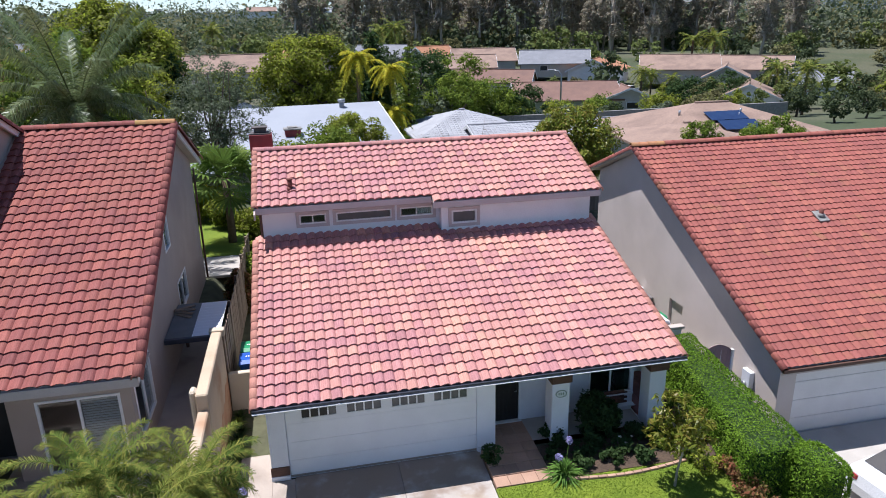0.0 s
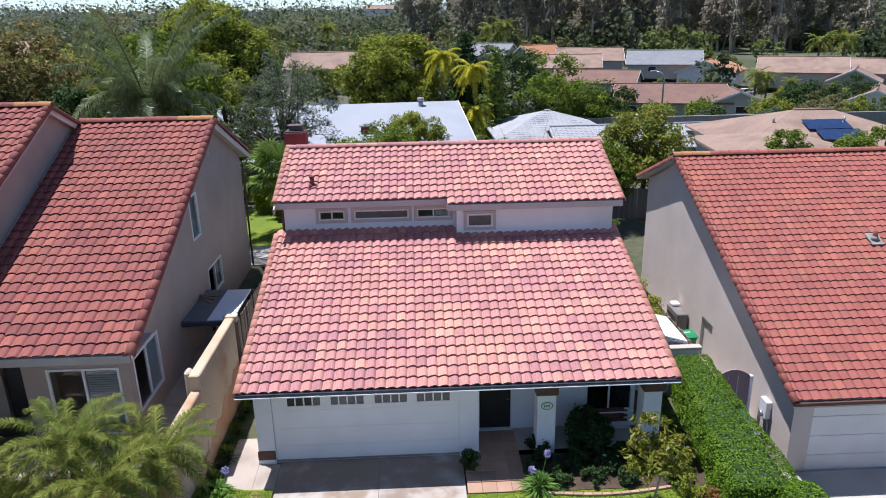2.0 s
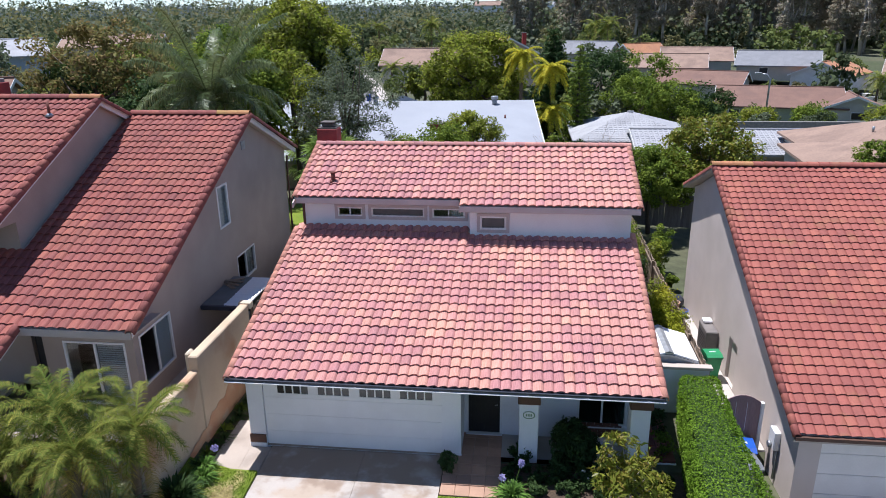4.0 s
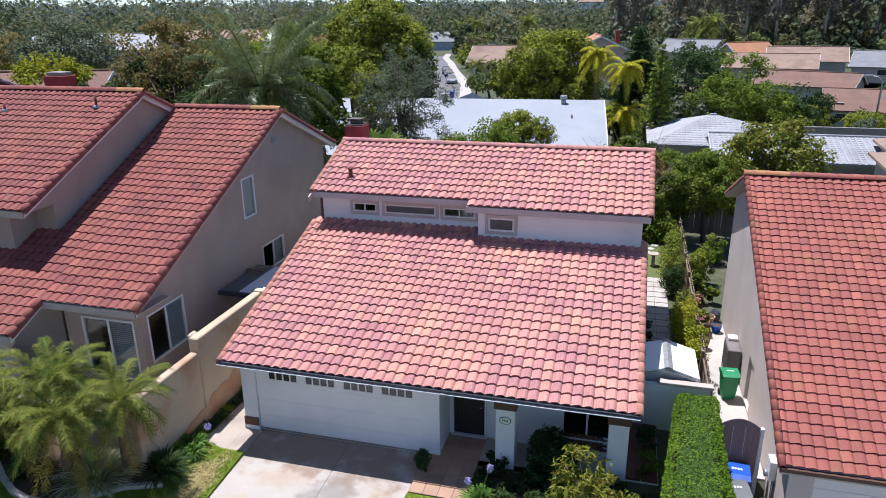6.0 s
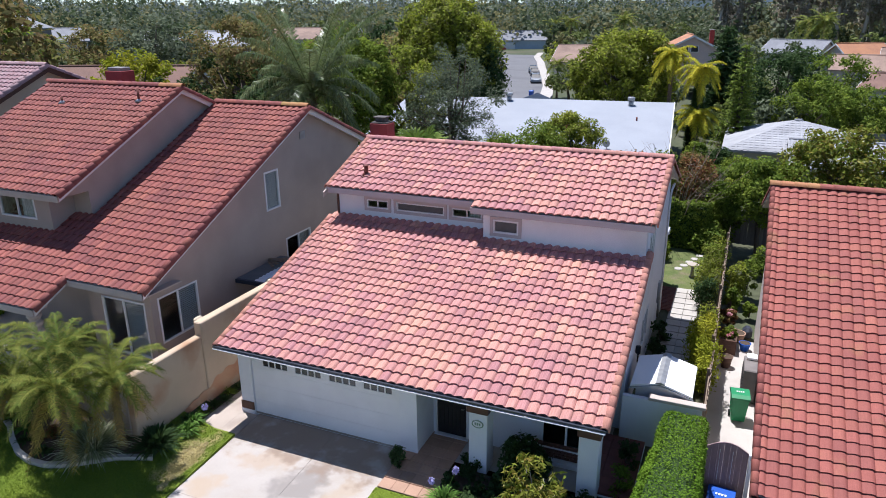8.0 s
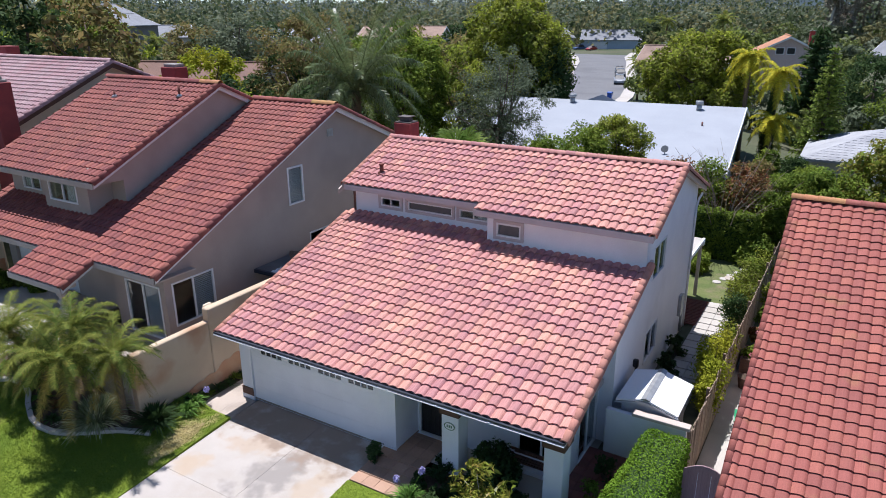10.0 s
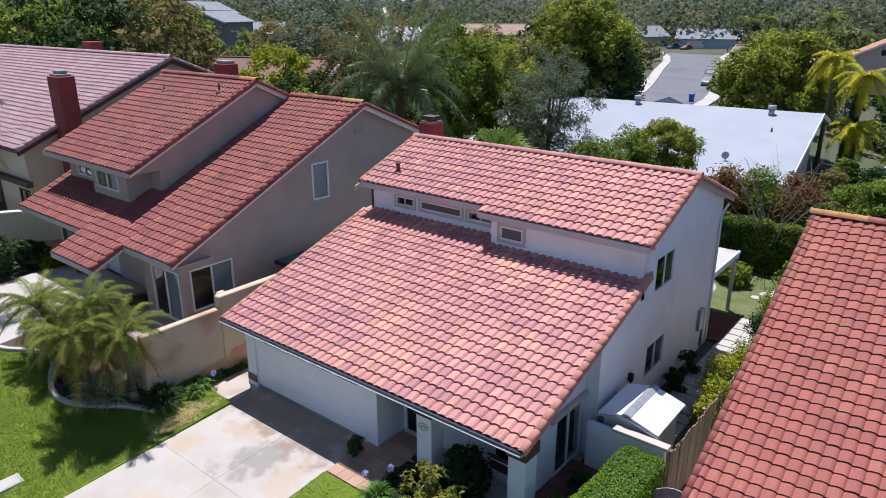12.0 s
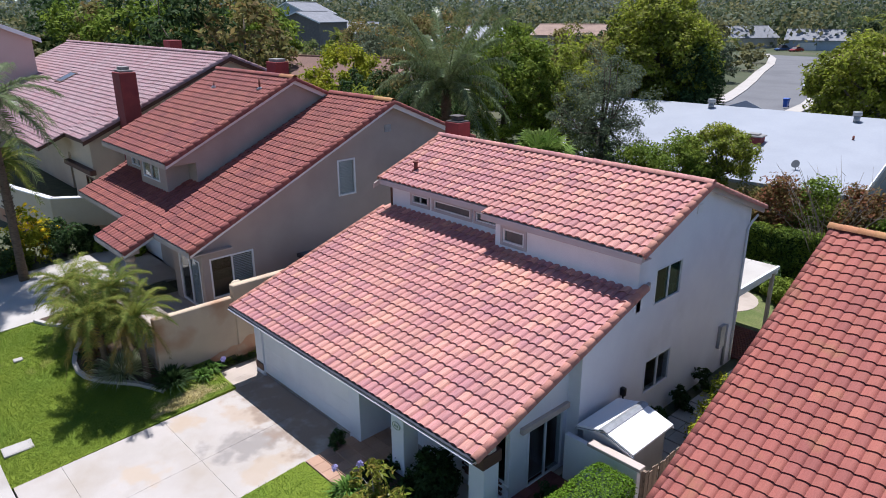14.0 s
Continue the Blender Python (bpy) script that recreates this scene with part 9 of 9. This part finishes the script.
# tall trees crowding the gardens behind the taupe and mauve roofs
belt = []
for i, (m_, rr) in enumerate(((LEAF_GREEN, (3.2, 3.2, 4.2)), (LEAF_OLIVE, (3.0, 3.0, 4.4)), (LEAF_GREY, (3.4, 3.2, 4.2)), (LEAF_DARK, (3.2, 3.2, 4.4)), (LEAF_BRIGHT, (3.0, 3.0, 3.6)))):
    belt.append(tree("tall leafy garden tree among the roofs", -300 - 14 * i, -295, 5.6, rr, m_, 0.25, 64, 36, 0.8, 0.23, 450 + i, z=0.0, low=-0.95, limbs=8, group="tall garden trees"))
stood = []
for k in range(4000):
    x, y = rng.uniform(-78, -17), rng.uniform(15.5, 66)
    slope = (y + 10.3) / (19.5 - x)
    d = math.hypot(x - 19.5, y + 10.3)
    if slope > 1.72 or (0.575 < slope < 0.72 and d > 46) or (x > -47 and y < 17) or any(math.hypot(x - a, y - b) < 5.6 for a, b in stood) or any(math.hypot(x - a, y - b) < c for a, b, c in keep_out):
        continue
    stood.append((x, y))
    plant(belt[rng.choice((0, 0, 1, 1, 2, 3, 4))], x, y, rng.uniform(0.92, 1.15) * (0.62 if 0.56 < slope < 0.74 else 0.66 if lane(x, y) and d > 46 else 1.22 if slope < 0.56 else 1.0), rng.uniform(0, 6.3), gz(x, y) * 0.6)
    if len(stood) > 62:
        break
for x, y, s in ((-93, 60, 0.9), (-99, 67, 0.95), (-87, 66, 0.8), (-104, 62, 0.9), (-96, 74, 0.9)):
    plant(protos[(0, 3, 4)[int(-x) % 3]], x, y, s, x)
pp = [palm("distant feather palm with grey trunk", -300, -370, 6.0, 20, 2.6, 22, 0.7, 0.09, LEAF_PALM, 0.16, 440, z=0, group="distant palms", rise=(-0.4, 1.0), droop=(0.4, 0.9))]
for x, y, s in ((77.8, 85.4, 1.15), (62, 101, 1.0), (65, 103, 0.9), (67.5, 100, 0.8), (74, 74, 1.1), (92, 126, 1.4), (88, 128, 1.3), (-12, 84, 0.8), (-44, 206, 1.4), (-40, 212, 1.5), (-50, 140, 0.9), (-50, 118, 0.8), (-38, 98, 0.7), (-60, 130, 1.1), (25, 175, 1.5), (28, 172, 1.6), (-95, 70, 1.2), (-88, 90, 1.2), (-20, 190, 1.6)):
    plant(pp[0], x, y, s, x)

# far wooded hills as many loose leaf clumps
def far_woods(name, label, n, r0, r1, a0, a1, size, material, seed, hmax=7):
    g = np.random.RandomState(seed)
    a = g.uniform(a0, a1, n)
    r = np.exp(g.uniform(math.log(r0), math.log(r1), n))
    x, y = r * np.sin(a), r * np.cos(a)
    z = np.array([gz(p, q) for p, q in zip(x, y)])
    per = 90
    c = np.repeat(np.stack([x, y, z], 1), per, 0)
    d = g.normal(size=(n * per, 3))
    d /= np.linalg.norm(d, axis=1, keepdims=True)
    s = np.repeat((0.45 + 1.3 * g.rand(n) ** 3) * (0.6 + r / r1), per)[:, None]
    pos = c + d * np.array((1, 1, 0.9)) * s * hmax * 0.6 + np.array((0, 0, hmax * 0.45)) * s
    v, f = leaf_quads(pos, d, size, g, 0.8, 0.3)
    tagged(new(name, raw_mesh(name, v, f, material)), label, "trees", kind="stuff")


# canopy of the gardens beyond, too many to count
def canopy(name, label, n, r0, r1, a0, a1, material, seed, smin=0.8, smax=1.4, power=1.0):
    g = np.random.RandomState(seed)
    cr = [crown_mesh("crown", g, clumps(g, np.array((0, 0, 3.2)), np.array((3.2, 3.2, 3.4)), 22, 0.72, -0.95), 20, 1.05, 0.44, material, np.array((0, 0, 3.2)), 0.6, 0.5) for _ in range(4)]
    shapes = []
    for me in cr:
        co = np.empty(len(me.vertices) * 3)
        me.vertices.foreach_get("co", co)
        shapes.append(co.reshape(-1, 3))
    out = []
    while len(out) < n:
        a, r = g.uniform(a0, a1), r0 + (r1 - r0) * g.rand() ** power
        x, y = 4 + r * math.sin(a), -5 + r * math.cos(a)
        if not free(x, y, 1.5) or y < 60 and x > -20:
            continue
        s, w = g.uniform(smin, smax), g.uniform(0, 6.3)
        c, d = math.cos(w) * s, math.sin(w) * s
        m = np.array(((c, -d, 0), (d, c, 0), (0, 0, s * g.uniform(0.8, 1.2))))
        out.append(shapes[len(out) % 4] @ m.T + np.array((x, y, gz(x, y) - 0.2)))
    v = np.concatenate(out)
    tagged(new(name, raw_mesh(name, v, np.arange(len(v)).reshape(-1, 4), material)), label, "trees", kind="stuff")


canopy("distant_trees", "green tree canopy among the far gardens", 100, 120, 420, -1.45, 1.05, FAR_GREEN, 511)
canopy("distant_trees", "olive tree canopy among the far gardens", 90, 120, 420, -1.45, 1.05, FAR_OLIVE, 512)
canopy("distant_trees", "dark tree canopy among the far gardens", 70, 120, 420, -1.45, 1.05, FAR_DARK, 513)
canopy("distant_trees", "grey green tree canopy among the far gardens", 60, 110, 420, -1.45, 1.05, FAR_GREY, 514)
canopy("distant_trees", "bright tree canopy among the far gardens", 40, 70, 300, -1.45, -0.2, LEAF_BRIGHT, 515, 0.6, 1.0)
canopy("distant_trees", "green tree canopy on the rise uphill", 70, 60, 150, -1.45, -0.55, FAR_GREEN, 516, 0.7, 1.2)
canopy("distant_trees", "olive tree canopy on the rise uphill", 50, 60, 150, -1.45, -0.55, FAR_OLIVE, 517, 0.7, 1.2)
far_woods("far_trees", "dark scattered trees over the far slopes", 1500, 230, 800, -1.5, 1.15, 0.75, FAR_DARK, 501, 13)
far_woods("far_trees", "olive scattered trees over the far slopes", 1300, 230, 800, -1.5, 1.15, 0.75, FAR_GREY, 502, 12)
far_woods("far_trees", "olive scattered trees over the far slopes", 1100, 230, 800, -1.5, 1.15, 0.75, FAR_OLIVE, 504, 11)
# The haze over these hills sits in the leaf colour.
far_woods("far_trees", "distant hill woods in a haze-blue leaf colour", 3600, 600, 2800, -1.5, 1.15, 1.5, FAR_BLUE, 503, 11)
